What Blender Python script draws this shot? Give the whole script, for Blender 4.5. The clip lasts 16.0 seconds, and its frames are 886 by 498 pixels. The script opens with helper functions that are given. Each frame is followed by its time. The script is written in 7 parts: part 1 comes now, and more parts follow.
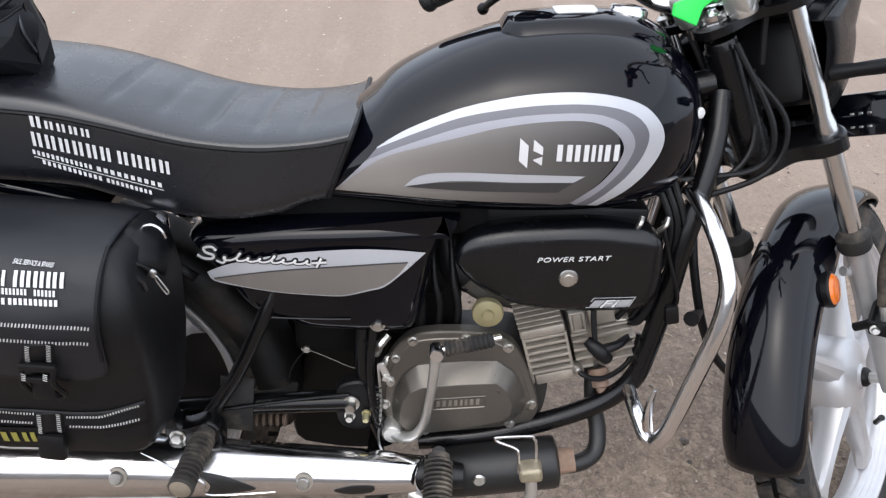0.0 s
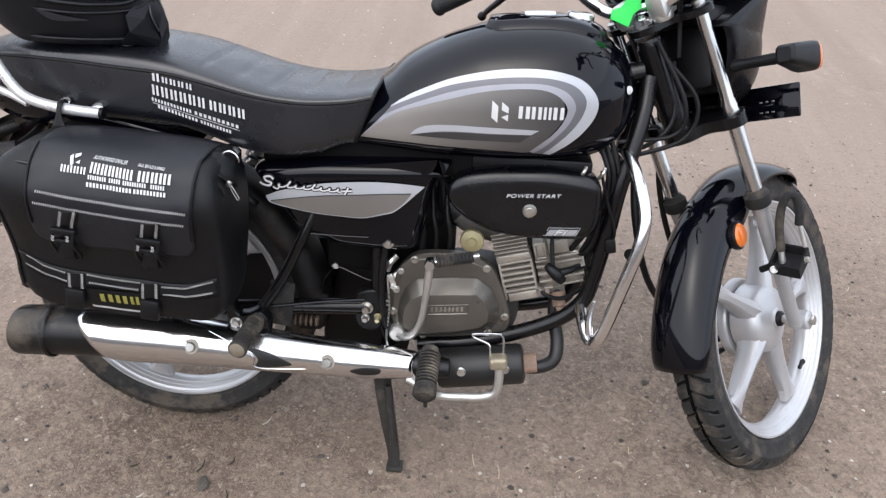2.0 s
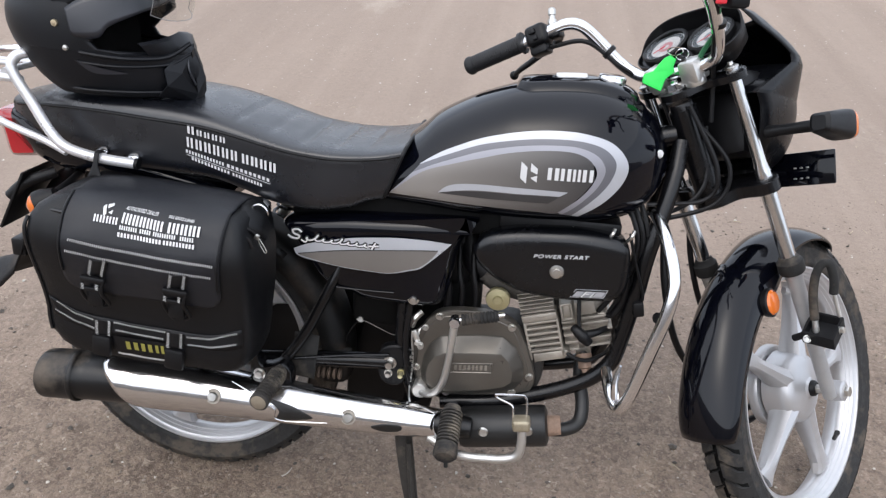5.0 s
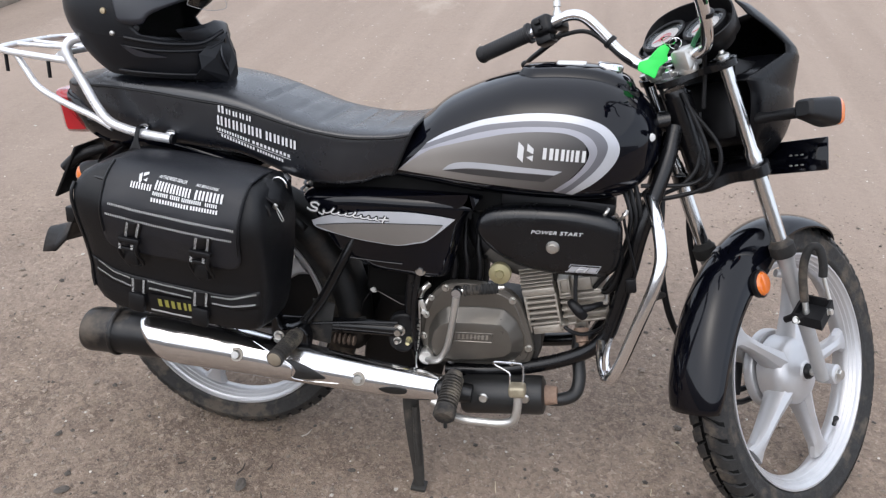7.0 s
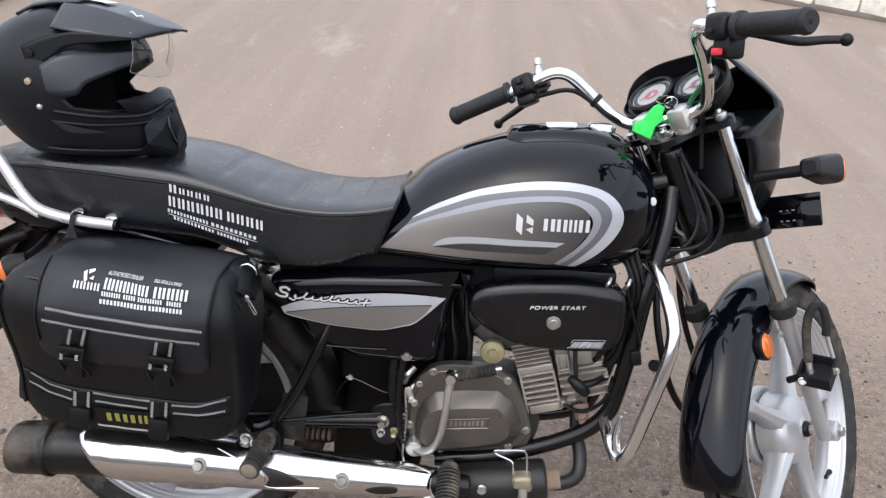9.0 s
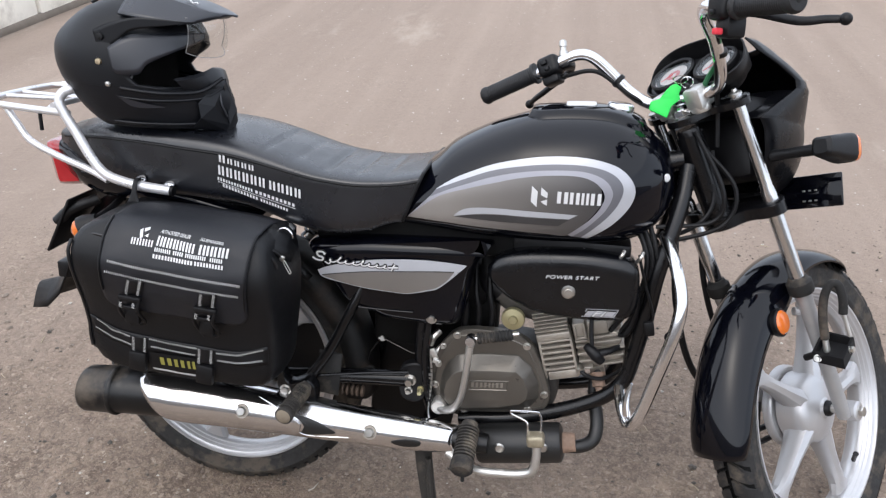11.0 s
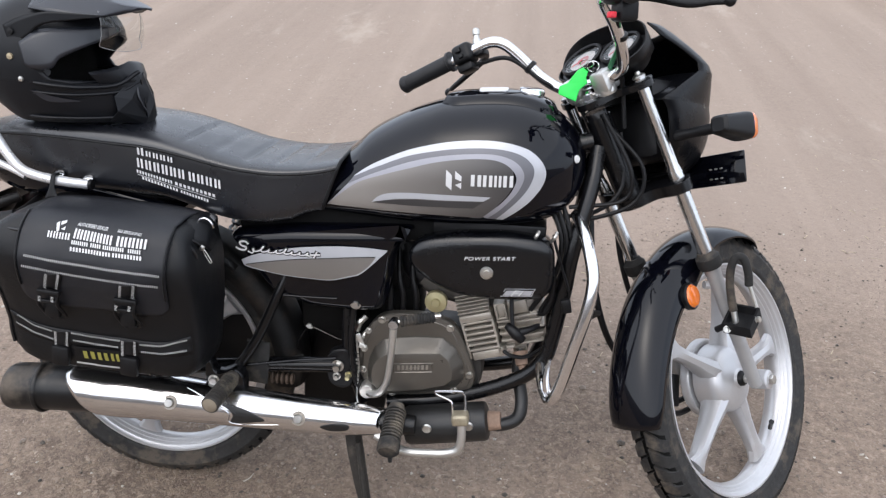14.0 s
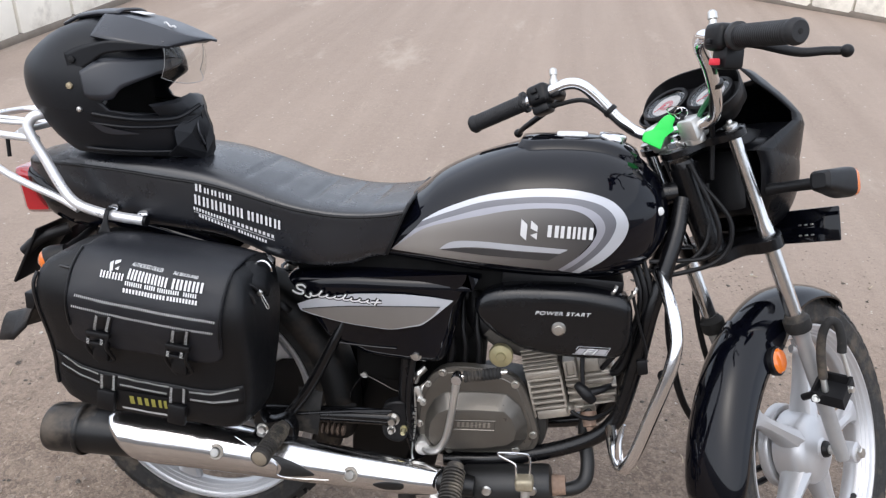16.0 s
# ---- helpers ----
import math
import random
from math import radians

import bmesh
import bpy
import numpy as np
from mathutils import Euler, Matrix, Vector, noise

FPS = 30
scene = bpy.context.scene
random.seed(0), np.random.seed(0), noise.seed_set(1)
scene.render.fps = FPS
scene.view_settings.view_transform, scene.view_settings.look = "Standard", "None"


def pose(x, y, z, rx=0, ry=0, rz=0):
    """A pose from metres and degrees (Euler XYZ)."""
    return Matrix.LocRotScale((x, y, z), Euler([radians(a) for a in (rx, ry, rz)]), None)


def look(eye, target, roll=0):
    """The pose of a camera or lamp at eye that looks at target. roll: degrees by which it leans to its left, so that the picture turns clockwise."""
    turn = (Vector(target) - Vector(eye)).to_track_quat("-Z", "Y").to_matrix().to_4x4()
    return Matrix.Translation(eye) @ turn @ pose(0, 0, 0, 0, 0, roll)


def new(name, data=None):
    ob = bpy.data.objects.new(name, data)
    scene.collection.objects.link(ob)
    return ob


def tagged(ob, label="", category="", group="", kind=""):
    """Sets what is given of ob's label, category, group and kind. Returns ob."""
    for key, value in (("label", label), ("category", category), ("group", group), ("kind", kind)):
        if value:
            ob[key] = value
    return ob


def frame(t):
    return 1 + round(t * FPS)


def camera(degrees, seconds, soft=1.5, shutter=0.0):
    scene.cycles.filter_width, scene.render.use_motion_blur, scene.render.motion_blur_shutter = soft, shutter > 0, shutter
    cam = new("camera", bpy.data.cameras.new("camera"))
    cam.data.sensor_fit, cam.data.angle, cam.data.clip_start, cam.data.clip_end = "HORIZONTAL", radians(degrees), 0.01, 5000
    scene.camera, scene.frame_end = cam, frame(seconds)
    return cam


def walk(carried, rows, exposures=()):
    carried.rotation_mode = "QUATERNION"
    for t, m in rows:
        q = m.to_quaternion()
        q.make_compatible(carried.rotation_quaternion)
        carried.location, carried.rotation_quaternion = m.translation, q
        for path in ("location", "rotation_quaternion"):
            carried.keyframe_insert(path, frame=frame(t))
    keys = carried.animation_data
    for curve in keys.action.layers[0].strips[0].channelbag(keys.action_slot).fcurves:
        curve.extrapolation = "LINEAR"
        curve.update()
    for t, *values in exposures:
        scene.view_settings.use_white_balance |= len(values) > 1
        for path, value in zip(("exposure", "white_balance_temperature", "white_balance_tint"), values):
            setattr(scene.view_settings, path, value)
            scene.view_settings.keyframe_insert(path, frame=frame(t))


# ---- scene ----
cam = camera(58.5, 16.0, 1.3)
# seconds, eye x y z, yaw to the left of +y, pitch, roll
ROWS = [
    (0, -0.1838, -1.0423, 1.2879, -0.74, -37.06, 2.24),
    (0.5, -0.1070, -1.0875, 1.2879, 8.56, -35.84, -0.50),
    (1, -0.1153, -1.2068, 1.3253, 9.32, -35.38, 0.37),
    (1.5, -0.1332, -1.3586, 1.3548, 4.86, -35.88, 1.71),
    (2, -0.0711, -1.4538, 1.3645, 3.91, -34.24, 2.30),
    (2.5, 0.0617, -1.5491, 1.3656, 4.73, -34.02, 2.76),
    (3, 0.0987, -1.5940, 1.3705, 7.52, -33.82, 1.48),
    (3.5, 0.0738, -1.5887, 1.3667, 10.48, -33.53, 0.58),
    (4, 0.0291, -1.5439, 1.3784, 10.41, -33.47, 1.23),
    (4.5, -0.0383, -1.4684, 1.3812, 8.40, -32.04, 2.56),
    (4.7, -0.0654, -1.4301, 1.3831, 6.66, -31.60, 2.43),
    (6.8, 0.0404, -1.5139, 1.3929, 10.68, -30.57, 2.34),
    (7, 0.0685, -1.5325, 1.3935, 12.10, -31.09, 1.36),
    (7.5, 0.0718, -1.5455, 1.3868, 13.97, -32.25, 0.90),
    (8, 0.0017, -1.4805, 1.3912, 11.99, -30.46, 1.46),
    (8.5, -0.0986, -1.4226, 1.3907, 7.67, -28.88, 1.70),
    (9, -0.1461, -1.3963, 1.3943, 2.80, -28.53, 2.77),
    (9.5, -0.1654, -1.4055, 1.3954, 0.03, -28.98, 4.85),
    (9.7, -0.1597, -1.4147, 1.3979, 1.59, -29.13, 4.25),
    (11.8, 0.0488, -1.5075, 1.4117, 11.24, -29.28, 0.15),
    (12, 0.0229, -1.4907, 1.4017, 10.97, -29.15, 0.32),
    (12.5, -0.0635, -1.4231, 1.3838, 7.34, -28.73, 2.41),
    (13, -0.0909, -1.4021, 1.3802, 1.34, -29.44, 3.50),
    (13.5, -0.0193, -1.4608, 1.3935, 4.43, -28.72, 2.65),
    (14, 0.0757, -1.5181, 1.4001, 6.98, -29.29, 0.55),
    (14.5, 0.1110, -1.5580, 1.3911, 10.14, -30.23, -1.56),
    (15, 0.0993, -1.5609, 1.3856, 12.15, -30.69, -1.95),
    (15.5, 0.0546, -1.5164, 1.3894, 11.12, -30.71, -0.16),
    (16, -0.0227, -1.4270, 1.3999, 8.98, -27.69, 1.56),
]


def eye_pose(x, y, z, yaw, pitch, roll):
    a, b = radians(yaw), radians(pitch)
    way = (-math.sin(a) * math.cos(b), math.cos(a) * math.cos(b), math.sin(b))
    return look((x, y, z), (x + way[0], y + way[1], z + way[2]), roll)


walk(cam, [(t, eye_pose(*p)) for t, *p in ROWS], exposures=[(0.0, 1.09), (3.0, 1.05), (4.0, 0.99), (7.0, 0.98), (8.0, 0.95), (9.5, 1.03), (12.0, 0.98), (13.5, 1.03), (15.0, 0.98), (16.0, 1.0)])

# ---- daylight: a bright overcast sky ----
world = bpy.data.worlds.new("overcast_sky")
scene.world = world
world.use_nodes = True
wn, wl = world.node_tree.nodes, world.node_tree.links
sky = wn.new("ShaderNodeTexSky")
sky.sky_type, sky.sun_disc = "NISHITA", False
sky.sun_elevation, sky.sun_rotation = radians(58), radians(200)
sky.air_density, sky.dust_density, sky.ozone_density = 1.0, 4.0, 1.0
pale = wn.new("ShaderNodeHueSaturation")
pale.inputs["Saturation"].default_value = 0.5
wl.new(sky.outputs["Color"], pale.inputs["Color"])
cloud = wn.new("ShaderNodeMix")
cloud.data_type = "RGBA"
cloud.inputs[0].default_value = 0.6
cloud.inputs[7].default_value = (5.1, 5.6, 6.6, 1)
wl.new(pale.outputs["Color"], cloud.inputs[6])
wl.new(cloud.outputs[2], wn["Background"].inputs["Color"])
wn["Background"].inputs["Strength"].default_value = 0.15
sun = new("sun", bpy.data.lights.new("sun", "SUN"))
sun.data.energy, sun.data.angle, sun.data.color = 0.5, radians(140), (1.0, 0.96, 0.91)
sun.matrix_world = look((-2, -3.5, 14), (0, 0, 0))


# ---- materials ----
def mat(name, color, rough=0.5, metal=0.0, var=0.12, scale=40.0, bump=0.0, bscale=300.0, coat=0.0, dirt=None, dirt_at=0.6, rvar=0.1, spec=0.5):
    """A surface with two scales of uneven colour, uneven gloss and fine relief; dirt: a dust colour in patches."""
    m = bpy.data.materials.new(name)
    m.use_nodes = True
    nt = m.node_tree
    n, l = nt.nodes, nt.links
    b = n["Principled BSDF"]
    tc = n.new("ShaderNodeTexCoord")

    def nz(s, d=4.0, r=0.55):
        t = n.new("ShaderNodeTexNoise")
        t.inputs["Scale"].default_value, t.inputs["Detail"].default_value, t.inputs["Roughness"].default_value = s, d, r
        l.new(tc.outputs["Object"], t.inputs["Vector"])
        return t.outputs["Fac"]

    def ramp(src, lo, hi, a, c):
        r = n.new("ShaderNodeMapRange")
        for k, v in zip(("From Min", "From Max", "To Min", "To Max"), (lo, hi, a, c)):
            r.inputs[k].default_value = v
        l.new(src, r.inputs["Value"])
        return r.outputs["Result"]

    def mix(fac, a, c, kind="MIX"):
        x = n.new("ShaderNodeMix")
        x.data_type, x.blend_type = "RGBA", kind
        for sock, v in ((x.inputs[0], fac), (x.inputs[6], a), (x.inputs[7], c)):
            if isinstance(v, bpy.types.NodeSocket):
                l.new(v, sock)
            else:
                sock.default_value = v if isinstance(v, float) else (*v, 1.0)
        return x.outputs[2]

    lo = tuple(max(0.0, v * (1 - var)) for v in color)
    hi = tuple(min(1.0, v * (1 + var)) for v in color)
    big, fine = nz(scale * 0.18), nz(scale)
    col = mix(ramp(big, 0.35, 0.65, 0.0, 1.0), lo, hi)
    col = mix(ramp(fine, 0.35, 0.7, 0.0, 0.6), col, tuple(v * (1 - 0.8 * var) for v in color))
    rgh = ramp(nz(scale * 0.5), 0.3, 0.7, max(0.02, rough - rvar * rough), min(1.0, rough + rvar))
    if dirt:
        d = ramp(nz(scale * 0.1, 6.0, 0.65), dirt_at, dirt_at + 0.12, 0.0, 0.85)
        col = mix(d, col, dirt)
        rgh2 = n.new("ShaderNodeMix")
        l.new(d, rgh2.inputs[0]), l.new(rgh, rgh2.inputs[2])
        rgh2.inputs[3].default_value = 0.85
        rgh = rgh2.outputs[0]
    l.new(col, b.inputs["Base Color"]), l.new(rgh, b.inputs["Roughness"])
    b.inputs["Metallic"].default_value = metal
    b.inputs["Coat Weight"].default_value, b.inputs["Coat Roughness"].default_value = coat, 0.04
    b.inputs["Specular IOR Level"].default_value = spec
    if bump:
        bp = n.new("ShaderNodeBump")
        bp.inputs["Strength"].default_value, bp.inputs["Distance"].default_value = bump, 0.002
        l.new(nz(bscale, 3.0), bp.inputs["Height"])
        l.new(bp.outputs["Normal"], b.inputs["Normal"])
    return m


GLOSS = mat("gloss_black_paint", (0.0018, 0.0021, 0.0042), 0.045, var=0.3, rvar=0.03, spec=0.36)
COVER = mat("satin_black_plastic", (0.0028, 0.0031, 0.0042), 0.2, var=0.2, bump=0.05, bscale=900, spec=0.5)
BLACK = mat("black_plastic", (0.0044, 0.0044, 0.0052), 0.42, var=0.25, bump=0.1, bscale=700, spec=0.3)
FRAME = mat("black_frame_paint", (0.0035, 0.0035, 0.0042), 0.2, var=0.3, spec=0.4, dirt=(0.07, 0.06, 0.05), dirt_at=0.68)
VINYL = mat("black_seat_vinyl", (0.0062, 0.007, 0.0098), 0.25, var=0.18, scale=25, bump=0.1, bscale=1100, spec=0.8)
BAGLEATHER = mat("black_bag_leatherette", (0.0044, 0.0049, 0.0062), 0.38, var=0.2, scale=25, bump=0.3, bscale=900, spec=0.32)
PIPING = mat("leatherette_piping", (0.005, 0.0055, 0.007), 0.3, var=0.2, scale=40, spec=0.6)
FLAP = mat("flap_leatherette", (0.0088, 0.0098, 0.0134), 0.42, var=0.12, scale=25, bump=0.2, bscale=1000, spec=0.44)
RUBBER = mat("dusty_rubber", (0.014, 0.0135, 0.013), 0.8, var=0.3, scale=60, bump=0.2, dirt=(0.13, 0.105, 0.08), dirt_at=0.52)
TYRE = mat("tyre_rubber", (0.016, 0.0155, 0.015), 0.7, var=0.3, scale=150, bump=0.25, bscale=500, dirt=(0.09, 0.073, 0.056), dirt_at=0.5)
# darker rubber between the tread blocks, painting in the grooves' shade
GROOVE_SHADE = mat("tyre_groove_shade", (0.006, 0.006, 0.006), 0.85, var=0.3, spec=0.15)
GRIP = mat("grip_rubber", (0.008, 0.008, 0.009), 0.6, var=0.2, bump=0.2, bscale=800)
CHROME = mat("chrome", (0.78, 0.78, 0.79), 0.07, metal=1.0, var=0.06, scale=30, rvar=0.15)
STEEL = mat("satin_steel", (0.66, 0.65, 0.62), 0.32, metal=0.85, var=0.15, scale=60)
BOLT = mat("plated_bolt", (0.62, 0.61, 0.58), 0.3, metal=1.0, var=0.2, scale=120)
RACK = mat("silver_painted_tube", (0.72, 0.72, 0.73), 0.28, metal=0.55, var=0.08, scale=40)
ALLOY = mat("silver_wheel_paint", (0.52, 0.52, 0.53), 0.34, metal=0.55, var=0.08, scale=30, dirt=(0.36, 0.31, 0.26), dirt_at=0.7)
ENGINE = mat("bronze_grey_engine_paint", (0.152, 0.14, 0.123), 0.3, metal=0.7, var=0.1, scale=60, bump=0.15, bscale=900, dirt=(0.2, 0.165, 0.13), dirt_at=0.66)
FINS = mat("cast_alloy", (0.4, 0.366, 0.318), 0.42, metal=0.6, var=0.3, scale=70, bump=0.2, dirt=(0.2, 0.17, 0.14), dirt_at=0.6)
HOTBLACK = mat("heatproof_black", (0.013, 0.013, 0.013), 0.38, var=0.3, scale=50, bump=0.1, dirt=(0.09, 0.075, 0.06), dirt_at=0.66)
MUFFLER = mat("muffler_end_black", (0.006, 0.006, 0.0065), 0.3, var=0.3, scale=30, spec=0.4, dirt=(0.14, 0.112, 0.085), dirt_at=0.52)
RUST = mat("rusty_clamp", (0.27, 0.18, 0.13), 0.7, var=0.45, scale=90, bump=0.3)
GOLD = mat("zinc_plated", (0.55, 0.5, 0.3), 0.38, metal=0.8, var=0.12, scale=60)
WHITE = mat("white_print", (0.62, 0.62, 0.62), 0.5, var=0.04)
SILVER = mat("silver_decal", (0.46, 0.47, 0.5), 0.3, metal=0.3, var=0.04)
BAND = mat("blue_grey_decal", (0.14, 0.14, 0.155), 0.3, metal=0.3, var=0.06)
PANEL = mat("warm_grey_decal", (0.2, 0.185, 0.17), 0.32, metal=0.35, var=0.1, scale=20)


def fade(name, a, b, x0, x1):
    """A printed decal that fades from one grey to another along the machine."""
    m = mat(name, a, 0.32, metal=0.3, var=0.05)
    n, l = m.node_tree.nodes, m.node_tree.links
    tc, sp, mr, mx = n.new("ShaderNodeTexCoord"), n.new("ShaderNodeSeparateXYZ"), n.new("ShaderNodeMapRange"), n.new("ShaderNodeMix")
    mx.data_type = "RGBA"
    l.new(tc.outputs["Object"], sp.inputs[0]), l.new(sp.outputs[0], mr.inputs["Value"])
    mr.inputs["From Min"].default_value, mr.inputs["From Max"].default_value = x0, x1
    l.new(mr.outputs["Result"], mx.inputs[0])
    mx.inputs[6].default_value, mx.inputs[7].default_value = (*a, 1), (*b, 1)
    l.new(mx.outputs[2], n["Principled BSDF"].inputs["Base Color"])
    return m


FADE = fade("fading_grey_decal", (0.265, 0.246, 0.228), (0.055, 0.052, 0.053), -0.24, 0.04)
PANEL2 = mat("dark_grey_decal", (0.055, 0.053, 0.054), 0.3, metal=0.3, var=0.1)
AMBER = mat("amber_lens", (0.75, 0.17, 0.02), 0.14, var=0.1, coat=0.8)
RED = mat("red_lens", (0.42, 0.012, 0.018), 0.12, var=0.12, coat=0.9)
YELLOW = mat("yellow_print", (0.27, 0.245, 0.05), 0.6, var=0.1)
GREEN = mat("green_tag", (0.02, 0.68, 0.09), 0.42, var=0.08, scale=60)
GREENTAPE = mat("green_tape", (0.02, 0.16, 0.06), 0.35, var=0.15)
MATTE = mat("matte_black_helmet", (0.0046, 0.0053, 0.0074), 0.4, var=0.15, scale=20, bump=0.03, spec=0.29)
MATTE2 = mat("dark_grey_helmet_trim", (0.0155, 0.0175, 0.024), 0.3, var=0.15, scale=20, spec=0.65)
LINING = mat("helmet_lining", (0.008, 0.008, 0.008), 0.9, var=0.3, bump=0.3)
DIAL = mat("dial_face", (0.55, 0.5, 0.5), 0.5, var=0.2, scale=120)
DIALRED = mat("dial_red", (0.5, 0.16, 0.17), 0.5, var=0.1)
REDPLASTIC = mat("red_switch", (0.7, 0.03, 0.05), 0.4, var=0.1)
BRASS = mat("brass_screw", (0.6, 0.5, 0.34), 0.35, metal=1.0, var=0.1)
THREAD = mat("white_stitching", (0.48, 0.48, 0.47), 0.8, var=0.15, scale=200)


def glass(name, tint=(1, 1, 1), gloss=0.07):
    """A thin clear sheet: mostly see-through, with a faint mirror gleam."""
    m = bpy.data.materials.new(name)
    m.use_nodes = True
    n, l = m.node_tree.nodes, m.node_tree.links
    n.remove(n["Principled BSDF"])
    t, g, x = n.new("ShaderNodeBsdfTransparent"), n.new("ShaderNodeBsdfGlossy"), n.new("ShaderNodeMixShader")
    t.inputs["Color"].default_value = (*tint, 1)
    g.inputs["Roughness"].default_value = 0.03
    x.inputs[0].default_value = gloss
    l.new(t.outputs[0], x.inputs[1]), l.new(g.outputs[0], x.inputs[2])
    l.new(x.outputs[0], n["Material Output"].inputs["Surface"])
    return m


CLEAR = glass("clear_visor", (0.93, 0.94, 0.93))

# ---- mesh helpers ----
LEAN, LINE = -9.5, -0.175
STEER = radians(50)
HEAD = Vector((0.18, 0, 0.915))
AXIS = Vector((-math.sin(radians(26.5)), 0, math.cos(radians(26.5))))
TURN = Matrix.Translation(HEAD) @ Matrix.Rotation(STEER, 4, AXIS) @ Matrix.Translation(-HEAD)
# the wheel and the fork legs sit a little further round than the bars
TURN_FORK = Matrix.Translation(HEAD) @ Matrix.Rotation(radians(53.3), 4, AXIS) @ Matrix.Translation(-HEAD)
V = Vector


def part(name, bm, material, parent, label="", turned=False, flat=False, sharp=38, solid=0.0):
    """Links a bmesh as one mesh object under a thing or a part."""
    if turned:
        bm.transform(TURN_FORK if turned == "fork" else TURN)
    bmesh.ops.recalc_face_normals(bm, faces=bm.faces[:])
    for f in bm.faces:
        f.smooth = not flat
    for e in bm.edges:
        if len(e.link_faces) == 2 and e.calc_face_angle(0) > radians(sharp):
            e.smooth = False
    me = bpy.data.meshes.new(name)
    bm.to_mesh(me)
    bm.free()
    for m in material if isinstance(material, (list, tuple)) else (material,):
        me.materials.append(m)
    ob = new(name, me)
    if parent:
        ob.parent = parent
    if label:
        tagged(ob, label)
    if solid:
        s = ob.modifiers.new("thickness", "SOLIDIFY")
        s.thickness, s.offset = solid, -1
    return ob


def spline(pts, n=8):
    """Catmull-Rom through points."""
    p = [V(q) for q in pts]
    p = [p[0] * 2 - p[1]] + p + [p[-1] * 2 - p[-2]]
    out = []
    for i in range(1, len(p) - 2):
        a, b, c, d = p[i - 1], p[i], p[i + 1], p[i + 2]
        for k in range(n):
            t = k / n
            out.append(0.5 * ((2 * b) + (c - a) * t + (2 * a - 5 * b + 4 * c - d) * t * t + (3 * b - a - 3 * c + d) * t ** 3))
    return out + [p[-2]]


def loft(bm, rings, caps=True, closed=True):
    vs = [[bm.verts.new(p) for p in r] for r in rings]
    n = len(rings[0])
    for a, b in zip(vs, vs[1:]):
        for i in range(n if closed else n - 1):
            j = (i + 1) % n
            bm.faces.new((a[i], a[j], b[j], b[i]))
    if caps and closed:
        bm.faces.new(vs[0][::-1]), bm.faces.new(vs[-1])
    return bm


def tube(pts, r, seg=12, n=8, bm=None, caps=True, flat=1.0, smooth=True):
    """A swept tube; r: one radius or one for each point; flat: squeeze across."""
    bm = bm or bmesh.new()
    path = spline(pts, n) if smooth and len(pts) > 2 else [V(p) for p in pts]
    rs = [r] * len(path) if not isinstance(r, (list, tuple)) else [float(np.interp(i / max(1, len(path) - 1) * (len(r) - 1), range(len(r)), r)) for i in range(len(path))]
    t0 = (path[1] - path[0]).normalized()
    u = t0.orthogonal().normalized()
    if abs(t0.y) < 0.9:
        u = (V((0, 1, 0)) - t0 * t0.y).normalized()
    rings = []
    for i, q in enumerate(path):
        t = (path[min(i + 1, len(path) - 1)] - path[max(i - 1, 0)]).normalized()
        u = (u - t * u.dot(t)).normalized()
        w = t.cross(u)
        rings.append([q + rs[i] * (math.cos(k / seg * 2 * math.pi) * u * flat + math.sin(k / seg * 2 * math.pi) * w) for k in range(seg)])
    return loft(bm, rings, caps)


def lathe(profile, at, way, seg=32, bm=None, hollow=False):
    """Turns (radius, height) pairs about the axis way through at."""
    bm = bm or bmesh.new()
    w = V(way).normalized()
    u = w.orthogonal().normalized()
    v = w.cross(u)
    rings = [[V(at) + w * h + max(r, 1e-5) * (math.cos(k / seg * 2 * math.pi) * u + math.sin(k / seg * 2 * math.pi) * v) for k in range(seg)] for r, h in (profile + profile[:1] if hollow else profile)]
    return loft(bm, rings, not hollow)


def box(at, size, bevel=0.004, rot=None, bm=None, seg=2):
    """A bevelled box."""
    b = bmesh.new()
    bmesh.ops.create_cube(b, size=1)
    bmesh.ops.scale(b, vec=V(size), verts=b.verts)
    if bevel:
        bmesh.ops.bevel(b, geom=b.edges[:], offset=bevel, segments=seg, affect="EDGES", profile=0.5)
    if rot is not None:
        b.transform(rot.to_4x4())
    bmesh.ops.translate(b, vec=V(at), verts=b.verts)
    if bm is None:
        return b
    join(bm, b)
    return bm


def join(bm, other):
    me = bpy.data.meshes.new("tmp")
    other.to_mesh(me)
    other.free()
    bm.from_mesh(me)
    bpy.data.meshes.remove(me)
    return bm


def resample(outline, n=64, smooth=True):
    """A closed outline, smoothed and with even steps."""
    p = [V((a, b, 0)) for a, b in outline]
    if smooth:
        q = p[-2:] + p + p[:3]
        s = spline(q, 10)
        p = s[20:20 + 10 * len(outline)]
    p = p + [p[0]]
    d = np.r_[0, np.cumsum([(b - a).length for a, b in zip(p, p[1:])])]
    t = np.linspace(0, d[-1], n, endpoint=False)
    return list(zip(np.interp(t, d, [q.x for q in p]), np.interp(t, d, [q.y for q in p])))


def inset(outline, d):
    n = len(outline)
    area = sum(outline[i][0] * outline[(i + 1) % n][1] - outline[(i + 1) % n][0] * outline[i][1] for i in range(n))
    s = 1 if area > 0 else -1
    out = []
    for i in range(n):
        a, b = V(outline[i - 1]).to_3d(), V(outline[(i + 1) % n]).to_3d()
        t = (b - a).normalized()
        out.append((outline[i][0] - s * t.y * d, outline[i][1] + s * t.x * d))
    return out


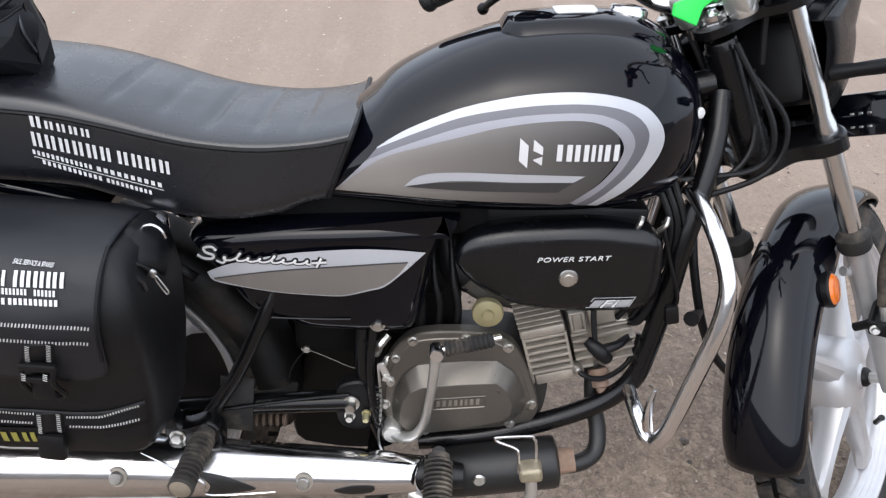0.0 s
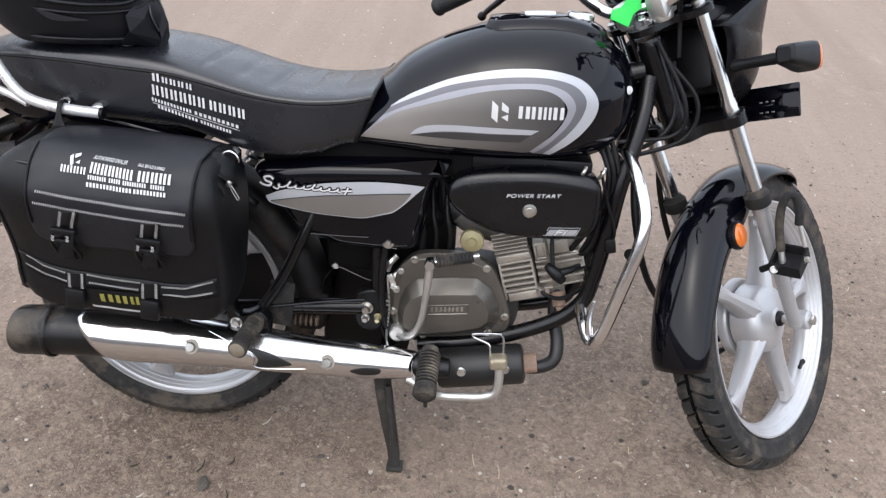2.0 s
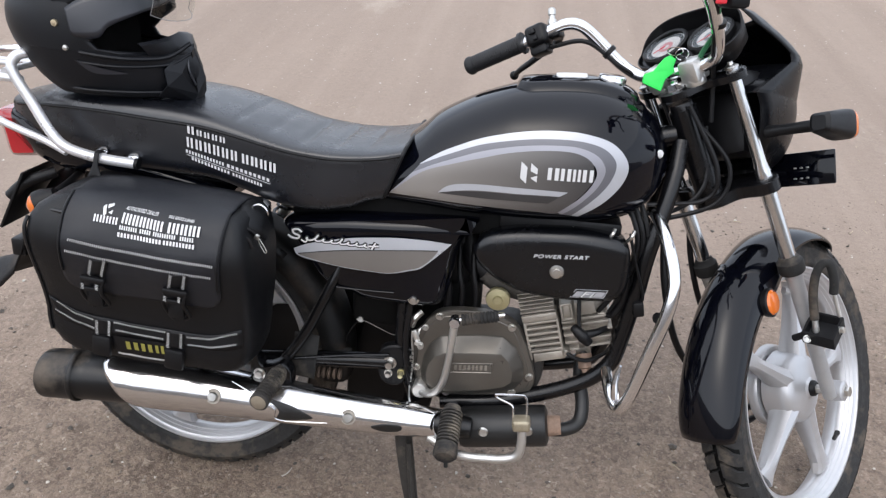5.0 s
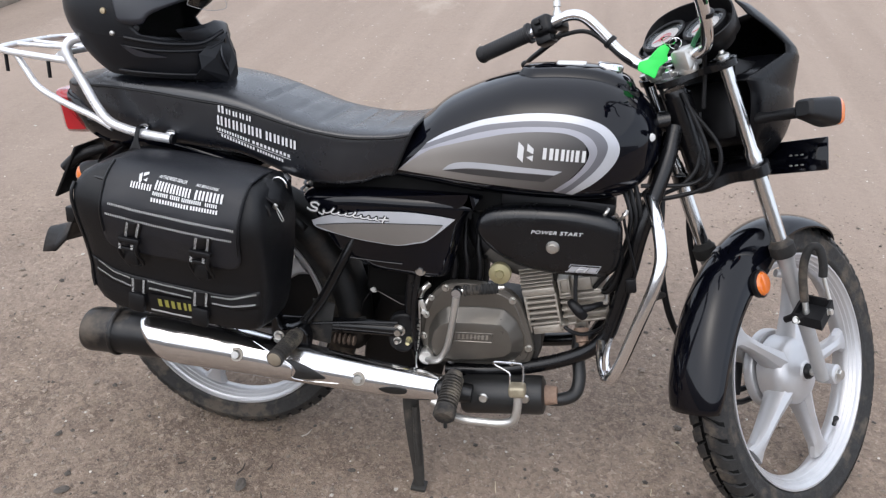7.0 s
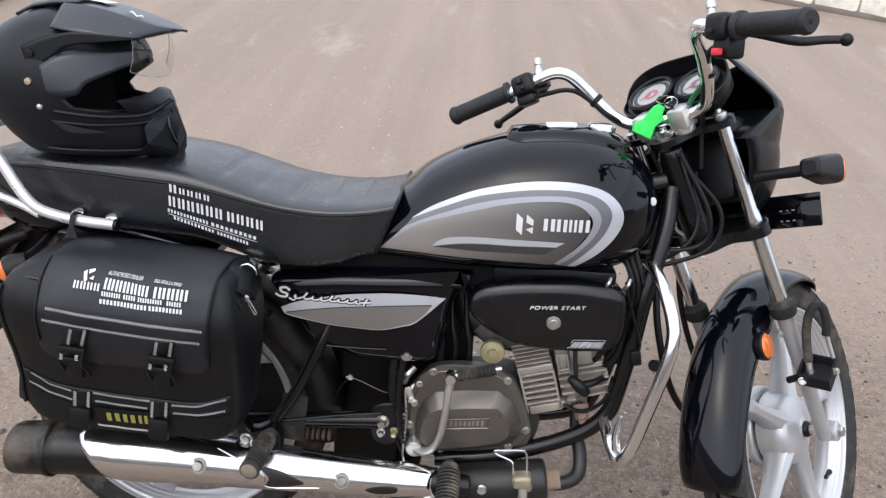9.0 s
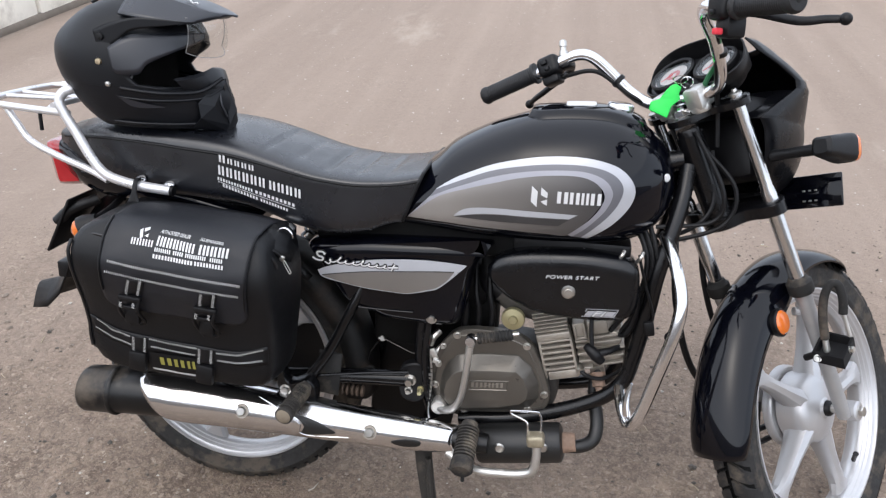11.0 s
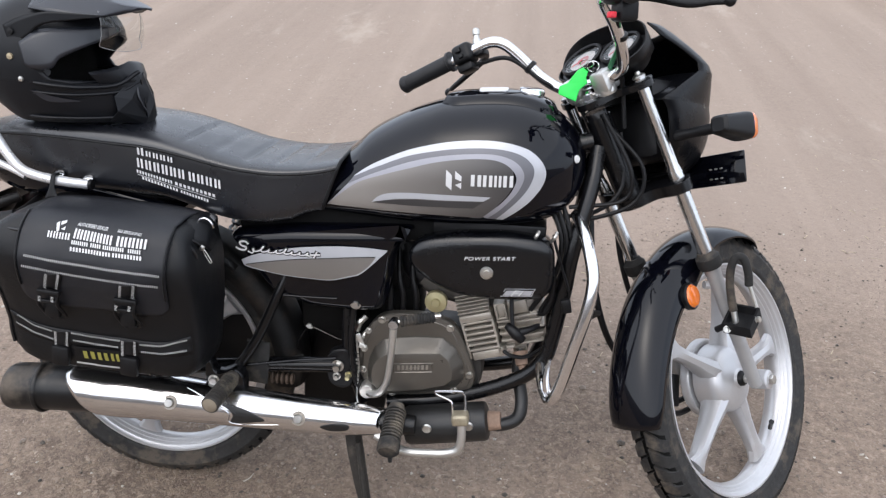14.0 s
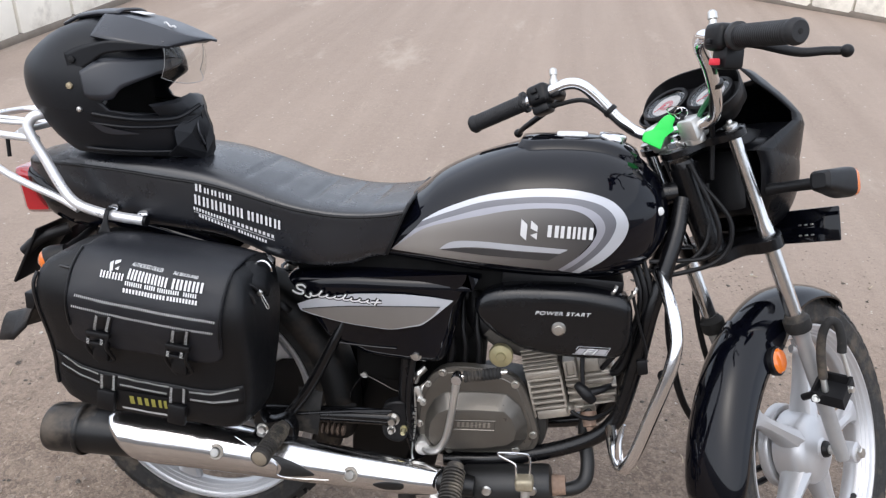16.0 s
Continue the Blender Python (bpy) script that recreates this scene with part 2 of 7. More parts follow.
def shell(outline, layers, n=72, smooth=True, fn=None, bm=None, cap=(), sink=0.0):
    """A cover: an x-z outline drawn through layers (y, inset); fn(x, z, y) may bend y; cap: (y, share) rings drawn in to the middle."""
    bm = bm or bmesh.new()
    o = resample(outline, n, smooth)
    rings = []
    for y, d in layers:
        r = inset(o, d) if d else o
        rings.append([V((x, fn(x, z, y) if fn else y, z)) for x, z in r])
    cx, cz = sum(x for x, z in r) / n, sum(z for x, z in r) / n - sink
    for y, s in cap:
        rings.append([V((cx + (x - cx) * s, y, cz + (z - cz) * s)) for x, z in r])
    return loft(bm, rings)


def ribbon(a, b, fn, n=40, m=4, up=0.0012):
    """A strip between two x-z curves laid on the surface y = fn(x, z), a little proud."""
    bm = bmesh.new()

    def even(c):
        p = spline([V((x, z, 0)) for x, z in c], 10) if len(c) > 2 else [V((x, z, 0)) for x, z in c]
        d = np.r_[0, np.cumsum([(q - r).length for q, r in zip(p[1:], p)])]
        t = np.linspace(0, d[-1], n)
        return np.interp(t, d, [q.x for q in p]), np.interp(t, d, [q.y for q in p])

    (ax, az), (bx, bz) = even(a), even(b)
    rows = []
    for k in range(m + 1):
        s = k / m
        rows.append([V((x, fn(x, z) - up, z)) for x, z in zip(ax * (1 - s) + bx * s, az * (1 - s) + bz * s)])
    return loft(bm, rows, False, False)


def patch(outline, fn, up=0.0015, bm=None, cuts=0):
    """A flat shape in x-z laid on y = fn(x, z)."""
    b = bmesh.new()
    vs = [b.verts.new((x, 0, z)) for x, z in outline]
    b.faces.new(vs)
    bmesh.ops.triangulate(b, faces=b.faces[:])
    if cuts:
        bmesh.ops.subdivide_edges(b, edges=b.edges[:], cuts=cuts, use_grid_fill=True)
    for v in b.verts:
        v.co.y = fn(v.co.x, v.co.z) - up
    if bm is None:
        return b
    return join(bm, b)


def thing(name, label, category, group="", at=None):
    ob = new(name)
    ob.empty_display_size = 0.1
    if at is not None:
        ob.matrix_world = at
    return tagged(ob, label, category, group)


BIKE = pose(0, LINE, 0, LEAN, 0, 0)


# ---- ground ----
def asphalt():
    m = bpy.data.materials.new("dusty_asphalt")
    m.use_nodes = True
    n, l = m.node_tree.nodes, m.node_tree.links
    b = n["Principled BSDF"]
    tc = n.new("ShaderNodeTexCoord")

    def nz(s, d=5.0, r=0.6, stretch=None):
        t = n.new("ShaderNodeTexNoise")
        t.inputs["Scale"].default_value, t.inputs["Detail"].default_value, t.inputs["Roughness"].default_value = s, d, r
        src = tc.outputs["Object"]
        if stretch:
            mp = n.new("ShaderNodeMapping")
            mp.inputs["Rotation"].default_value, mp.inputs["Scale"].default_value = (0, 0, radians(12)), stretch
            l.new(src, mp.inputs["Vector"])
            src = mp.outputs["Vector"]
        l.new(src, t.inputs["Vector"])
        return t.outputs["Fac"]

    def ramp(src, lo, hi, a=0.0, c=1.0):
        r = n.new("ShaderNodeMapRange")
        for k, v in zip(("From Min", "From Max", "To Min", "To Max"), (lo, hi, a, c)):
            r.inputs[k].default_value = v
        l.new(src, r.inputs["Value"])
        return r.outputs["Result"]

    def mix(fac, a, c):
        x = n.new("ShaderNodeMix")
        x.data_type = "RGBA"
        l.new(fac, x.inputs[0])
        for sock, v in ((x.inputs[6], a), (x.inputs[7], c)):
            if isinstance(v, bpy.types.NodeSocket):
                l.new(v, sock)
            else:
                sock.default_value = (*v, 1)
        return x.outputs[2]

    col = mix(ramp(nz(0.9), 0.38, 0.62), (0.118, 0.0875, 0.067), (0.208, 0.155, 0.119))
    geo = n.new("ShaderNodeSeparateXYZ")
    l.new(tc.outputs["Object"], geo.inputs[0])
    add = n.new("ShaderNodeMath")
    add.operation = "MULTIPLY_ADD"
    add.inputs[1].default_value = 2.4
    l.new(nz(0.7), add.inputs[0]), l.new(geo.outputs[1], add.inputs[2])
    lane = ramp(add.outputs[0], 0.9, 2.6, 0.0, 0.8)
    col = mix(ramp(nz(2.2, stretch=(1.0, 0.07, 1.0)), 0.4, 0.7, 0.0, 0.6), col, (0.279, 0.212, 0.163))
    col = mix(ramp(nz(9.0, 6.0, 0.65), 0.47, 0.62, 0.0, 0.62), col, (0.102, 0.071, 0.052))
    col = mix(ramp(nz(5.0, 7.0, 0.7), 0.55, 0.68, 0.0, 0.55), col, (0.243, 0.180, 0.123))
    col = mix(ramp(nz(34.0, 7.0, 0.75), 0.48, 0.66, 0.0, 0.75), col, (0.3, 0.228, 0.176))
    col = mix(ramp(nz(55.0, 6.0, 0.75), 0.53, 0.66, 0.0, 0.65), col, (0.068, 0.051, 0.039))
    col = mix(ramp(nz(160.0, 4.0, 0.8), 0.52, 0.68, 0.0, 0.6), col, (0.33, 0.264, 0.209))
    vor = n.new("ShaderNodeTexVoronoi")
    vor.inputs["Scale"].default_value = 210.0
    warp = n.new("ShaderNodeTexNoise")
    warp.inputs["Scale"].default_value = 45.0
    push = n.new("ShaderNodeMix")
    push.data_type = "VECTOR"
    push.inputs[0].default_value = 0.03
    l.new(tc.outputs["Object"], warp.inputs["Vector"])
    l.new(tc.outputs["Object"], push.inputs[4]), l.new(warp.outputs["Color"], push.inputs[5])
    l.new(push.outputs[1], vor.inputs["Vector"])
    sp = n.new("ShaderNodeSeparateColor")
    l.new(vor.outputs["Color"], sp.inputs[0])
    col = mix(ramp(sp.outputs[0], 0.8, 0.96, 0.0, 0.55), col, (0.310, 0.250, 0.195))
    col = mix(ramp(sp.outputs[1], 0.8, 0.96, 0.0, 0.45), col, (0.072, 0.056, 0.044))
    # a paler lane over the far half of the road, in streaks along it
    dust = mix(ramp(nz(3.0, stretch=(1.0, 0.05, 1.0)), 0.35, 0.7), (0.27, 0.211, 0.172), (0.344, 0.273, 0.223))
    col = mix(lane, col, dust)
    # spilt lime in streaks on the far half
    lime = n.new("ShaderNodeMath")
    lime.operation = "MULTIPLY"
    l.new(ramp(nz(1.5, 6.0, 0.7, stretch=(1.0, 0.35, 1.0)), 0.58, 0.74, 0.0, 0.5), lime.inputs[0])
    l.new(ramp(add.outputs[0], 2.2, 3.6), lime.inputs[1])
    col = mix(lime.outputs[0], col, (0.538, 0.470, 0.389))
    # clusters of pale crushed stone
    speck = n.new("ShaderNodeMath")
    speck.operation = "MULTIPLY"
    l.new(ramp(nz(48.0, 5.0, 0.8), 0.57, 0.66, 0.0, 0.8), speck.inputs[0])
    l.new(ramp(nz(1.3, 5.0, 0.65), 0.52, 0.64, 0.12, 1.0), speck.inputs[1])
    col = mix(speck.outputs[0], col, (0.476, 0.400, 0.323))
    # stones of the worn surface, each of its own grey
    stone = n.new("ShaderNodeTexVoronoi")
    stone.inputs["Scale"].default_value = 92.0
    l.new(push.outputs[1], stone.inputs["Vector"])
    sc = n.new("ShaderNodeSeparateColor")
    l.new(stone.outputs["Color"], sc.inputs[0])
    worn = n.new("ShaderNodeMath")
    worn.operation = "MULTIPLY"
    l.new(ramp(nz(2.6, 5.0, 0.65), 0.42, 0.6, 0.35, 1.0), worn.inputs[0])
    l.new(ramp(lane, 0.0, 0.8, 1.0, 0.25), worn.inputs[1])

    def speckle(channel, lo, hi, most, tone, base):
        k = n.new("ShaderNodeMath")
        k.operation = "MULTIPLY"
        l.new(ramp(channel, lo, hi, 0.0, most), k.inputs[0]), l.new(worn.outputs[0], k.inputs[1])
        return mix(k.outputs[0], base, tone)

    col = speckle(sc.outputs[0], 0.72, 0.9, 0.34, (0.32, 0.252, 0.186), col)
    col = speckle(sc.outputs[1], 0.68, 0.88, 0.4, (0.068, 0.052, 0.039), col)
    col = speckle(sc.outputs[2], 0.92, 0.98, 0.5, (0.45, 0.375, 0.295), col)
    l.new(col, b.inputs["Base Color"])
    b.inputs["Roughness"].default_value = 0.88
    b.inputs["Specular IOR Level"].default_value = 0.3
    b1, b2 = n.new("ShaderNodeBump"), n.new("ShaderNodeBump")
    b1.inputs["Strength"].default_value, b1.inputs["Distance"].default_value = 0.45, 0.004
    b2.inputs["Strength"].default_value, b2.inputs["Distance"].default_value = 0.4, 0.006
    b1.invert = True
    l.new(vor.outputs["Distance"], b1.inputs["Height"])
    l.new(nz(22.0), b2.inputs["Height"])
    l.new(b1.outputs["Normal"], b2.inputs["Normal"])
    l.new(b2.outputs["Normal"], b.inputs["Normal"])
    return m


ASPHALT = asphalt()
bm = bmesh.new()
side = [-400, -150, -50, -20, -8] + [float(v) for v in np.linspace(-3, 3, 81)] + [8, 20, 50, 150, 400]


def ground_z(x, y):
    """The road is uneven by a few millimetres near the machine."""
    return 0.009 * math.exp(-((x - 0.61) ** 2 + (y + 0.135) ** 2) / 0.05) - 0.009 * math.exp(-((x + 0.737) ** 2 + (y + 0.175) ** 2) / 0.06)


loft(bm, [[V((x, y, ground_z(x, y))) for x in side] for y in side], False, False)
tagged(part("ground", bm, ASPHALT, None), "worn grey-brown dusty asphalt road surface", "road", kind="structure")

# ---- kerbs of pale painted stones ----
KERB = mat("limewashed_stone", (0.84, 0.8, 0.71), 0.8, var=0.08, scale=9, bump=0.5, bscale=60, dirt=(0.3, 0.26, 0.21), dirt_at=0.57)
MORTAR = mat("dirty_mortar", (0.2, 0.17, 0.14), 0.9, var=0.2, scale=20, bump=0.5)


def kerb(name, a, b, count, label):
    """A row of rough kerb stones on a mortar bed, from a to b."""
    a, b = V(a), V(b)
    way = (b - a).normalized()
    step = (b - a).length / count
    turn = Matrix.Rotation(math.atan2(way.y, way.x), 4, "Z")
    side = V((-way.y, way.x, 0))
    bed = box((a + b) / 2 + side * 0.15 + V((0, 0, 0.02)), ((b - a).length, 0.27, 0.07), 0.02, turn)
    root = part(name, bed, MORTAR, None)
    tagged(root, label, "kerb", kind="structure")
    stone = box((0, 0, 0), (step - 0.018, 0.24, 0.36), 0.022, seg=2)
    for v in stone.verts:
        v.co += noise.noise_vector(v.co * 7) * 0.008
    first = None
    for i in range(count):
        if first is None:
            first = part("kerb_stone", stone, KERB, root)
            ob = first
        else:
            ob = new("kerb_stone", first.data)
            ob.parent = root
        p = a + way * step * (i + 0.5) + side * (0.14 + random.uniform(-0.006, 0.006))
        ob.matrix_local = Matrix.Translation(p + V((0, 0, 0.19 + random.uniform(-0.006, 0.006)))) @ turn @ Matrix.Rotation(random.uniform(-0.012, 0.012), 4, "Z")
    return root


kerb("kerb_right", (0.6, 8.05, 0), (5.8, 3.68, 0), 17, "row of limewashed kerb stones beside the road")
kerb("kerb_left", (-3.84, 1.0, 0), (-4.2, 12.0, 0), 16, "row of pale kerb stones along the far road edge")

# a long plain wall added out of view behind the walker, for reflections
tagged(part("wall_south", box((0, -7.5, 1.1), (70, 0.25, 2.2), 0.01), mat("plain_render", (0.3, 0.28, 0.255), 0.9, var=0.2, scale=3, bump=0.2, bscale=40), None), "plain weathered rendered wall, added out of view behind the walker", "wall", kind="structure")

# ---- litter on the road ----
STONE = mat("loose_stone", (0.23, 0.186, 0.15), 0.85, var=0.45, scale=300)
CHIP = mat("pale_chip", (0.5, 0.46, 0.4), 0.8, var=0.3, scale=120)
STRAW = mat("dry_straw", (0.46, 0.39, 0.27), 0.8, var=0.25, scale=80)
LEAF = mat("dry_leaf", (0.09, 0.078, 0.066), 0.8, var=0.3, scale=60)
rng = random.Random(7)


def pebbles(name, count, area, size, material, label):
    verts, faces = [], []
    base = [(math.cos(k * 1.2566), math.sin(k * 1.2566), 0) for k in range(5)] + [(0.2, 0, 0.8), (0, 0, -0.4)]
    tri = [(k, (k + 1) % 5, 5) for k in range(5)] + [((k + 1) % 5, k, 6) for k in range(5)]
    for _ in range(count):
        x, y = rng.uniform(area[0], area[1]), area[2] + (area[3] - area[2]) * rng.random() ** 1.5
        s, a = rng.uniform(*size) * (1 + rng.random() ** 6 * 1.1), rng.uniform(0, 6.28)
        k = len(verts)
        for p in base:
            px, py = p[0] * s * rng.uniform(0.6, 1.3), p[1] * s * rng.uniform(0.6, 1.3)
            verts.append((x + px * math.cos(a) - py * math.sin(a), y + px * math.sin(a) + py * math.cos(a), ground_z(x, y) + s * 0.25 + p[2] * s * rng.uniform(0.5, 0.9)))
        faces += [tuple(k + i for i in t) for t in tri]
    me = bpy.data.meshes.new(name)
    me.from_pydata(verts, [], faces)
    me.materials.append(material)
    return tagged(new(name, me), label, "gravel", kind="stuff")


pebbles("grit", 15000, (-2.0, 2.4, -0.95, 1.5), (0.0014, 0.0036), STONE, "loose grey-brown grit on the asphalt")
pebbles("gravel", 1100, (-1.9, 2.3, -0.95, 1.3), (0.003, 0.0062), STONE, "coarse half-buried gravel on the asphalt")
pebbles("dark_gravel", 800, (-1.9, 2.3, -0.95, 1.3), (0.003, 0.0062), mat("dark_stone", (0.075, 0.064, 0.053), 0.8, var=0.4, scale=200), "dark stones pressed into the asphalt")
pebbles("pale_chips", 2000, (-2.6, 3.4, -0.95, 6.0), (0.0015, 0.0045), CHIP, "small pale stone chips on the asphalt")


def straw_bits():
    bm = bmesh.new()
    for _ in range(260):
        x, y, a, s = rng.uniform(-1.6, 1.8), rng.uniform(-0.95, 2.2), rng.uniform(0, 6.28), rng.uniform(0.005, 0.017)
        d = V((math.cos(a), math.sin(a), 0))
        e = V((-d.y, d.x, 0)) * rng.uniform(-0.12, 0.12) * s
        tube([V((x, y, 0.004)) - d * s, V((x, y, 0.006)) + e, V((x, y, 0.004)) + d * s], rng.uniform(0.0006, 0.0012), 5, 2, bm)
    return tagged(part("straw", bm, STRAW, None), "scattered bits of dry straw on the asphalt", "straw", kind="stuff")


straw_bits()


def leaf(at, turn, size):
    bm = bmesh.new()
    o = resample([(0.5 * size, 0), (0.25 * size, 0.28 * size), (-0.3 * size, 0.25 * size), (-0.5 * size, 0), (-0.2 * size, -0.3 * size), (0.3 * size, -0.22 * size)], 20)
    rings = [[V((x * k, z * k, h + 0.3 * x * z / size)) for x, z in o] for k, h in ((1.0, 0.002), (0.6, 0.006), (0.05, 0.004))]
    loft(bm, rings)
    ob = part("dry_leaf", bm, LEAF, None)
    ob.matrix_world = pose(at[0], at[1], 0.001, 0, 0, turn)
    return tagged(ob, "dark curled dry leaf lying on the asphalt", "leaf", group="dry leaves")


leaf((-1.01, -0.51), 30, 0.035)
leaf((-0.63, -0.4), 100, 0.04)
leaf((-0.4, -0.3), 10, 0.02)


def twig(a, b, r, material, label):
    """A short bent stick lying on the road from a to b."""
    a, b = V((*a, 0.001 + r)), V((*b, 0.001 + r))
    side = (b - a).cross(V((0, 0, 1))) * 0.12
    ob = part("twig", tube([a, a.lerp(b, 0.45) + side, b], [r, r * 0.9, r * 0.5], 7), material, None)
    return tagged(ob, label, "twig", group="twigs on the road")


BARK = mat("dark_bark", (0.05, 0.04, 0.032), 0.85, var=0.3, scale=200, bump=0.3)
for a, b in (((-0.798, -0.376), (-0.781, -0.365)), ((-0.589, -0.346), (-0.585, -0.325)), ((-0.569, -0.441), (-0.577, -0.411)), ((-0.652, -0.373), (-0.647, -0.339))):
    twig(a, b, 0.0022, BARK, "short dark broken twig lying on the asphalt")
for a, b in (((-0.552, -0.225), (-0.537, -0.196)), ((-0.76, -0.512), (-0.76, -0.484)), ((-0.753, -0.451), (-0.742, -0.439)), ((0.758, -0.297), (0.782, -0.292))):
    twig(a, b, 0.0016, CHIP, "short pale splinter of straw lying on the asphalt")


def shard(at, turn, size):
    """A thin pale broken piece lying flat."""
    o = [(0.5 * size, 0.05 * size), (0.16 * size, 0.2 * size), (-0.2 * size, 0.1 * size), (-0.5 * size, 0.14 * size), (-0.42 * size, -0.08 * size), (0.1 * size, -0.2 * size)]
    ob = part("stone_shard", loft(bmesh.new(), [[V((x * k, z * k, h)) for x, z in o] for k, h in ((1.0, 0.0), (0.96, 0.003), (0.6, 0.0042))]), CHIP, None)
    ob.matrix_world = pose(at[0], at[1], 0.001, 0, 0, turn)
    return tagged(ob, "pale flat stone shard lying on the asphalt", "stone", group="stone shards")


for x, y, turn, size in ((-0.727, -0.488, -10, 0.018), (-0.286, -0.521, 30, 0.017), (-0.251, -0.509, 0, 0.012), (0.792, -0.271, 70, 0.014), (0.935, 0.066, 20, 0.013), (1.021, 0.062, 0, 0.014), (0.49, -0.395, 40, 0.013), (0.448, -0.332, 15, 0.011)):
    shard((x, y), turn, size)

# ---- the motorcycle ----
bike = thing("motorcycle", "glossy black commuter motorcycle with silver-grey tank stripes, leaning on its stand", "motorcycle", at=BIKE)


def interp(x, xs, ys):
    return float(np.interp(x, xs, ys))


def smooth_table(xs, ys):
    """A smooth curve through a short table."""
    p = spline([V((a, b, 0)) for a, b in zip(xs, ys)], 8)
    px, py = [q.x for q in p], [q.y for q in p]
    return lambda x: float(np.interp(x, px, py))


# fuel tank
tank_top = smooth_table([-0.36, -0.281, -0.245, -0.189, -0.133, -0.095, -0.024, 0.042, 0.09, 0.125, 0.155, 0.178], [0.747, 0.814, 0.846, 0.877, 0.9, 0.911, 0.92, 0.921, 0.91, 0.89, 0.862, 0.815])
tank_bot = smooth_table([-0.36, -0.25, -0.15, -0.04, 0.066, 0.112, 0.14, 0.16, 0.178], [0.69, 0.68, 0.674, 0.676, 0.684, 0.694, 0.712, 0.732, 0.765])
tank_wid = smooth_table([-0.36, -0.3, -0.2, -0.1, 0.0, 0.06, 0.1, 0.13, 0.156, 0.178], [0.108, 0.118, 0.133, 0.141, 0.143, 0.136, 0.122, 0.103, 0.078, 0.035])


def tank_y(x, z):
    """The right side of the tank at x, z."""
    x = min(max(x, -0.359), 0.176)
    zt, zb, w = tank_top(x), tank_bot(x), tank_wid(x)
    zc = zb + 0.4 * (zt - zb)
    h, p = (zt - zc, 2.25) if z > zc else (zc - zb, 3.4)
    k = min(abs(z - zc) / h, 0.995)
    return -w * (1 - k ** p) ** (1 / p)


def tank_mesh():
    rings = []
    for x in np.linspace(-0.36, 0.177, 60):
        zt, zb, w = tank_top(x), tank_bot(x), tank_wid(x)
        zc = zb + 0.4 * (zt - zb)
        r = []
        for k in range(48):
            a = k / 48 * 2 * math.pi
            sn, cs = math.sin(a), math.cos(a)
            p, h = (2.25, zt - zc) if sn > 0 else (3.4, zc - zb)
            r.append(V((x, w * math.copysign(abs(cs) ** (2 / p), cs), zc + h * math.copysign(abs(sn) ** (2 / p), sn))))
        rings.append(r)
    return loft(bmesh.new(), rings)


tank = part("fuel_tank", tank_mesh(), GLOSS, bike, "glossy black fuel tank with grey and silver stripes", sharp=60)
OUT = [(-0.262, 0.774), (-0.24, 0.79), (-0.212, 0.806), (-0.16, 0.829), (-0.108, 0.844), (-0.057, 0.853), (-0.006, 0.856), (0.035, 0.852), (0.067, 0.842), (0.089, 0.824), (0.1, 0.803), (0.097, 0.781), (0.083, 0.758), (0.06, 0.734), (0.025, 0.707)]
INN = [(-0.262, 0.773), (-0.238, 0.785), (-0.21, 0.798), (-0.159, 0.819), (-0.107, 0.832), (-0.056, 0.84), (-0.004, 0.843), (0.035, 0.839), (0.062, 0.828), (0.078, 0.808), (0.074, 0.782), (0.058, 0.756), (0.036, 0.732), (0.012, 0.708)]
MID = [(-0.275, 0.757), (-0.24, 0.775), (-0.2, 0.792), (-0.155, 0.809), (-0.106, 0.822), (-0.055, 0.83), (-0.003, 0.833), (0.028, 0.828), (0.05, 0.816), (0.061, 0.795), (0.052, 0.768), (0.035, 0.746), (0.015, 0.725), (-0.004, 0.709)]
INR = [(-0.317, 0.713), (-0.26, 0.759), (-0.2, 0.783), (-0.15, 0.799), (-0.106, 0.812), (-0.055, 0.821), (-0.008, 0.824), (0.02, 0.819), (0.038, 0.807), (0.047, 0.79), (0.04, 0.768), (0.024, 0.746), (0.004, 0.727), (-0.012, 0.712)]
part("outer_stripe", ribbon(OUT, INN, tank_y, 90, 4), SILVER, tank, "silver outer stripe")
part("middle_stripe", ribbon(INN, MID, tank_y, 90, 4, 0.001), BAND, tank, "dark blue-grey stripe")
part("inner_stripe", ribbon(MID, INR, tank_y, 90, 4, 0.0012), mat("mid_grey_decal", (0.3, 0.3, 0.33), 0.3, metal=0.3, var=0.05), tank, "mid grey stripe")
part("grey_panel", ribbon(INR[:9] + [(0.044, 0.779)], [(-0.316, 0.713), (-0.25, 0.7115), (-0.2, 0.7105), (-0.15, 0.71), (-0.1, 0.71), (-0.05, 0.71), (-0.012, 0.711), (0.015, 0.738), (0.03, 0.756), (0.044, 0.778)], tank_y, 90, 20, 0.0011), FADE, tank, "warm grey metallic panel")
part("lower_stripe", ribbon([(-0.226, 0.727), (-0.212, 0.74), (-0.19, 0.748), (-0.15, 0.752), (-0.1, 0.753), (-0.036, 0.754), (0.002, 0.754)], [(-0.226, 0.727), (-0.2, 0.733), (-0.175, 0.738), (-0.14, 0.741), (-0.09, 0.742), (-0.04, 0.744), (-0.012, 0.745)], tank_y, 60, 4, 0.0022), SILVER, tank, "silver lower stripe")
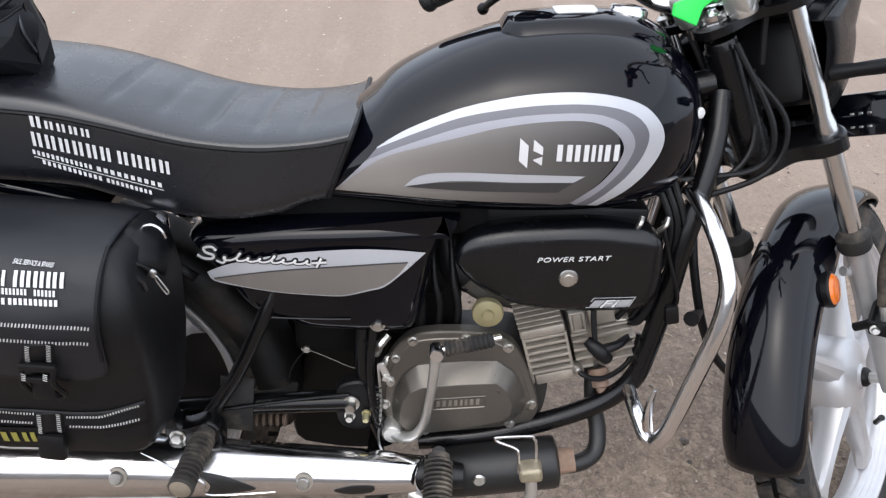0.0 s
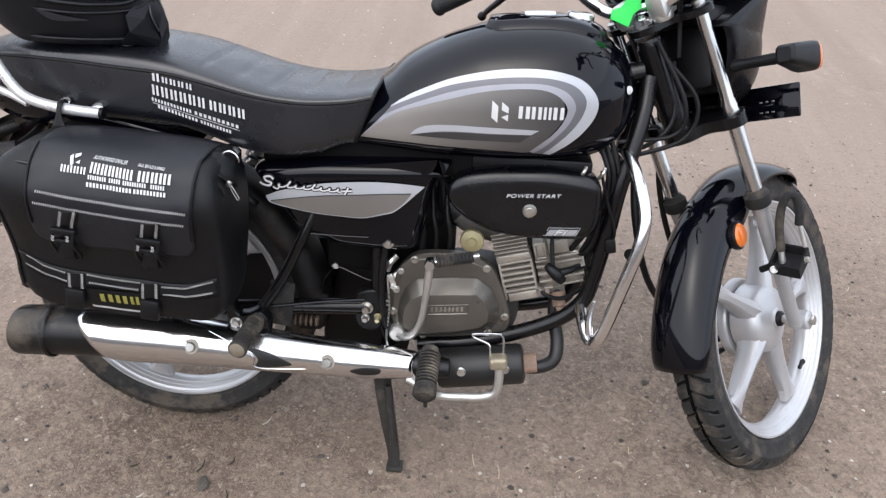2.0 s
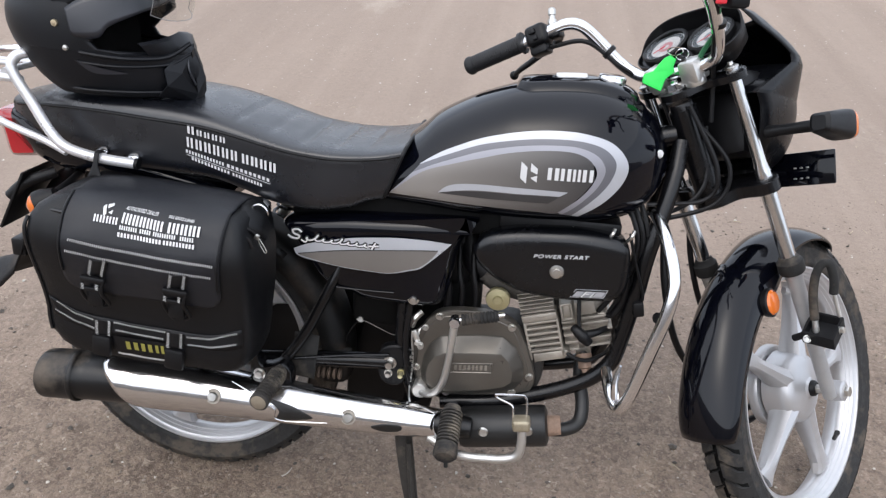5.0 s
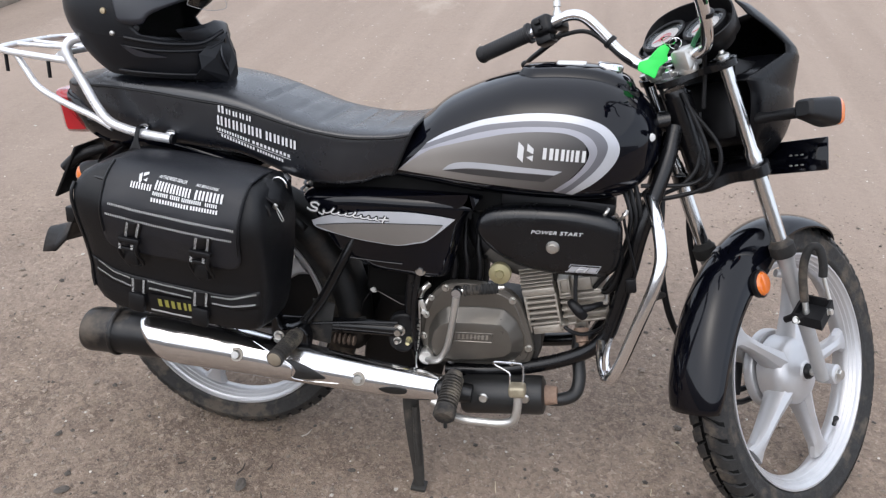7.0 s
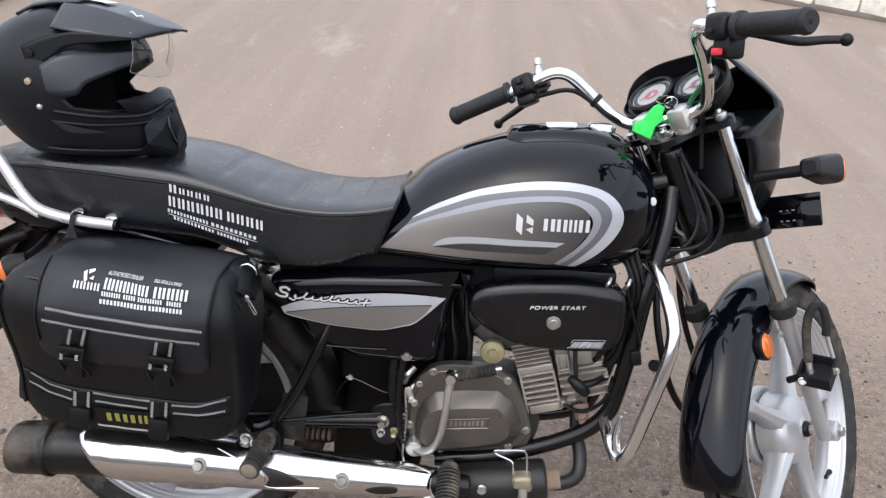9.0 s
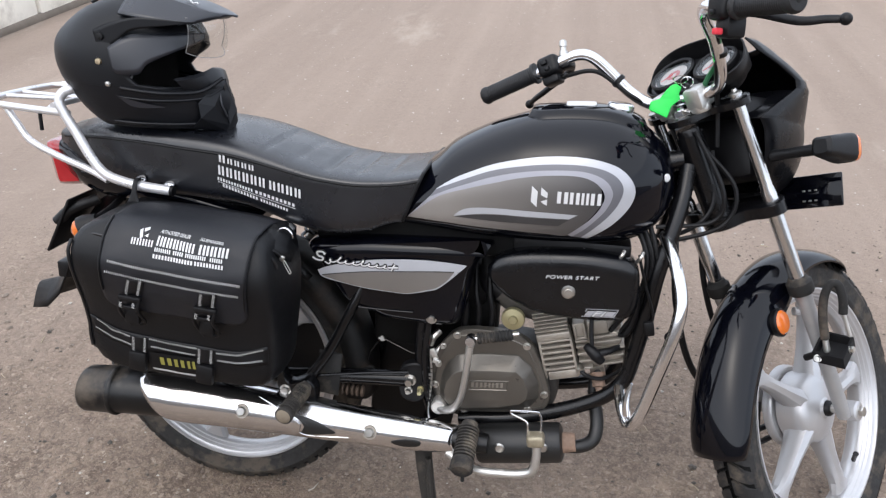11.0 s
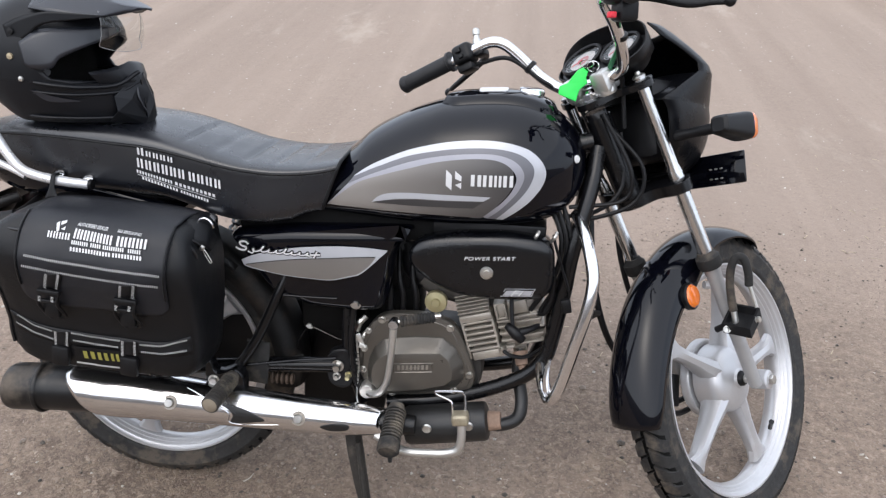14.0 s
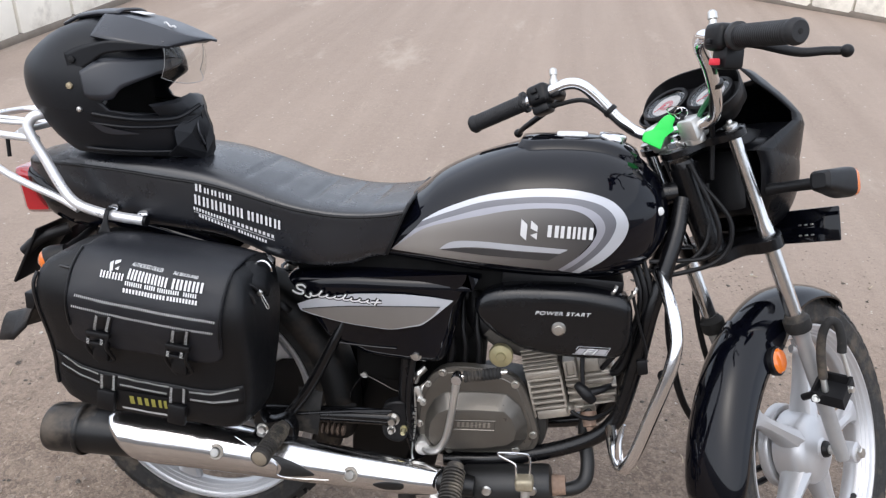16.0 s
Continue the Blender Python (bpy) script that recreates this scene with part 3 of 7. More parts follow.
part("lower_band", ribbon([(-0.222, 0.7275), (-0.19, 0.7345), (-0.14, 0.7395), (-0.09, 0.7405), (-0.03, 0.743), (-0.012, 0.744)], [(-0.222, 0.7265), (-0.19, 0.7265), (-0.14, 0.7265), (-0.09, 0.728), (-0.05, 0.729), (-0.03, 0.73)], tank_y, 60, 4, 0.0021), PANEL2, tank, "dark lower band")


def upright_bars(x, z, w, slope, height, fn, up, bm):
    """One letter's place as two plain upright bars."""
    b = w * 0.36
    for o in (0.0, w - b):
        zz = z + o * slope
        patch([(x + o, zz), (x + o + b, zz + b * slope), (x + o + b, zz + b * slope + height), (x + o, zz + height)], fn, up, bm, 1)


def plain_letters(x0, z0, widths, height, slope, fn, gap=0.004, up=0.0028):
    """Plain upright bars in the rhythm of a word; the true lettering is not drawn."""
    bm = bmesh.new()
    x = x0
    for w in widths:
        upright_bars(x, z0 + (x - x0) * slope, w, slope, height, fn, up, bm)
        x += w + gap
    return bm


part("maker_mark", join(patch([(-0.083, 0.801), (-0.072, 0.792), (-0.072, 0.763), (-0.083, 0.772)], tank_y, 0.003, None, 2), join(patch([(-0.066, 0.8), (-0.054, 0.791), (-0.054, 0.781), (-0.066, 0.786)], tank_y, 0.003, None, 2), patch([(-0.066, 0.774), (-0.054, 0.779), (-0.054, 0.767)], tank_y, 0.003, None, 2))), WHITE, tank, "white angular mark")
x = -0.0365
for w in (0.019, 0.017, 0.013, 0.018):
    for o in (0.0, w * 0.64):
        z = 0.7735 + (x + o + 0.0365) * 0.02
        part("maker_bar", patch([(x + o, z), (x + o + w * 0.36, z + w * 0.0072), (x + o + w * 0.36, z + w * 0.0072 + 0.0215), (x + o, z + 0.0215)], tank_y, 0.0028, None, 1), WHITE, tank, "white plain lettering bar")
    x += w + 0.0035

# top plate, sticker and filler cap
def on_tank(x, y, up=0.0):
    w, zt, zb = tank_wid(x), tank_top(x), tank_bot(x)
    zc = zb + 0.4 * (zt - zb)
    return V((x, y, zc + (zt - zc) * (1 - min(abs(y) / w, 0.98) ** 2.25) ** (1 / 2.25) + up))


def top_plate(x0, x1, w0, w1, up, n=24, m=14):
    bm = bmesh.new()
    rows = []
    for i in range(n + 1):
        s = i / n
        x = x0 + (x1 - x0) * s
        w = (w0 + (w1 - w0) * s) * min(1.0, (math.sin(math.pi * min(max(s, 0.04), 0.97)) * 3.2)) ** 0.4
        rows.append([on_tank(x, -w + 2 * w * j / m, up if 0 < j < m and 0 < i < n else -0.002) for j in range(m + 1)])
    return loft(bm, rows, False, False)


part("tank_top_plate", top_plate(-0.108, 0.118, 0.055, 0.06, 0.011), GLOSS, tank, "raised glossy black filler surround", sharp=50)
part("tank_sticker", top_plate(-0.04, 0.02, 0.026, 0.026, 0.0125), WHITE, tank, "white paper sticker")
part("filler_cap", lathe([(0.0, 0.018), (0.02, 0.018), (0.024, 0.0165), (0.026, 0.012), (0.026, 0.0), (0.0, 0.0)], on_tank(0.062, 0.01, 0.0), (0.08, 0, 1), 36), CHROME, tank, "chrome filler cap")
part("tank_bolt", lathe([(0.0, 0.004), (0.006, 0.003), (0.008, 0.0)], (0.156, tank_y(0.156, 0.818) + 0.0, 0.818), (0.5, -0.85, 0.1), 16), WHITE, tank, "pale round plug")

# seat
seat_top = smooth_table([-1.06, -1.0, -0.94, -0.85, -0.76, -0.7, -0.66, -0.63, -0.58, -0.53, -0.48, -0.418, -0.358, -0.305, -0.26], [0.822, 0.836, 0.845, 0.85, 0.85, 0.845, 0.838, 0.831, 0.816, 0.8, 0.789, 0.785, 0.787, 0.796, 0.81])
seat_pipe = smooth_table([-1.06, -0.963, -0.85, -0.752, -0.667, -0.608, -0.549, -0.491, -0.41, -0.32, -0.26], [0.806, 0.818, 0.819, 0.814, 0.809, 0.799, 0.786, 0.775, 0.769, 0.777, 0.792])
seat_bot = smooth_table([-1.06, -1.026, -0.99, -0.955, -0.879, -0.764, -0.652, -0.591, -0.531, -0.459, -0.377, -0.33, -0.26], [0.79, 0.775, 0.752, 0.732, 0.716, 0.715, 0.71, 0.694, 0.674, 0.666, 0.676, 0.69, 0.7])
seat_wid = smooth_table([-1.06, -1.02, -0.95, -0.85, -0.7, -0.55, -0.45, -0.36, -0.26], [0.075, 0.1, 0.12, 0.132, 0.138, 0.136, 0.132, 0.126, 0.122])


def seat_x(x, z):
    """The nose of the seat slopes back towards its foot."""
    s = min(max((x + 0.46) / 0.178, 0), 1) ** 2
    return x - s * 0.38 * max(0.0, 0.82 - z)


def seat_section(x):
    zt, zp, zb, w = seat_top(x), seat_pipe(x), seat_bot(x), seat_wid(x)
    pleat = -0.0068 * max(0.0, math.cos((x + 0.42) / 0.062 * 2 * math.pi)) ** 3 * (0.7 + 0.3 * math.sin(x * 37)) if -0.61 < x < -0.33 else 0.0
    pts = [(w, zp), (w * 0.985, zp + 0.35 * (zt - zp)), (w * 0.93, zp + 0.55 * (zt - zp)), (w * 0.8, zp + 0.75 * (zt - zp)), (w * 0.6, zp + 0.89 * (zt - zp) + pleat * 0.6), (w * 0.3, zt - 0.001 + pleat), (0, zt + pleat)]
    low = [(w * 0.97, zb + 0.006), (w * 1.005, zb + 0.02), (w * 1.01, zb + 0.3 * (zp - zb)), (w * 1.005, zb + 0.65 * (zp - zb)), (w * 1.0, zb + 0.9 * (zp - zb))]
    half = [(0, zb), (w * 0.6, zb), (w * 0.88, zb)] + low + pts
    ring = [(-y, z) for y, z in half] + [(y, z) for y, z in half[-2:0:-1]]
    return [V((seat_x(x, z), y, z)) for y, z in ring]


XE = -0.282
seat = part("seat", loft(bmesh.new(), [seat_section(x) for x in np.linspace(-1.06, XE, 150)]), VINYL, bike, "black ribbed vinyl seat with piping", sharp=70)
for side in (-1, 1):
    part("piping", tube([V((seat_x(x, seat_pipe(x)), side * (seat_wid(x) + 0.001), seat_pipe(x))) for x in np.linspace(-1.04, XE, 26)], 0.0032, 8, 3), BLACK, seat, "dark piping along the seat's edge")
lip = [(0.97, 0.704), (1.005, 0.718), (1.01, 0.745), (1.008, 0.775), (1.0, seat_pipe(XE)), (0.93, seat_top(XE) - 0.006), (0.8, seat_top(XE) - 0.003), (0.6, seat_top(XE) - 0.001)]
lip = [(-k, z) for k, z in lip] + [(0, seat_top(XE) + 0.001)] + lip[::-1]
part("front_piping", tube([V((seat_x(XE, z) + 0.001, k * seat_wid(XE), z)) for k, z in lip], 0.0036, 8, 5), BLACK, seat, "raised front lip")

# printed blocks on the seat's side
def seat_print(x, z):
    return -seat_wid(x) * 1.012


def word(x, z, length, height, slope, fn, material_bm, chars=8, gap=0.25, up=0.002):
    """A word as plain bars of its size: upright pairs for large print, single bars for small."""
    w = length / (chars + gap * (chars - 1))
    for i in range(chars):
        a = x + i * w * (1 + gap)
        zz = z + (a - x) * slope
        if height > 0.008:
            upright_bars(a, zz, w, slope, height, fn, up, material_bm)
        else:
            patch([(a, zz), (a + w, zz + w * slope), (a + w, zz + w * slope + height), (a, zz + height)], fn, up, material_bm, 1)
    return material_bm


bm = bmesh.new()
word(-0.683, 0.7955, 0.012, 0.016, -0.2, seat_print, bm, 1)
word(-0.666, 0.793, 0.052, 0.0105, -0.2, seat_print, bm, 4, 0.5)
word(-0.6855, 0.7705, 0.093, 0.0185, -0.21, seat_print, bm, 6, 0.42)
word(-0.5835, 0.7495, 0.062, 0.0175, -0.22, seat_print, bm, 4, 0.42)
word(-0.688, 0.7595, 0.07, 0.0062, -0.27, seat_print, bm, 13, 0.7)
word(-0.612, 0.739, 0.078, 0.0062, -0.27, seat_print, bm, 10, 0.7)
word(-0.687, 0.7555, 0.155, 0.001, -0.27, seat_print, bm, 1)
word(-0.678, 0.7465, 0.07, 0.0058, -0.3, seat_print, bm, 12, 0.7)
word(-0.602, 0.7237, 0.054, 0.0058, -0.3, seat_print, bm, 10, 0.7)
part("seat_print", bm, WHITE, seat, "white dealer print as plain bars")

# side covers
SC = [(-0.524, 0.63), (-0.5, 0.645), (-0.45, 0.652), (-0.391, 0.66), (-0.3, 0.666), (-0.2, 0.671), (-0.148, 0.671), (-0.16, 0.655), (-0.176, 0.63), (-0.188, 0.595), (-0.194, 0.55), (-0.202, 0.51), (-0.216, 0.488), (-0.25, 0.482), (-0.31, 0.481), (-0.36, 0.484), (-0.385, 0.494), (-0.44, 0.514), (-0.477, 0.56), (-0.508, 0.603)]


def cover_y(x, z):
    return -0.112 - 0.012 * max(0, 1 - ((x + 0.33) / 0.22) ** 2) * max(0, 1 - ((z - 0.585) / 0.1) ** 2)


def cover_side(s):
    layers = [(0.07, 0), (0.088, 0), (0.098, 0.0025), (0.105, 0.007), (0.1095, 0.013), (0.1115, 0.02), (0.112, 0.026)]

    def bend(x, z, y):
        return s * (y + (0.012 * max(0, 1 - ((x + 0.33) / 0.22) ** 2) * max(0, 1 - ((z - 0.585) / 0.1) ** 2) if y > 0.105 else 0))

    return shell(SC, layers, 96, True, bend)


cover = part("side_cover", cover_side(-1), GLOSS, bike, "glossy black side cover with a grey decal", sharp=50)
part("side_cover", cover_side(1), GLOSS, bike, sharp=50)
part("decal_silver", ribbon([(-0.496, 0.585), (-0.468, 0.598), (-0.43, 0.609), (-0.386, 0.619), (-0.34, 0.625), (-0.292, 0.629), (-0.24, 0.629), (-0.196, 0.626)], [(-0.496, 0.584), (-0.486, 0.571), (-0.44, 0.563), (-0.397, 0.558), (-0.35, 0.556), (-0.31, 0.556), (-0.271, 0.566), (-0.251, 0.573), (-0.223, 0.598), (-0.196, 0.6255)], cover_y, 70, 12, 0.0016), SILVER, cover, "silver decal")
GT = [(-0.487, 0.5745), (-0.441, 0.5845), (-0.385, 0.594), (-0.312, 0.602), (-0.26, 0.607), (-0.22, 0.61)]
part("decal_grey", ribbon(GT, [(-0.487, 0.5735), (-0.44, 0.5645), (-0.397, 0.5595), (-0.35, 0.5575), (-0.31, 0.5575), (-0.275, 0.5675), (-0.255, 0.574), (-0.235, 0.59), (-0.22, 0.6095)], cover_y, 70, 10, 0.0022), PANEL, cover, "warm grey decal")
part("decal_line", ribbon([(x, z + 0.0022) for x, z in GT], [(x, z + 0.0002) for x, z in GT], cover_y, 70, 1, 0.0026), PANEL2, cover, "dark outline")


def script_stroke(grow=0.0, up=0.0026):
    """A handwriting-like flourish of the badge's size: a swash, running loops and a cross."""
    bm = bmesh.new()

    def stroke(pts, r=0.0022):
        run = [(q.x, q.y) for q in spline([V((x, z, 0)) for x, z in pts], 6)]
        tube([V((x, cover_y(x, z) - up, z)) for x, z in run], r + grow, 8, 2, bm, flat=0.5)

    stroke([(-0.4795, 0.6195), (-0.486, 0.6245), (-0.4965, 0.6225), (-0.4945, 0.616), (-0.4845, 0.6125), (-0.487, 0.607), (-0.498, 0.607), (-0.5065, 0.6115)], 0.0027)
    loops = []
    for i in range(110):
        t = i / 109
        k = t * 8.0 * 2 * math.pi
        tall = 1.0 + 1.3 * math.exp(-((t - 0.2) / 0.05) ** 2) + 1.1 * math.exp(-((t - 0.58) / 0.045) ** 2)
        low = 0.0065 * math.exp(-((t - 0.03) / 0.022) ** 2)
        c = 1 - math.cos(k)
        loops.append((-0.481 + 0.1285 * t + 0.0036 * math.sin(k) + 0.0022 * tall * c, 0.6058 - 0.0005 * t + 0.0052 * tall * c * 0.5 - low))
    stroke(loops, 0.0019)
    stroke([(-0.35, 0.6075), (-0.34, 0.6085), (-0.33, 0.6095)])
    stroke([(-0.344, 0.6015), (-0.3405, 0.6085), (-0.337, 0.6155)])
    return bm


part("badge_backing", script_stroke(0.0019, 0.0016), BLACK, cover, "black outline of the badge")
part("badge", script_stroke(), mat("badge_silver", (0.75, 0.75, 0.75), 0.3, metal=0.35, var=0.05), cover, "silver wavy stroke badge")
part("cover_crease", tube([V((x, cover_y(x, z) - 0.001, z)) for x, z in [(-0.43, 0.5135), (-0.39, 0.513), (-0.34, 0.5135), (-0.3, 0.515)]], 0.0016, 6, 4), GLOSS, cover)


def bolt(at, way, r=0.008, h=0.007, washer=0.0, seg=6):
    bm = lathe([(0.0, h), (r * 0.86, h), (r, h * 0.8), (r, 0.0), (0, 0)], at, way, seg)
    if washer:
        lathe([(0, 0.002), (washer, 0.0018), (washer, -0.001), (0, -0.001)], at, way, 20, bm)
    return bm


part("cover_bolt", bolt((-0.2625, -0.1135, 0.5035), (0, -1, 0), 0.008, 0.008, 0.011), BOLT, cover, "plated bolt")

# air filter cover
AC = [(-0.156, 0.612), (-0.15, 0.634), (-0.13, 0.652), (-0.09, 0.663), (-0.04, 0.669), (0.025, 0.673), (0.07, 0.671), (0.105, 0.665), (0.124, 0.65), (0.13, 0.62), (0.131, 0.58), (0.124, 0.557), (0.1, 0.543), (0.04, 0.537), (-0.01, 0.537), (-0.05, 0.541), (-0.085, 0.551), (-0.115, 0.566), (-0.143, 0.589)]
airbox = part("air_filter_cover", shell(AC, [(-0.05, 0.004), (-0.088, 0.0), (-0.108, 0.0), (-0.117, 0.003), (-0.1215, 0.009)], 96, cap=((-0.1242, 0.92), (-0.1255, 0.82), (-0.126, 0.68), (-0.126, 0.4), (-0.126, 0.1))), COVER, bike, "satin black rounded air filter cover", sharp=50)
part("cover_bolt", lathe([(0.0, 0.006), (0.007, 0.006), (0.0075, 0.003), (0.009, 0.003), (0.012, 0.0025), (0.0135, 0.0), (0, 0)], (0.0, -0.126, 0.596), (0, -1, 0), 28), BOLT, airbox, "plated round bolt")


def lettering(text, size, at, slope, material, parent, label, depth=0.0006, shear=0.0, fn=None, spacing=1.0, wide=1.0):
    """Words in the built-in font, laid on the right side of the machine."""
    cu = bpy.data.curves.new("text", "FONT")
    cu.body, cu.size, cu.extrude, cu.shear, cu.space_character = text, size, depth, shear, spacing
    cu.offset = 0.0
    tmp = bpy.data.objects.new("text", cu)
    me = bpy.data.meshes.new_from_object(tmp)
    bpy.data.objects.remove(tmp)
    b = bmesh.new()
    b.from_mesh(me)
    bpy.data.meshes.remove(me)
    b.transform(Matrix.Translation(at) @ Matrix.Rotation(-slope, 4, "Y") @ Matrix.Rotation(radians(90), 4, "X") @ Matrix.Diagonal((wide, 1, 1, 1)))
    if fn:
        for v in b.verts:
            v.co.y += fn(v.co.x, v.co.z) - at[1]
    return part("lettering", b, material, parent, label, flat=True)


lettering("POWER START", 0.0098, (-0.0455, -0.1266, 0.6195), 0.07, WHITE, airbox, "white words POWER START", shear=0.25, spacing=1.1, wide=1.4)
badge_y = lambda x, z: -0.1262 + max(0.0, 0.565 - z) * 0.2
part("badge", patch([(0.029, 0.548), (0.09, 0.553), (0.097, 0.571), (0.038, 0.567)], badge_y, 0.0008), SILVER, airbox, "silver badge plate")
part("badge_line", patch([(0.0313, 0.5498), (0.0882, 0.5545), (0.0948, 0.5697), (0.0393, 0.5657)], badge_y, 0.0012), BLACK, airbox)
part("badge_inlay", patch([(0.0335, 0.5508), (0.0872, 0.5552), (0.0925, 0.5668), (0.0402, 0.563)], badge_y, 0.0016), SILVER, airbox)
lettering("Fi", 0.0175, (0.0435, -0.1282, 0.5515), 0.07, BLACK, airbox, "black shadow of the letters Fi", shear=0.45, spacing=1.1, wide=2.0)
lettering("Fi", 0.0165, (0.0455, -0.1292, 0.5528), 0.07, WHITE, airbox, "silver letters Fi", shear=0.45, spacing=1.1, wide=1.9)

# engine
engine = part("crankcase", shell([(-0.26, 0.31), (-0.255, 0.39), (-0.22, 0.415), (-0.15, 0.43), (-0.06, 0.43), (-0.02, 0.41), (0.0, 0.37), (-0.01, 0.31), (-0.05, 0.275), (-0.13, 0.262), (-0.22, 0.268)], [(0.06, 0.02), (0.05, 0.0), (-0.06, 0.0), (-0.075, 0.004)], 64), mat("dark_crankcase", (0.022, 0.02, 0.018), 0.6, metal=0.1, var=0.2, scale=60, bump=0.2, dirt=(0.12, 0.1, 0.08), dirt_at=0.55), bike, "dark cast engine crankcase")
EC = [(-0.262, 0.318), (-0.263, 0.376), (-0.25, 0.425), (-0.226, 0.461), (-0.2, 0.475), (-0.15, 0.48), (-0.1, 0.477), (-0.064, 0.461), (-0.042, 0.425), (-0.019, 0.365), (-0.016, 0.336), (-0.032, 0.312), (-0.09, 0.3), (-0.16, 0.29), (-0.22, 0.286), (-0.25, 0.295)]
part("clutch_cover", shell(EC, [(-0.07, 0.0), (-0.088, 0.0), (-0.091, 0.002), (-0.092, 0.01), (-0.0935, 0.0115)], 96, cap=((-0.0935, 0.8), (-0.0935, 0.3))), ENGINE, engine, "bronze-grey painted clutch cover", sharp=28)


def raised_face():
    """The cover's raised part: broad sloping facets round a flat face, the upper one the broadest."""
    outer = [(-0.2425, 0.345), (-0.2395, 0.372), (-0.227, 0.402), (-0.206, 0.422), (-0.14, 0.4315), (-0.086, 0.4345), (-0.058, 0.414), (-0.04, 0.378), (-0.0385, 0.345), (-0.055, 0.321), (-0.11, 0.306), (-0.18, 0.294), (-0.225, 0.293), (-0.2405, 0.315)]
    inner = [(-0.229, 0.347), (-0.226, 0.368), (-0.214, 0.388), (-0.196, 0.3985), (-0.14, 0.406), (-0.086, 0.4105), (-0.07, 0.396), (-0.06, 0.37), (-0.062, 0.351), (-0.075, 0.338), (-0.12, 0.325), (-0.178, 0.314), (-0.213, 0.313), (-0.226, 0.326)]
    a, b = resample(outer, 96, False), resample(inner, 96, False)
    cx, cz = sum(p[0] for p in b) / 96, sum(p[1] for p in b) / 96
    rings = [[V((x, y, z)) for x, z in a] for y in (-0.09, -0.0965)]
    for k, y in ((0.06, -0.0985), (0.94, -0.119), (1.0, -0.1205)):
        rings.append([V((p[0] * (1 - k) + q[0] * k, y, p[1] * (1 - k) + q[1] * k)) for p, q in zip(a, b)])
    for k in (0.95, 0.5, 0.05):
        rings.append([V((cx + (x - cx) * k, -0.1212, cz + (z - cz) * k)) for x, z in b])
    return loft(bmesh.new(), rings)


part("cover_face", raised_face(), ENGINE, engine, "raised bevelled face of the clutch cover", sharp=24)
part("cover_plate", shell([(-0.181, 0.3575), (-0.1, 0.3665), (-0.1, 0.389), (-0.181, 0.3795)], [(-0.119, 0), (-0.1222, 0.0), (-0.1228, 0.001), (-0.1216, 0.0025), (-0.1216, 0.004)], 48, False), ENGINE, engine, "raised name plate frame")
part("cast_letters", plain_letters(-0.174, 0.3655, (0.014, 0.013, 0.011, 0.014), 0.0115, 0.11, lambda x, z: -0.1216, 0.004, 0.0016), FINS, engine, "plain cast letter bars")
for x, z in ((-0.253, 0.345), (-0.212, 0.463), (-0.134, 0.47), (-0.07, 0.456), (-0.027, 0.352), (-0.058, 0.313), (-0.19, 0.295)):
    part("case_bolt", bolt((x, -0.092, z), (0, -1, 0), 0.006, 0.008, 0.008), BOLT, engine)

# cylinder with fins, leaning forward, and head
fwd, upw = V((math.cos(radians(16)), 0, math.sin(radians(16)))), V((-math.sin(radians(16)), 0, math.cos(radians(16))))


def engine_block(a, b, h0, h1, w, bevel, centre=0.443):
    """A block along the cylinder's axis from a to b."""
    rot = Matrix((fwd, (0, 1, 0), upw)).transposed()
    at = V((0, 0, centre)) + fwd * (a + b) / 2 + upw * (h0 + h1) / 2
    return box(at, (b - a, 2 * w, h1 - h0), bevel, rot)


# near-black core: the shade between the fins is put into its colour
cyl = part("cylinder", engine_block(-0.044, 0.04, -0.058, 0.075, 0.05, 0.012), mat("fin_gap_shade_alloy", (0.03, 0.027, 0.024), 0.7, metal=0.3, var=0.3, scale=60), engine, "cast alloy cylinder")
for i in range(6):
    z = -0.034 + i * 0.0122
    part("fin", engine_block(-0.04, 0.023, z, z + 0.0052, 0.084, 0.0015), FINS, cyl)
for a in (-0.0425, 0.0205):
    part("fin_end", engine_block(a, a + 0.005, -0.05, 0.033, 0.0835, 0.0015), FINS, cyl)
part("cylinder_band", engine_block(-0.0435, 0.0245, 0.0325, 0.048, 0.0845, 0.003), FINS, cyl, "plain band above the fins")
part("cylinder_foot", engine_block(-0.036, 0.0265, -0.056, -0.037, 0.0815, 0.003), FINS, cyl, "plain base of the cylinder")
for i in range(7):
    z = 0.052 + i * 0.0056
    part("fin", engine_block(-0.044 - 0.0006 * i, 0.022, z, z + 0.0026, 0.083 - 0.0055 * i, 0.0008), FINS, cyl)
# darker copy of the cast alloy, with the head's shade in its colour
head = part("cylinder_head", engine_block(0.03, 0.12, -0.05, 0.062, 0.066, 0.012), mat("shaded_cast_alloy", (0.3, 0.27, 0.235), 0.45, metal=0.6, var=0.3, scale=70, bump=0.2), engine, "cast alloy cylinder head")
for a, b, h0, h1, w in ((0.032, 0.037, 0.028, 0.062, 0.084), (0.051, 0.056, 0.028, 0.062, 0.084), (0.032, 0.056, 0.057, 0.062, 0.084), (0.032, 0.056, 0.026, 0.031, 0.084), (0.037, 0.051, 0.031, 0.057, 0.0795), (0.0605, 0.099, 0.032, 0.06, 0.081)):
    part("rocker_cover", engine_block(a, b, h0, h1, w, 0.002), FINS, head)
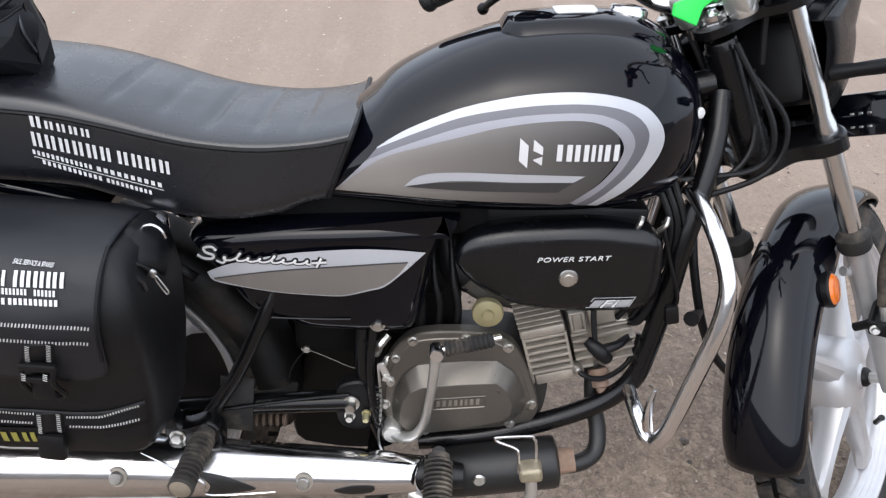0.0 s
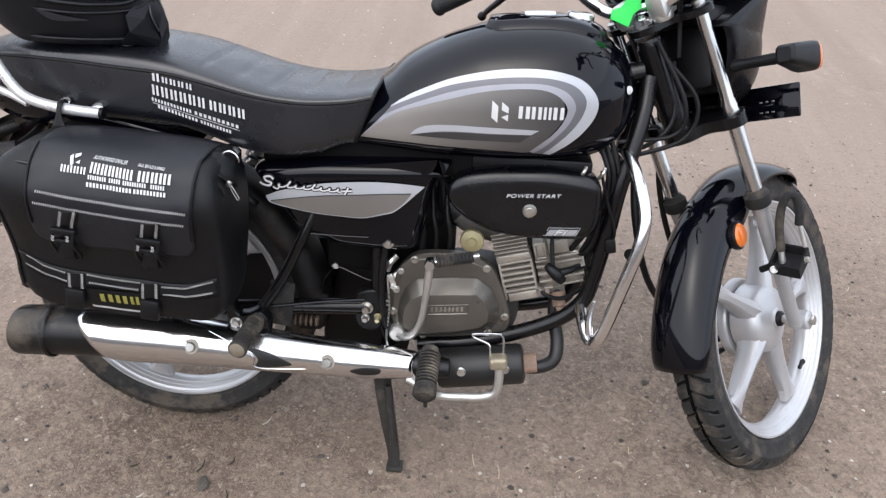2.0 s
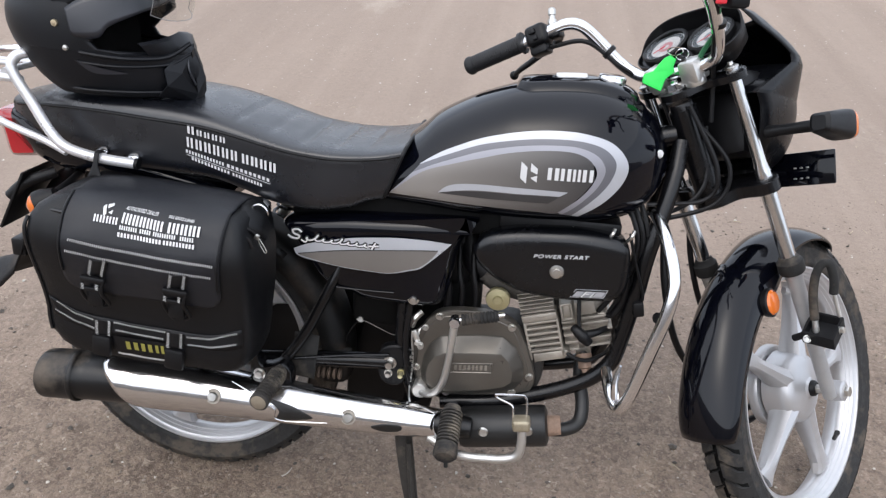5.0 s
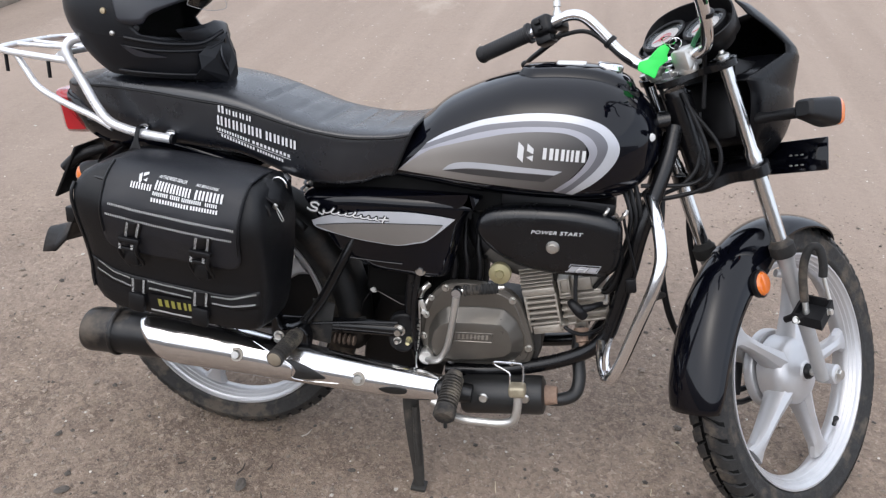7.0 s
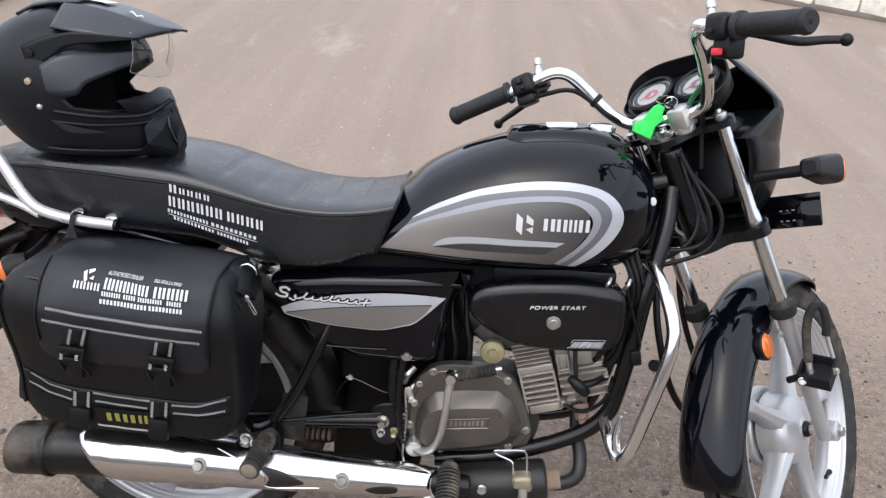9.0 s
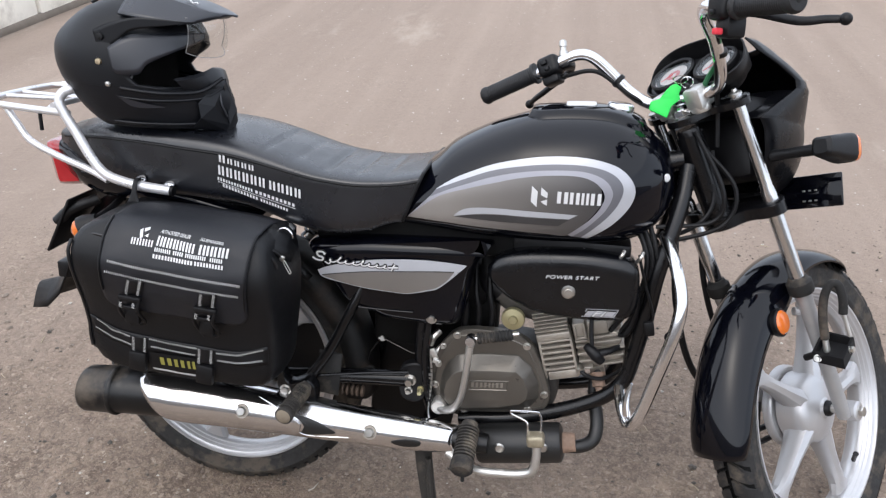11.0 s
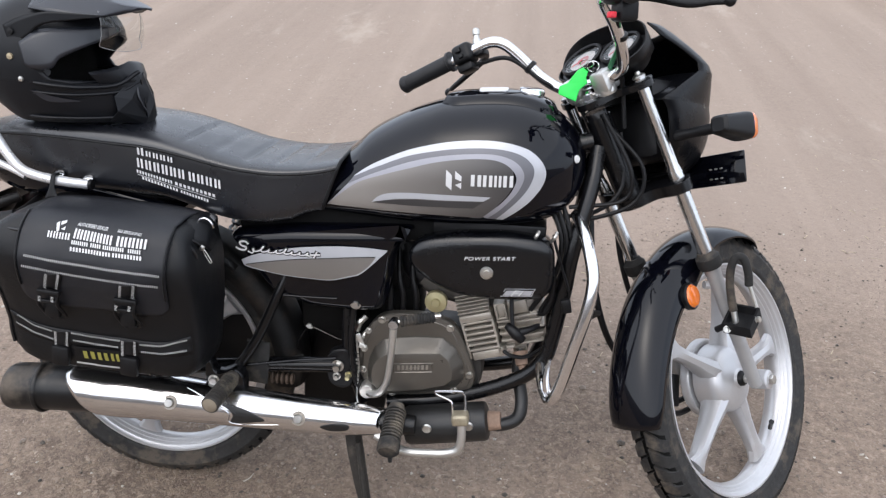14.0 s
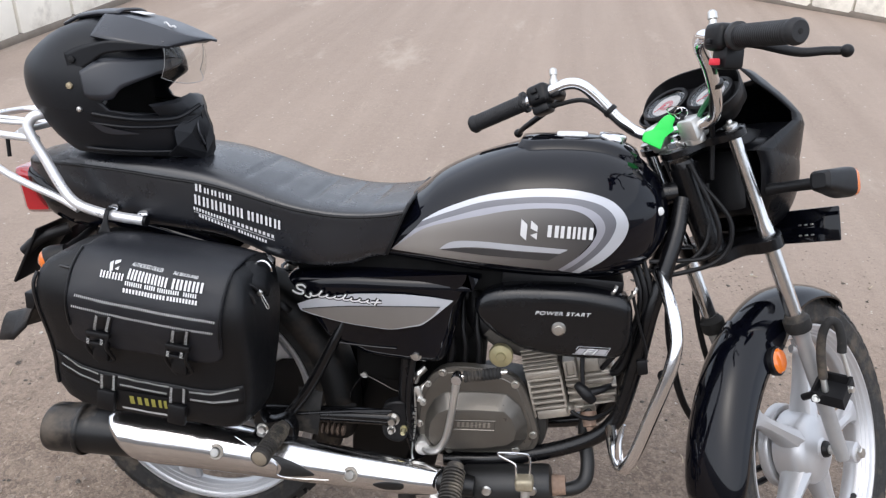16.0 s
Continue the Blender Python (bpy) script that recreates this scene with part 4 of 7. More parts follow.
for i, z in enumerate((-0.042, -0.026, -0.01, 0.006, 0.018)):
    part("fin", engine_block(0.0305, 0.055, z, z + 0.005, 0.08, 0.0012), FINS, head)
    part("fin", engine_block(0.066, 0.124 - 0.004 * abs(i - 2), z + 0.004, z + 0.0085, 0.079, 0.0012), FINS, head)
part("exhaust_port", engine_block(0.045, 0.075, -0.075, -0.045, 0.05, 0.006), FINS, head)
part("spark_plug_cap", tube([(0.046, -0.092, 0.472), (0.054, -0.099, 0.468), (0.066, -0.103, 0.459), (0.078, -0.1, 0.446)], [0.008, 0.0105, 0.012, 0.009], 14), BLACK, head, "black rubber plug cap")
part("plug_strap", tube([(0.0505, -0.08, 0.53), (0.0525, -0.088, 0.503), (0.057, -0.096, 0.472)], 0.0042, 8), BLACK, head)
part("plug_lead", tube([(0.07, -0.1, 0.462), (0.09, -0.094, 0.4675), (0.105, -0.08, 0.469), (0.119, -0.062, 0.4645)], [0.009, 0.007, 0.006, 0.006], 10), BLACK, head, "black rubber plug lead")
part("oxygen_sensor", lathe([(0.0, 0.05), (0.006, 0.05), (0.008, 0.03), (0.013, 0.028), (0.013, 0.012), (0.016, 0.01), (0.016, 0.0), (0, 0)], (0.075, -0.06, 0.4), (0.2, -0.5, -0.8), 14), RUST, head, "heat-stained sensor on the exhaust port")
part("sensor_lead", tube([(0.04, -0.085, 0.4135), (0.0455, -0.092, 0.411), (0.062, -0.092, 0.404), (0.0846, -0.083, 0.4), (0.1135, -0.066, 0.409), (0.128, -0.055, 0.427), (0.134, -0.05, 0.46)], 0.0042, 8), BLACK, head, "black sensor lead")
part("sensor_boss", lathe([(0, 0.008), (0.0065, 0.008), (0.008, 0.005), (0.008, -0.012), (0, -0.012)], (0.04, -0.083, 0.414), (0.2, -1, -0.1), 14), BOLT, head, "plated sensor boss")
part("breather_elbow", tube([(0.1, -0.07, 0.497), (0.112, -0.076, 0.4975), (0.12, -0.082, 0.506), (0.1295, -0.086, 0.532), (0.1315, -0.09, 0.565), (0.13, -0.09, 0.6)], [0.005, 0.006, 0.0068, 0.0068, 0.0065, 0.006], 10), BLACK, head, "black breather hose")
part("breather_stub", lathe([(0, 0.012), (0.0045, 0.012), (0.006, 0.004), (0.006, -0.01), (0, -0.01)], (0.1, -0.07, 0.497), (1, -0.2, 0.1), 12), FINS, head, "pale alloy stub")
part("throttle_disc", lathe([(0.0, 0.012), (0.008, 0.012), (0.01, 0.008), (0.022, 0.006), (0.0235, 0.004), (0.0235, -0.004), (0.016, -0.006), (0.016, -0.03), (0, -0.03)], (-0.103, -0.075, 0.506), (0, -1, 0), 32), GOLD, engine, "round zinc-plated disc")
# a darker tone than the other cast alloy
part("intake_body", tube([(-0.13, -0.03, 0.55), (-0.1, -0.03, 0.53), (-0.04, -0.02, 0.51)], 0.03, 16), mat("dark_intake_alloy", (0.09, 0.083, 0.075), 0.6, metal=0.4, var=0.35, scale=60), engine, "cast throttle body")
for x, z, r in ((-0.205, 0.47, 0.008), (-0.178, 0.462, 0.0055), (-0.15, 0.47, 0.006)):
    part("breather_hose", tube([(x - 0.01, -0.03, 0.6), (x - 0.004, -0.055, 0.545), (x + 0.004, -0.06, 0.5), (x, -0.055, z - 0.05)], r, 10), BLACK, engine, "black rubber breather hose")
# the mount's dark colour includes the shade behind the engine
part("engine_mount", box((-0.2, 0.02, 0.49), (0.12, 0.08, 0.14), 0.015), mat("shaded_mount", (0.006, 0.006, 0.006), 0.7, spec=0.15), engine, "dark engine mount bracket")
part("intake_hose", tube([(-0.17, 0, 0.6), (-0.15, -0.02, 0.56), (-0.12, -0.03, 0.54)], 0.03, 14), BLACK, engine)
for i, (x, z) in enumerate(((-0.24, 0.43), (-0.235, 0.405), (-0.25, 0.46))):
    part("hose_joint", tube([(x, -0.075, z), (x - 0.012, -0.085, z - 0.012), (x - 0.018, -0.08, z - 0.03)], 0.007, 8), BOLT, engine)

# kick starter
kick = part("kick_lever", tube([(-0.238, -0.11, 0.303), (-0.224, -0.122, 0.305), (-0.207, -0.133, 0.318), (-0.192, -0.142, 0.35), (-0.183, -0.149, 0.411), (-0.177, -0.152, 0.482)], [0.011, 0.009, 0.0078, 0.007, 0.0068, 0.008], 12), STEEL, bike, "bare steel kick lever")
part("kick_boss", lathe([(0, 0.02), (0.014, 0.02), (0.017, 0.016), (0.017, -0.02), (0, -0.02)], (-0.24, -0.1, 0.305), (0, -1, 0), 18), STEEL, kick)
part("kick_pin", tube([(-0.178, -0.15, 0.486), (-0.086, -0.133, 0.501)], 0.005, 10, smooth=False), CHROME, kick)
ka, kb = V((-0.165, -0.148, 0.488)), V((-0.095, -0.136, 0.4995))
bm = lathe([(0, 0)] + [(r, 0.0068 * i + h) for i in range(10) for r, h in ((0.0096, 0.0), (0.0114, 0.002), (0.0114, 0.0045), (0.0096, 0.0062))] + [(0.0096, 0.07), (0, 0.07)], ka, kb - ka, 16)
part("kick_rubber", bm, RUBBER, kick, "ribbed black rubber sleeve")
part("kick_pivot", lathe([(0, 0.012), (0.009, 0.012), (0.011, 0.008), (0.011, -0.012), (0, -0.012)], (-0.177, -0.151, 0.484), (0, -1, 0.1), 14), CHROME, kick)

# exhaust
exhaust = part("exhaust_pipe", tube([(0.085, -0.02, 0.43), (0.074, -0.045, 0.38), (0.076, -0.058, 0.335), (0.085, -0.078, 0.295), (0.08, -0.1, 0.267), (0.05, -0.116, 0.256), (0.0, -0.12, 0.255), (-0.03, -0.12, 0.248)], 0.0138, 16), HOTBLACK, bike, "black exhaust with a chrome heat shield")
part("pipe_collar", tube([(0.013, -0.12, 0.262), (0.045, -0.12, 0.268)], [0.022, 0.0185], 20, smooth=False), RUST, exhaust, "rusty pipe joint")
part("catalyst_can", lathe([(0, 0.0), (0.03, 0.0), (0.039, 0.004), (0.041, 0.01), (0.041, 0.168), (0.037, 0.175), (0, 0.175)], (0.02, -0.12, 0.264), (-0.985, 0, -0.165), 32), HOTBLACK, exhaust, "satin black exhaust can")
for s in (0.04, 0.127):
    part("can_rivet", lathe([(0, 0.004), (0.008, 0.0035), (0.0105, 0.0), (0, 0)], V((0.02, -0.1595, 0.277)) + V((-0.985, 0, -0.165)) * s, (0, -1, 0.05), 18), BOLT, exhaust)
EX = [-1.03, -0.994, -0.93, -0.82, -0.686, -0.573, -0.377, -0.29, -0.2, -0.13]
can_r = smooth_table(EX, [0.0495, 0.0495, 0.051, 0.0522, 0.048, 0.0427, 0.0353, 0.0323, 0.0272, 0.0252])
can_z = smooth_table(EX, [0.292, 0.2925, 0.2945, 0.2945, 0.2875, 0.277, 0.26, 0.258, 0.257, 0.256])
can_y = smooth_table(EX, [-0.203, -0.2, -0.195, -0.186, -0.176, -0.167, -0.151, -0.15, -0.15, -0.15])


def can_pt(x, a, out=0.0):
    """A point on the silencer's skin at x, at the angle a above level on its outer side."""
    r = can_r(x) + out
    return V((x, can_y(x) - r * math.cos(a), can_z(x) + r * math.sin(a)))


def can_section(x, out, seg=44):
    return [can_pt(x, k / seg * 2 * math.pi, out) for k in range(seg)]


silencer = [can_section(x, o) for x, o in [(-0.13, -0.006)] + [(x, -0.003) for x in np.linspace(-0.16, -0.906, 34)] + [(-0.91, 0.0005), (-0.914, 0.0015), (-0.92, 0.0005), (-0.926, -0.001), (-0.956, -0.001), (-0.974, -0.001), (-0.982, -0.004), (-0.986, -0.009), (-0.984, -0.014), (-0.968, -0.018)]]
part("silencer", loft(bmesh.new(), silencer), MUFFLER, exhaust, "scuffed black silencer body", sharp=50)
part("tail_ring", loft(bmesh.new(), [can_section(x, o) for x, o in ((-0.907, 0.0005), (-0.91, 0.0024), (-0.915, 0.0024), (-0.918, 0.0005))], False), MUFFLER, exhaust)
part("tail_pipe", tube([(-0.958, -0.197, 0.293), (-0.992, -0.2, 0.292)], 0.016, 20, smooth=False), HOTBLACK, exhaust, "dark outlet pipe")


def heat_shield():
    """A chrome half-shell over the silencer's outer side, its rear end cut back in a curve."""
    rows = []
    for i in range(81):
        s = i / 80
        row = []
        for k in range(41):
            a = -58 + 180 * k / 40
            rear = float(np.interp(a, [-58, -41, -12, 15, 40, 60, 80, 122], [-0.775, -0.79, -0.808, -0.826, -0.842, -0.849, -0.847, -0.835]))
            front_end = -0.196 - 0.006 * math.cos(radians(2 * (a - 30)))
            row.append(can_pt(front_end + (rear - front_end) * s, radians(a), 0.0012 + 0.0022 * min(1, 10 * s, 14 * (1 - s) + 0.2)))
        rows.append(row)
    return loft(bmesh.new(), rows, False, False)


shield = part("heat_shield", heat_shield(), CHROME, exhaust, "polished chrome heat shield", solid=0.002, sharp=60)
part("shield_collar", loft(bmesh.new(), [can_section(x, o) for x, o in ((-0.19, -0.003), (-0.189, 0.003), (-0.176, 0.002), (-0.175, -0.004))], False), CHROME, exhaust, "chrome collar")
for x, a in ((-0.629, 19), (-0.3685, 15)):
    at, way = can_pt(x, radians(a), 0.003), (0, -math.cos(radians(a)), math.sin(radians(a)))
    b = part("shield_bolt", lathe([(0, 0.007), (0.008, 0.007), (0.0098, 0.005), (0.0102, 0.001), (0, 0.001)], at, way, 28), BOLT, shield, "plated round bolt")
    part("washer", lathe([(0.009, 0.0012), (0.0148, 0.001), (0.0152, -0.003), (0.009, -0.003)], at, way, 28), FINS, b, "dull washer ring")


def slot(outline):
    """A dark opening with a rolled edge; outline in (x, degrees)."""
    o = resample(outline, 48)
    cx, ca = sum(p[0] for p in o) / len(o), sum(p[1] for p in o) / len(o)
    rings = []
    for out, k in ((0.002, 1.0), (0.0042, 0.97), (0.0046, 0.9), (0.0044, 0.5), (0.0044, 0.02)):
        rings.append([can_pt(cx + (x - cx) * k, radians(ca + (a - ca) * k), out) for x, a in o])
    return loft(bmesh.new(), rings)


part("shield_slot", slot([(-0.324, -8), (-0.31, 4), (-0.29, 11), (-0.266, 10), (-0.262, -4), (-0.272, -16), (-0.3, -22)]), HOTBLACK, shield, "dark slot in the shield")
part("shield_slot", slot([(-0.53, 32), (-0.51, 33), (-0.478, 25), (-0.45, 10), (-0.436, -3), (-0.455, -12), (-0.49, -22), (-0.508, -20), (-0.502, 4), (-0.512, 20)]), HOTBLACK, shield)
bm = tube([can_pt(x, radians(a), 0.0035) for x, a in ((-0.6, 62), (-0.57, 48), (-0.545, 34), (-0.512, 10), (-0.512, -18), (-0.49, -28), (-0.44, -20), (-0.41, -14))], [0.001, 0.0022, 0.0025, 0.0025, 0.0025, 0.0022, 0.002, 0.0008], 8, 5)
part("shield_bead", bm, CHROME, shield, "pressed bead round the slot")


# wheels
def ring(profile, centre, seg=72, bm=None):
    """A closed (radius, y) section turned about the wheel's axle."""
    bm = bm or bmesh.new()
    rows = []
    for k in range(seg):
        a = k / seg * 2 * math.pi
        rows.append([V(centre) + V((r * math.cos(a), y, r * math.sin(a))) for r, y in profile])
    rows.append(rows[0])
    vs = [[bm.verts.new(p) for p in r] for r in rows[:-1]]
    n = len(profile)
    for i in range(seg):
        a, b = vs[i], vs[(i + 1) % seg]
        for j in range(n):
            bm.faces.new((a[j], a[(j + 1) % n], b[(j + 1) % n], b[j]))
    return bm


TS = [(0.24, 0.027), (0.2465, 0.0335), (0.251, 0.0365), (0.2525, 0.0362), (0.262, 0.0395), (0.2735, 0.0408), (0.275, 0.0413), (0.2765, 0.0404), (0.284, 0.0375), (0.291, 0.03), (0.2945, 0.016)]
TY = [(r, -y) for r, y in TS] + [(0.295, 0.0)] + TS[::-1] + [(0.237, 0.0)]


def tyre_r(y):
    return float(np.interp(abs(y), [0, 0.016, 0.029, 0.037, 0.0405], [0.2985, 0.298, 0.294, 0.287, 0.277]))


def tread(c, fuller, wide):
    bm = bmesh.new()
    n = 54
    for i in range(n):
        for s in (-1, 1):
            a = (i + (0.5 if s > 0 else 0)) / n * 2 * math.pi
            rows = []
            for k in range(7):
                y = s * (0.004 + 0.0355 * k / 6)
                da = 0.07 * (k / 6) ** 1.3
                w = 0.0475 if k < 4 else 0.041
                r = (0.245 + (tyre_r(y) + 0.0022 - 0.245) * fuller) * wide
                rows.append([V((rr * math.cos(b), y, rr * math.sin(b))) + V(c) for b, rr in ((a + da - w, r - 0.011), (a + da - w * 0.97, r), (a + da + w * 0.97, r), (a + da + w, r - 0.011))])
            loft(bm, rows, False, False)
    return bm


RS = [(0.2415, 0.0335), (0.2378, 0.0335), (0.2362, 0.0305), (0.2325, 0.0268), (0.2308, 0.0262), (0.2272, 0.0205), (0.2255, 0.02), (0.222, 0.0138), (0.2203, 0.0132), (0.2165, 0.006)]
RIM = [(r, -y) for r, y in RS[::-1]] + [(0.2415, -0.029), (0.235, -0.026), (0.229, -0.012), (0.229, 0.012), (0.235, 0.026), (0.2415, 0.029)] + RS + [(0.2155, 0.0)]


def spoke(c, a):
    """One tapered cast spoke with a raised ridge."""
    bm = bmesh.new()
    rad, tan = V((math.cos(a), 0, math.sin(a))), V((-math.sin(a), 0, math.cos(a)))
    rows = []
    for r, w, d in ((0.035, 0.03, 0.032), (0.07, 0.021, 0.029), (0.12, 0.0148, 0.0225), (0.165, 0.0135, 0.019), (0.198, 0.0165, 0.0165), (0.2185, 0.029, 0.0145)):
        sec = [(-w, -d * 0.35), (-w * 0.75, -d * 0.8), (0, -d), (w * 0.75, -d * 0.8), (w, -d * 0.35), (w, d * 0.35), (w * 0.75, d * 0.8), (0, d), (-w * 0.75, d * 0.8), (-w, d * 0.35)]
        rows.append([V(c) + rad * r + tan * u + V((0, y, 0)) for u, y in sec])
    return loft(bm, rows)


def wheel(name, c, turned, phase, hub, label, fuller=1.0, wide=1.0):
    """A tyre on a five-spoked cast rim."""
    w = part(name, ring([(r * wide, y) for r, y in RIM], c), ALLOY, bike, label, turned, sharp=30)
    t = part("tyre", ring([((r if r < 0.245 else 0.245 + (r - 0.245) * fuller) * wide, y) for r, y in TY], c, 96), TYRE, w, "dusty black tyre", turned, sharp=60)
    t.data.materials.append(GROOVE_SHADE)
    mid = TURN_FORK @ c if turned else c
    for p in t.data.polygons:
        if (p.center - mid).length > (0.245 + 0.042 * fuller) * wide:
            p.material_index = 1
    part("tread", tread(c, fuller, wide), TYRE, t, "", turned)
    for i in range(5):
        part("spoke", spoke(c, radians(phase + 72 * i)), ALLOY, w, "", turned, sharp=25)
    part("hub", lathe(hub, c, (0, -1, 0), 40), ALLOY, w, "", turned, sharp=30)
    return w


GW = V((0.532, 0, 0.297))
FW, RW = V((0.548, 0, 0.331)), V((-0.737, 0, 0.296))
front = wheel("front_wheel", FW, "fork", 12, [(0, 0.042), (0.018, 0.042), (0.022, 0.038), (0.03, 0.036), (0.052, 0.032), (0.066, 0.026), (0.072, 0.018), (0.074, 0.004), (0.074, -0.03), (0, -0.034)], "silver five-spoke cast front wheel", 1.13, 1.04)
part("hub_seal", lathe([(0, 0.012), (0.012, 0.012), (0.016, 0.008), (0.017, 0.0), (0, 0)], FW + V((0, -0.04, 0)), (0, -1, 0), 24), BLACK, front, "black axle seal", "fork")
part("axle_spacer", tube([FW + V((0, -0.05, 0)), FW + V((0, -0.1, 0))], 0.009, 14, smooth=False), STEEL, front, "", "fork")
part("valve", tube([FW + V((0.162, -0.01, -0.14)), FW + V((0.151, -0.018, -0.131)), FW + V((0.138, -0.028, -0.12))], [0.005, 0.0045, 0.006], 10), BLACK, front, "black tyre valve", "fork")
part("brake_plate", lathe([(0, 0.0), (0.082, 0.0), (0.086, 0.006), (0.086, 0.018), (0.072, 0.024), (0, 0.026)], FW + V((0, 0.035, 0)), (0, 1, 0), 36), ALLOY, front, "", "fork")
for z0, z1 in ((0.286, 0.289), (0.268, 0.262)):
    part("brake_arm", tube([(0.44, 0.07, z0), (0.47, 0.068, z1), (0.5, 0.064, z1 + 0.004)], 0.0065, 8), BLACK, front, "black brake arm", "fork")
part("brake_lever_plate", box((0.455, 0.066, 0.315), (0.03, 0.008, 0.07), 0.003, Matrix.Rotation(radians(12), 3, "Y")), BLACK, front, "", "fork")
rear = wheel("rear_wheel", RW, False, 38, [(0, 0.05), (0.02, 0.05), (0.045, 0.04), (0.062, 0.03), (0.066, 0.0), (0.066, -0.05), (0, -0.05)], "silver five-spoke cast rear wheel", 1.0, 1.025)
part("brake_drum", lathe([(0, 0.0), (0.068, 0.0), (0.072, 0.01), (0.068, 0.022), (0.02, 0.026), (0, 0.026)], RW + V((0, -0.045, 0)), (0, -1, 0), 36), FINS, rear)

POLISHED = mat("polished_fork_tube", (0.7, 0.7, 0.7), 0.16, metal=1.0, var=0.06, scale=40)
SLIDER = mat("grey_slider_paint", (0.4, 0.4, 0.4), 0.38, metal=0.5, var=0.1, scale=40, dirt=(0.28, 0.24, 0.2), dirt_at=0.66)

# fork, straight ahead and then turned to the lock
DOWN = V((math.sin(radians(26.5)), 0, -math.cos(radians(26.5))))
FT = V((0.2185, 0, 0.934))


def on_fork(t, y):
    return FT + DOWN * t + V((0, y, 0))


for y in (-0.088, 0.088):
    leg = part("fork_leg", tube([on_fork(-0.012, y), on_fork(0.1, y), on_fork(0.17, y), on_fork(0.185, y), on_fork(0.2, y), on_fork(0.42, y)], [0.0115, 0.0115, 0.0115, 0.0145, 0.0148, 0.0145], 18, 4, smooth=False), POLISHED, bike, "polished steel fork tube", "fork", sharp=50)
    part("fork_cap", lathe([(0, 0.012), (0.0045, 0.012), (0.0055, 0.007), (0.009, 0.006), (0.0125, 0.003), (0.0125, 0.0), (0, 0)], on_fork(-0.012, y), -DOWN, 20), BOLT, leg, "plated cap bolt", "fork")
    part("dust_boot", lathe([(0, -0.004), (0.017, -0.004), (0.02, 0.004), (0.024, 0.007), (0.0245, 0.026), (0.022, 0.031), (0, 0.031)], on_fork(0.366, y), DOWN, 24), RUBBER, leg, "black rubber dust seal", "fork")
    low = part("fork_slider", tube([on_fork(0.39, y), on_fork(0.42, y), on_fork(0.58, y), on_fork(0.655, y), on_fork(0.683, y)], [0.0175, 0.0155, 0.0142, 0.014, 0.013], 20, 4, smooth=False), SLIDER, leg, "silver painted fork slider", "fork")
    part("axle_clamp", lathe([(0, 0.014), (0.012, 0.014), (0.02, 0.01), (0.021, -0.02), (0, -0.022)], (FW.x, y * 1.08, FW.z), (0, math.copysign(1, y), 0), 24), ALLOY, leg, "", "fork")
    part("axle_nut", bolt((FW.x, y * 1.08 + math.copysign(0.012, y), FW.z), (0, math.copysign(1, y), 0), 0.011, 0.01, 0.014), BOLT, leg, "", "fork")


def clamp_plate(t, yw, thick, back):
    """A triple clamp: a bevelled plate round both tubes and the stem."""
    c = FT + DOWN * t
    o = resample([(0.035, -yw), (0.038, -0.04), (0.03, 0.0), (0.038, 0.04), (0.035, yw), (0.0, yw + 0.024), (-0.024, yw), (-0.03, 0.05), (-back, 0.026), (-back - 0.012, 0.0), (-back, -0.026), (-0.03, -0.05), (-0.024, -yw), (0.0, -yw - 0.024)], 80)
    p = V((math.cos(radians(26.5)), 0, math.sin(radians(26.5))))
    rows = []
    for h, d in ((thick, 0.004), (thick * 0.8, 0.0), (-thick * 0.8, 0.0), (-thick, 0.004)):
        rows.append([c - DOWN * h + p * x + V((0, y, 0)) for x, y in inset(o, d)])
    return loft(bmesh.new(), rows)


yoke = part("top_clamp", clamp_plate(0.0, 0.088, 0.0075, 0.062), FRAME, bike, "black pressed top fork clamp", True)
part("stem_nut", lathe([(0, 0.016), (0.006, 0.016), (0.008, 0.012), (0.016, 0.011), (0.016, 0.0), (0.02, 0.0), (0.02, -0.004), (0, -0.004)], HEAD + AXIS * 0.008, AXIS, 6), CHROME, yoke, "plated stem nut", True)
part("stem_lock_ring", lathe([(0, 0.012), (0.021, 0.012), (0.022, 0.01), (0.022, -0.008), (0, -0.008)], HEAD - AXIS * 0.03, AXIS, 24), FRAME, yoke, "", True)
for y in (-0.036, 0.036):
    part("bar_clamp", lathe([(0, -0.003), (0.017, -0.003), (0.0185, 0.0), (0.0185, 0.012), (0.016, 0.016), (0, 0.016)], FT + AXIS * 0.006 + V((-0.03, y, -0.012)), AXIS, 24), STEEL, yoke, "plated handlebar clamp", True)
    part("clamp_cap", box(FT + AXIS * 0.031 + V((-0.026, y, -0.012)), (0.044, 0.036, 0.042), 0.007, Matrix.Rotation(radians(-26.5), 3, "Y")), STEEL, yoke, "", True)
    part("clamp_bolt", bolt(FT + AXIS * 0.042 + V((-0.014, y, -0.008)), AXIS, 0.006, 0.008), BOLT, yoke, "", True)
lowclamp = part("lower_clamp", clamp_plate(0.212, 0.088, 0.013, 0.06), FRAME, bike, "black lower fork clamp", True)
part("clamp_band", lathe([(0.0155, -0.012), (0.0225, -0.01), (0.0225, 0.01), (0.0155, 0.012)], on_fork(0.212, -0.088), DOWN, 24), FRAME, lowclamp, "", True)
part("headstock", tube([HEAD - AXIS * 0.03, HEAD - AXIS * 0.21], [0.026, 0.024, 0.026], 20, smooth=False), FRAME, bike, "black frame headstock")

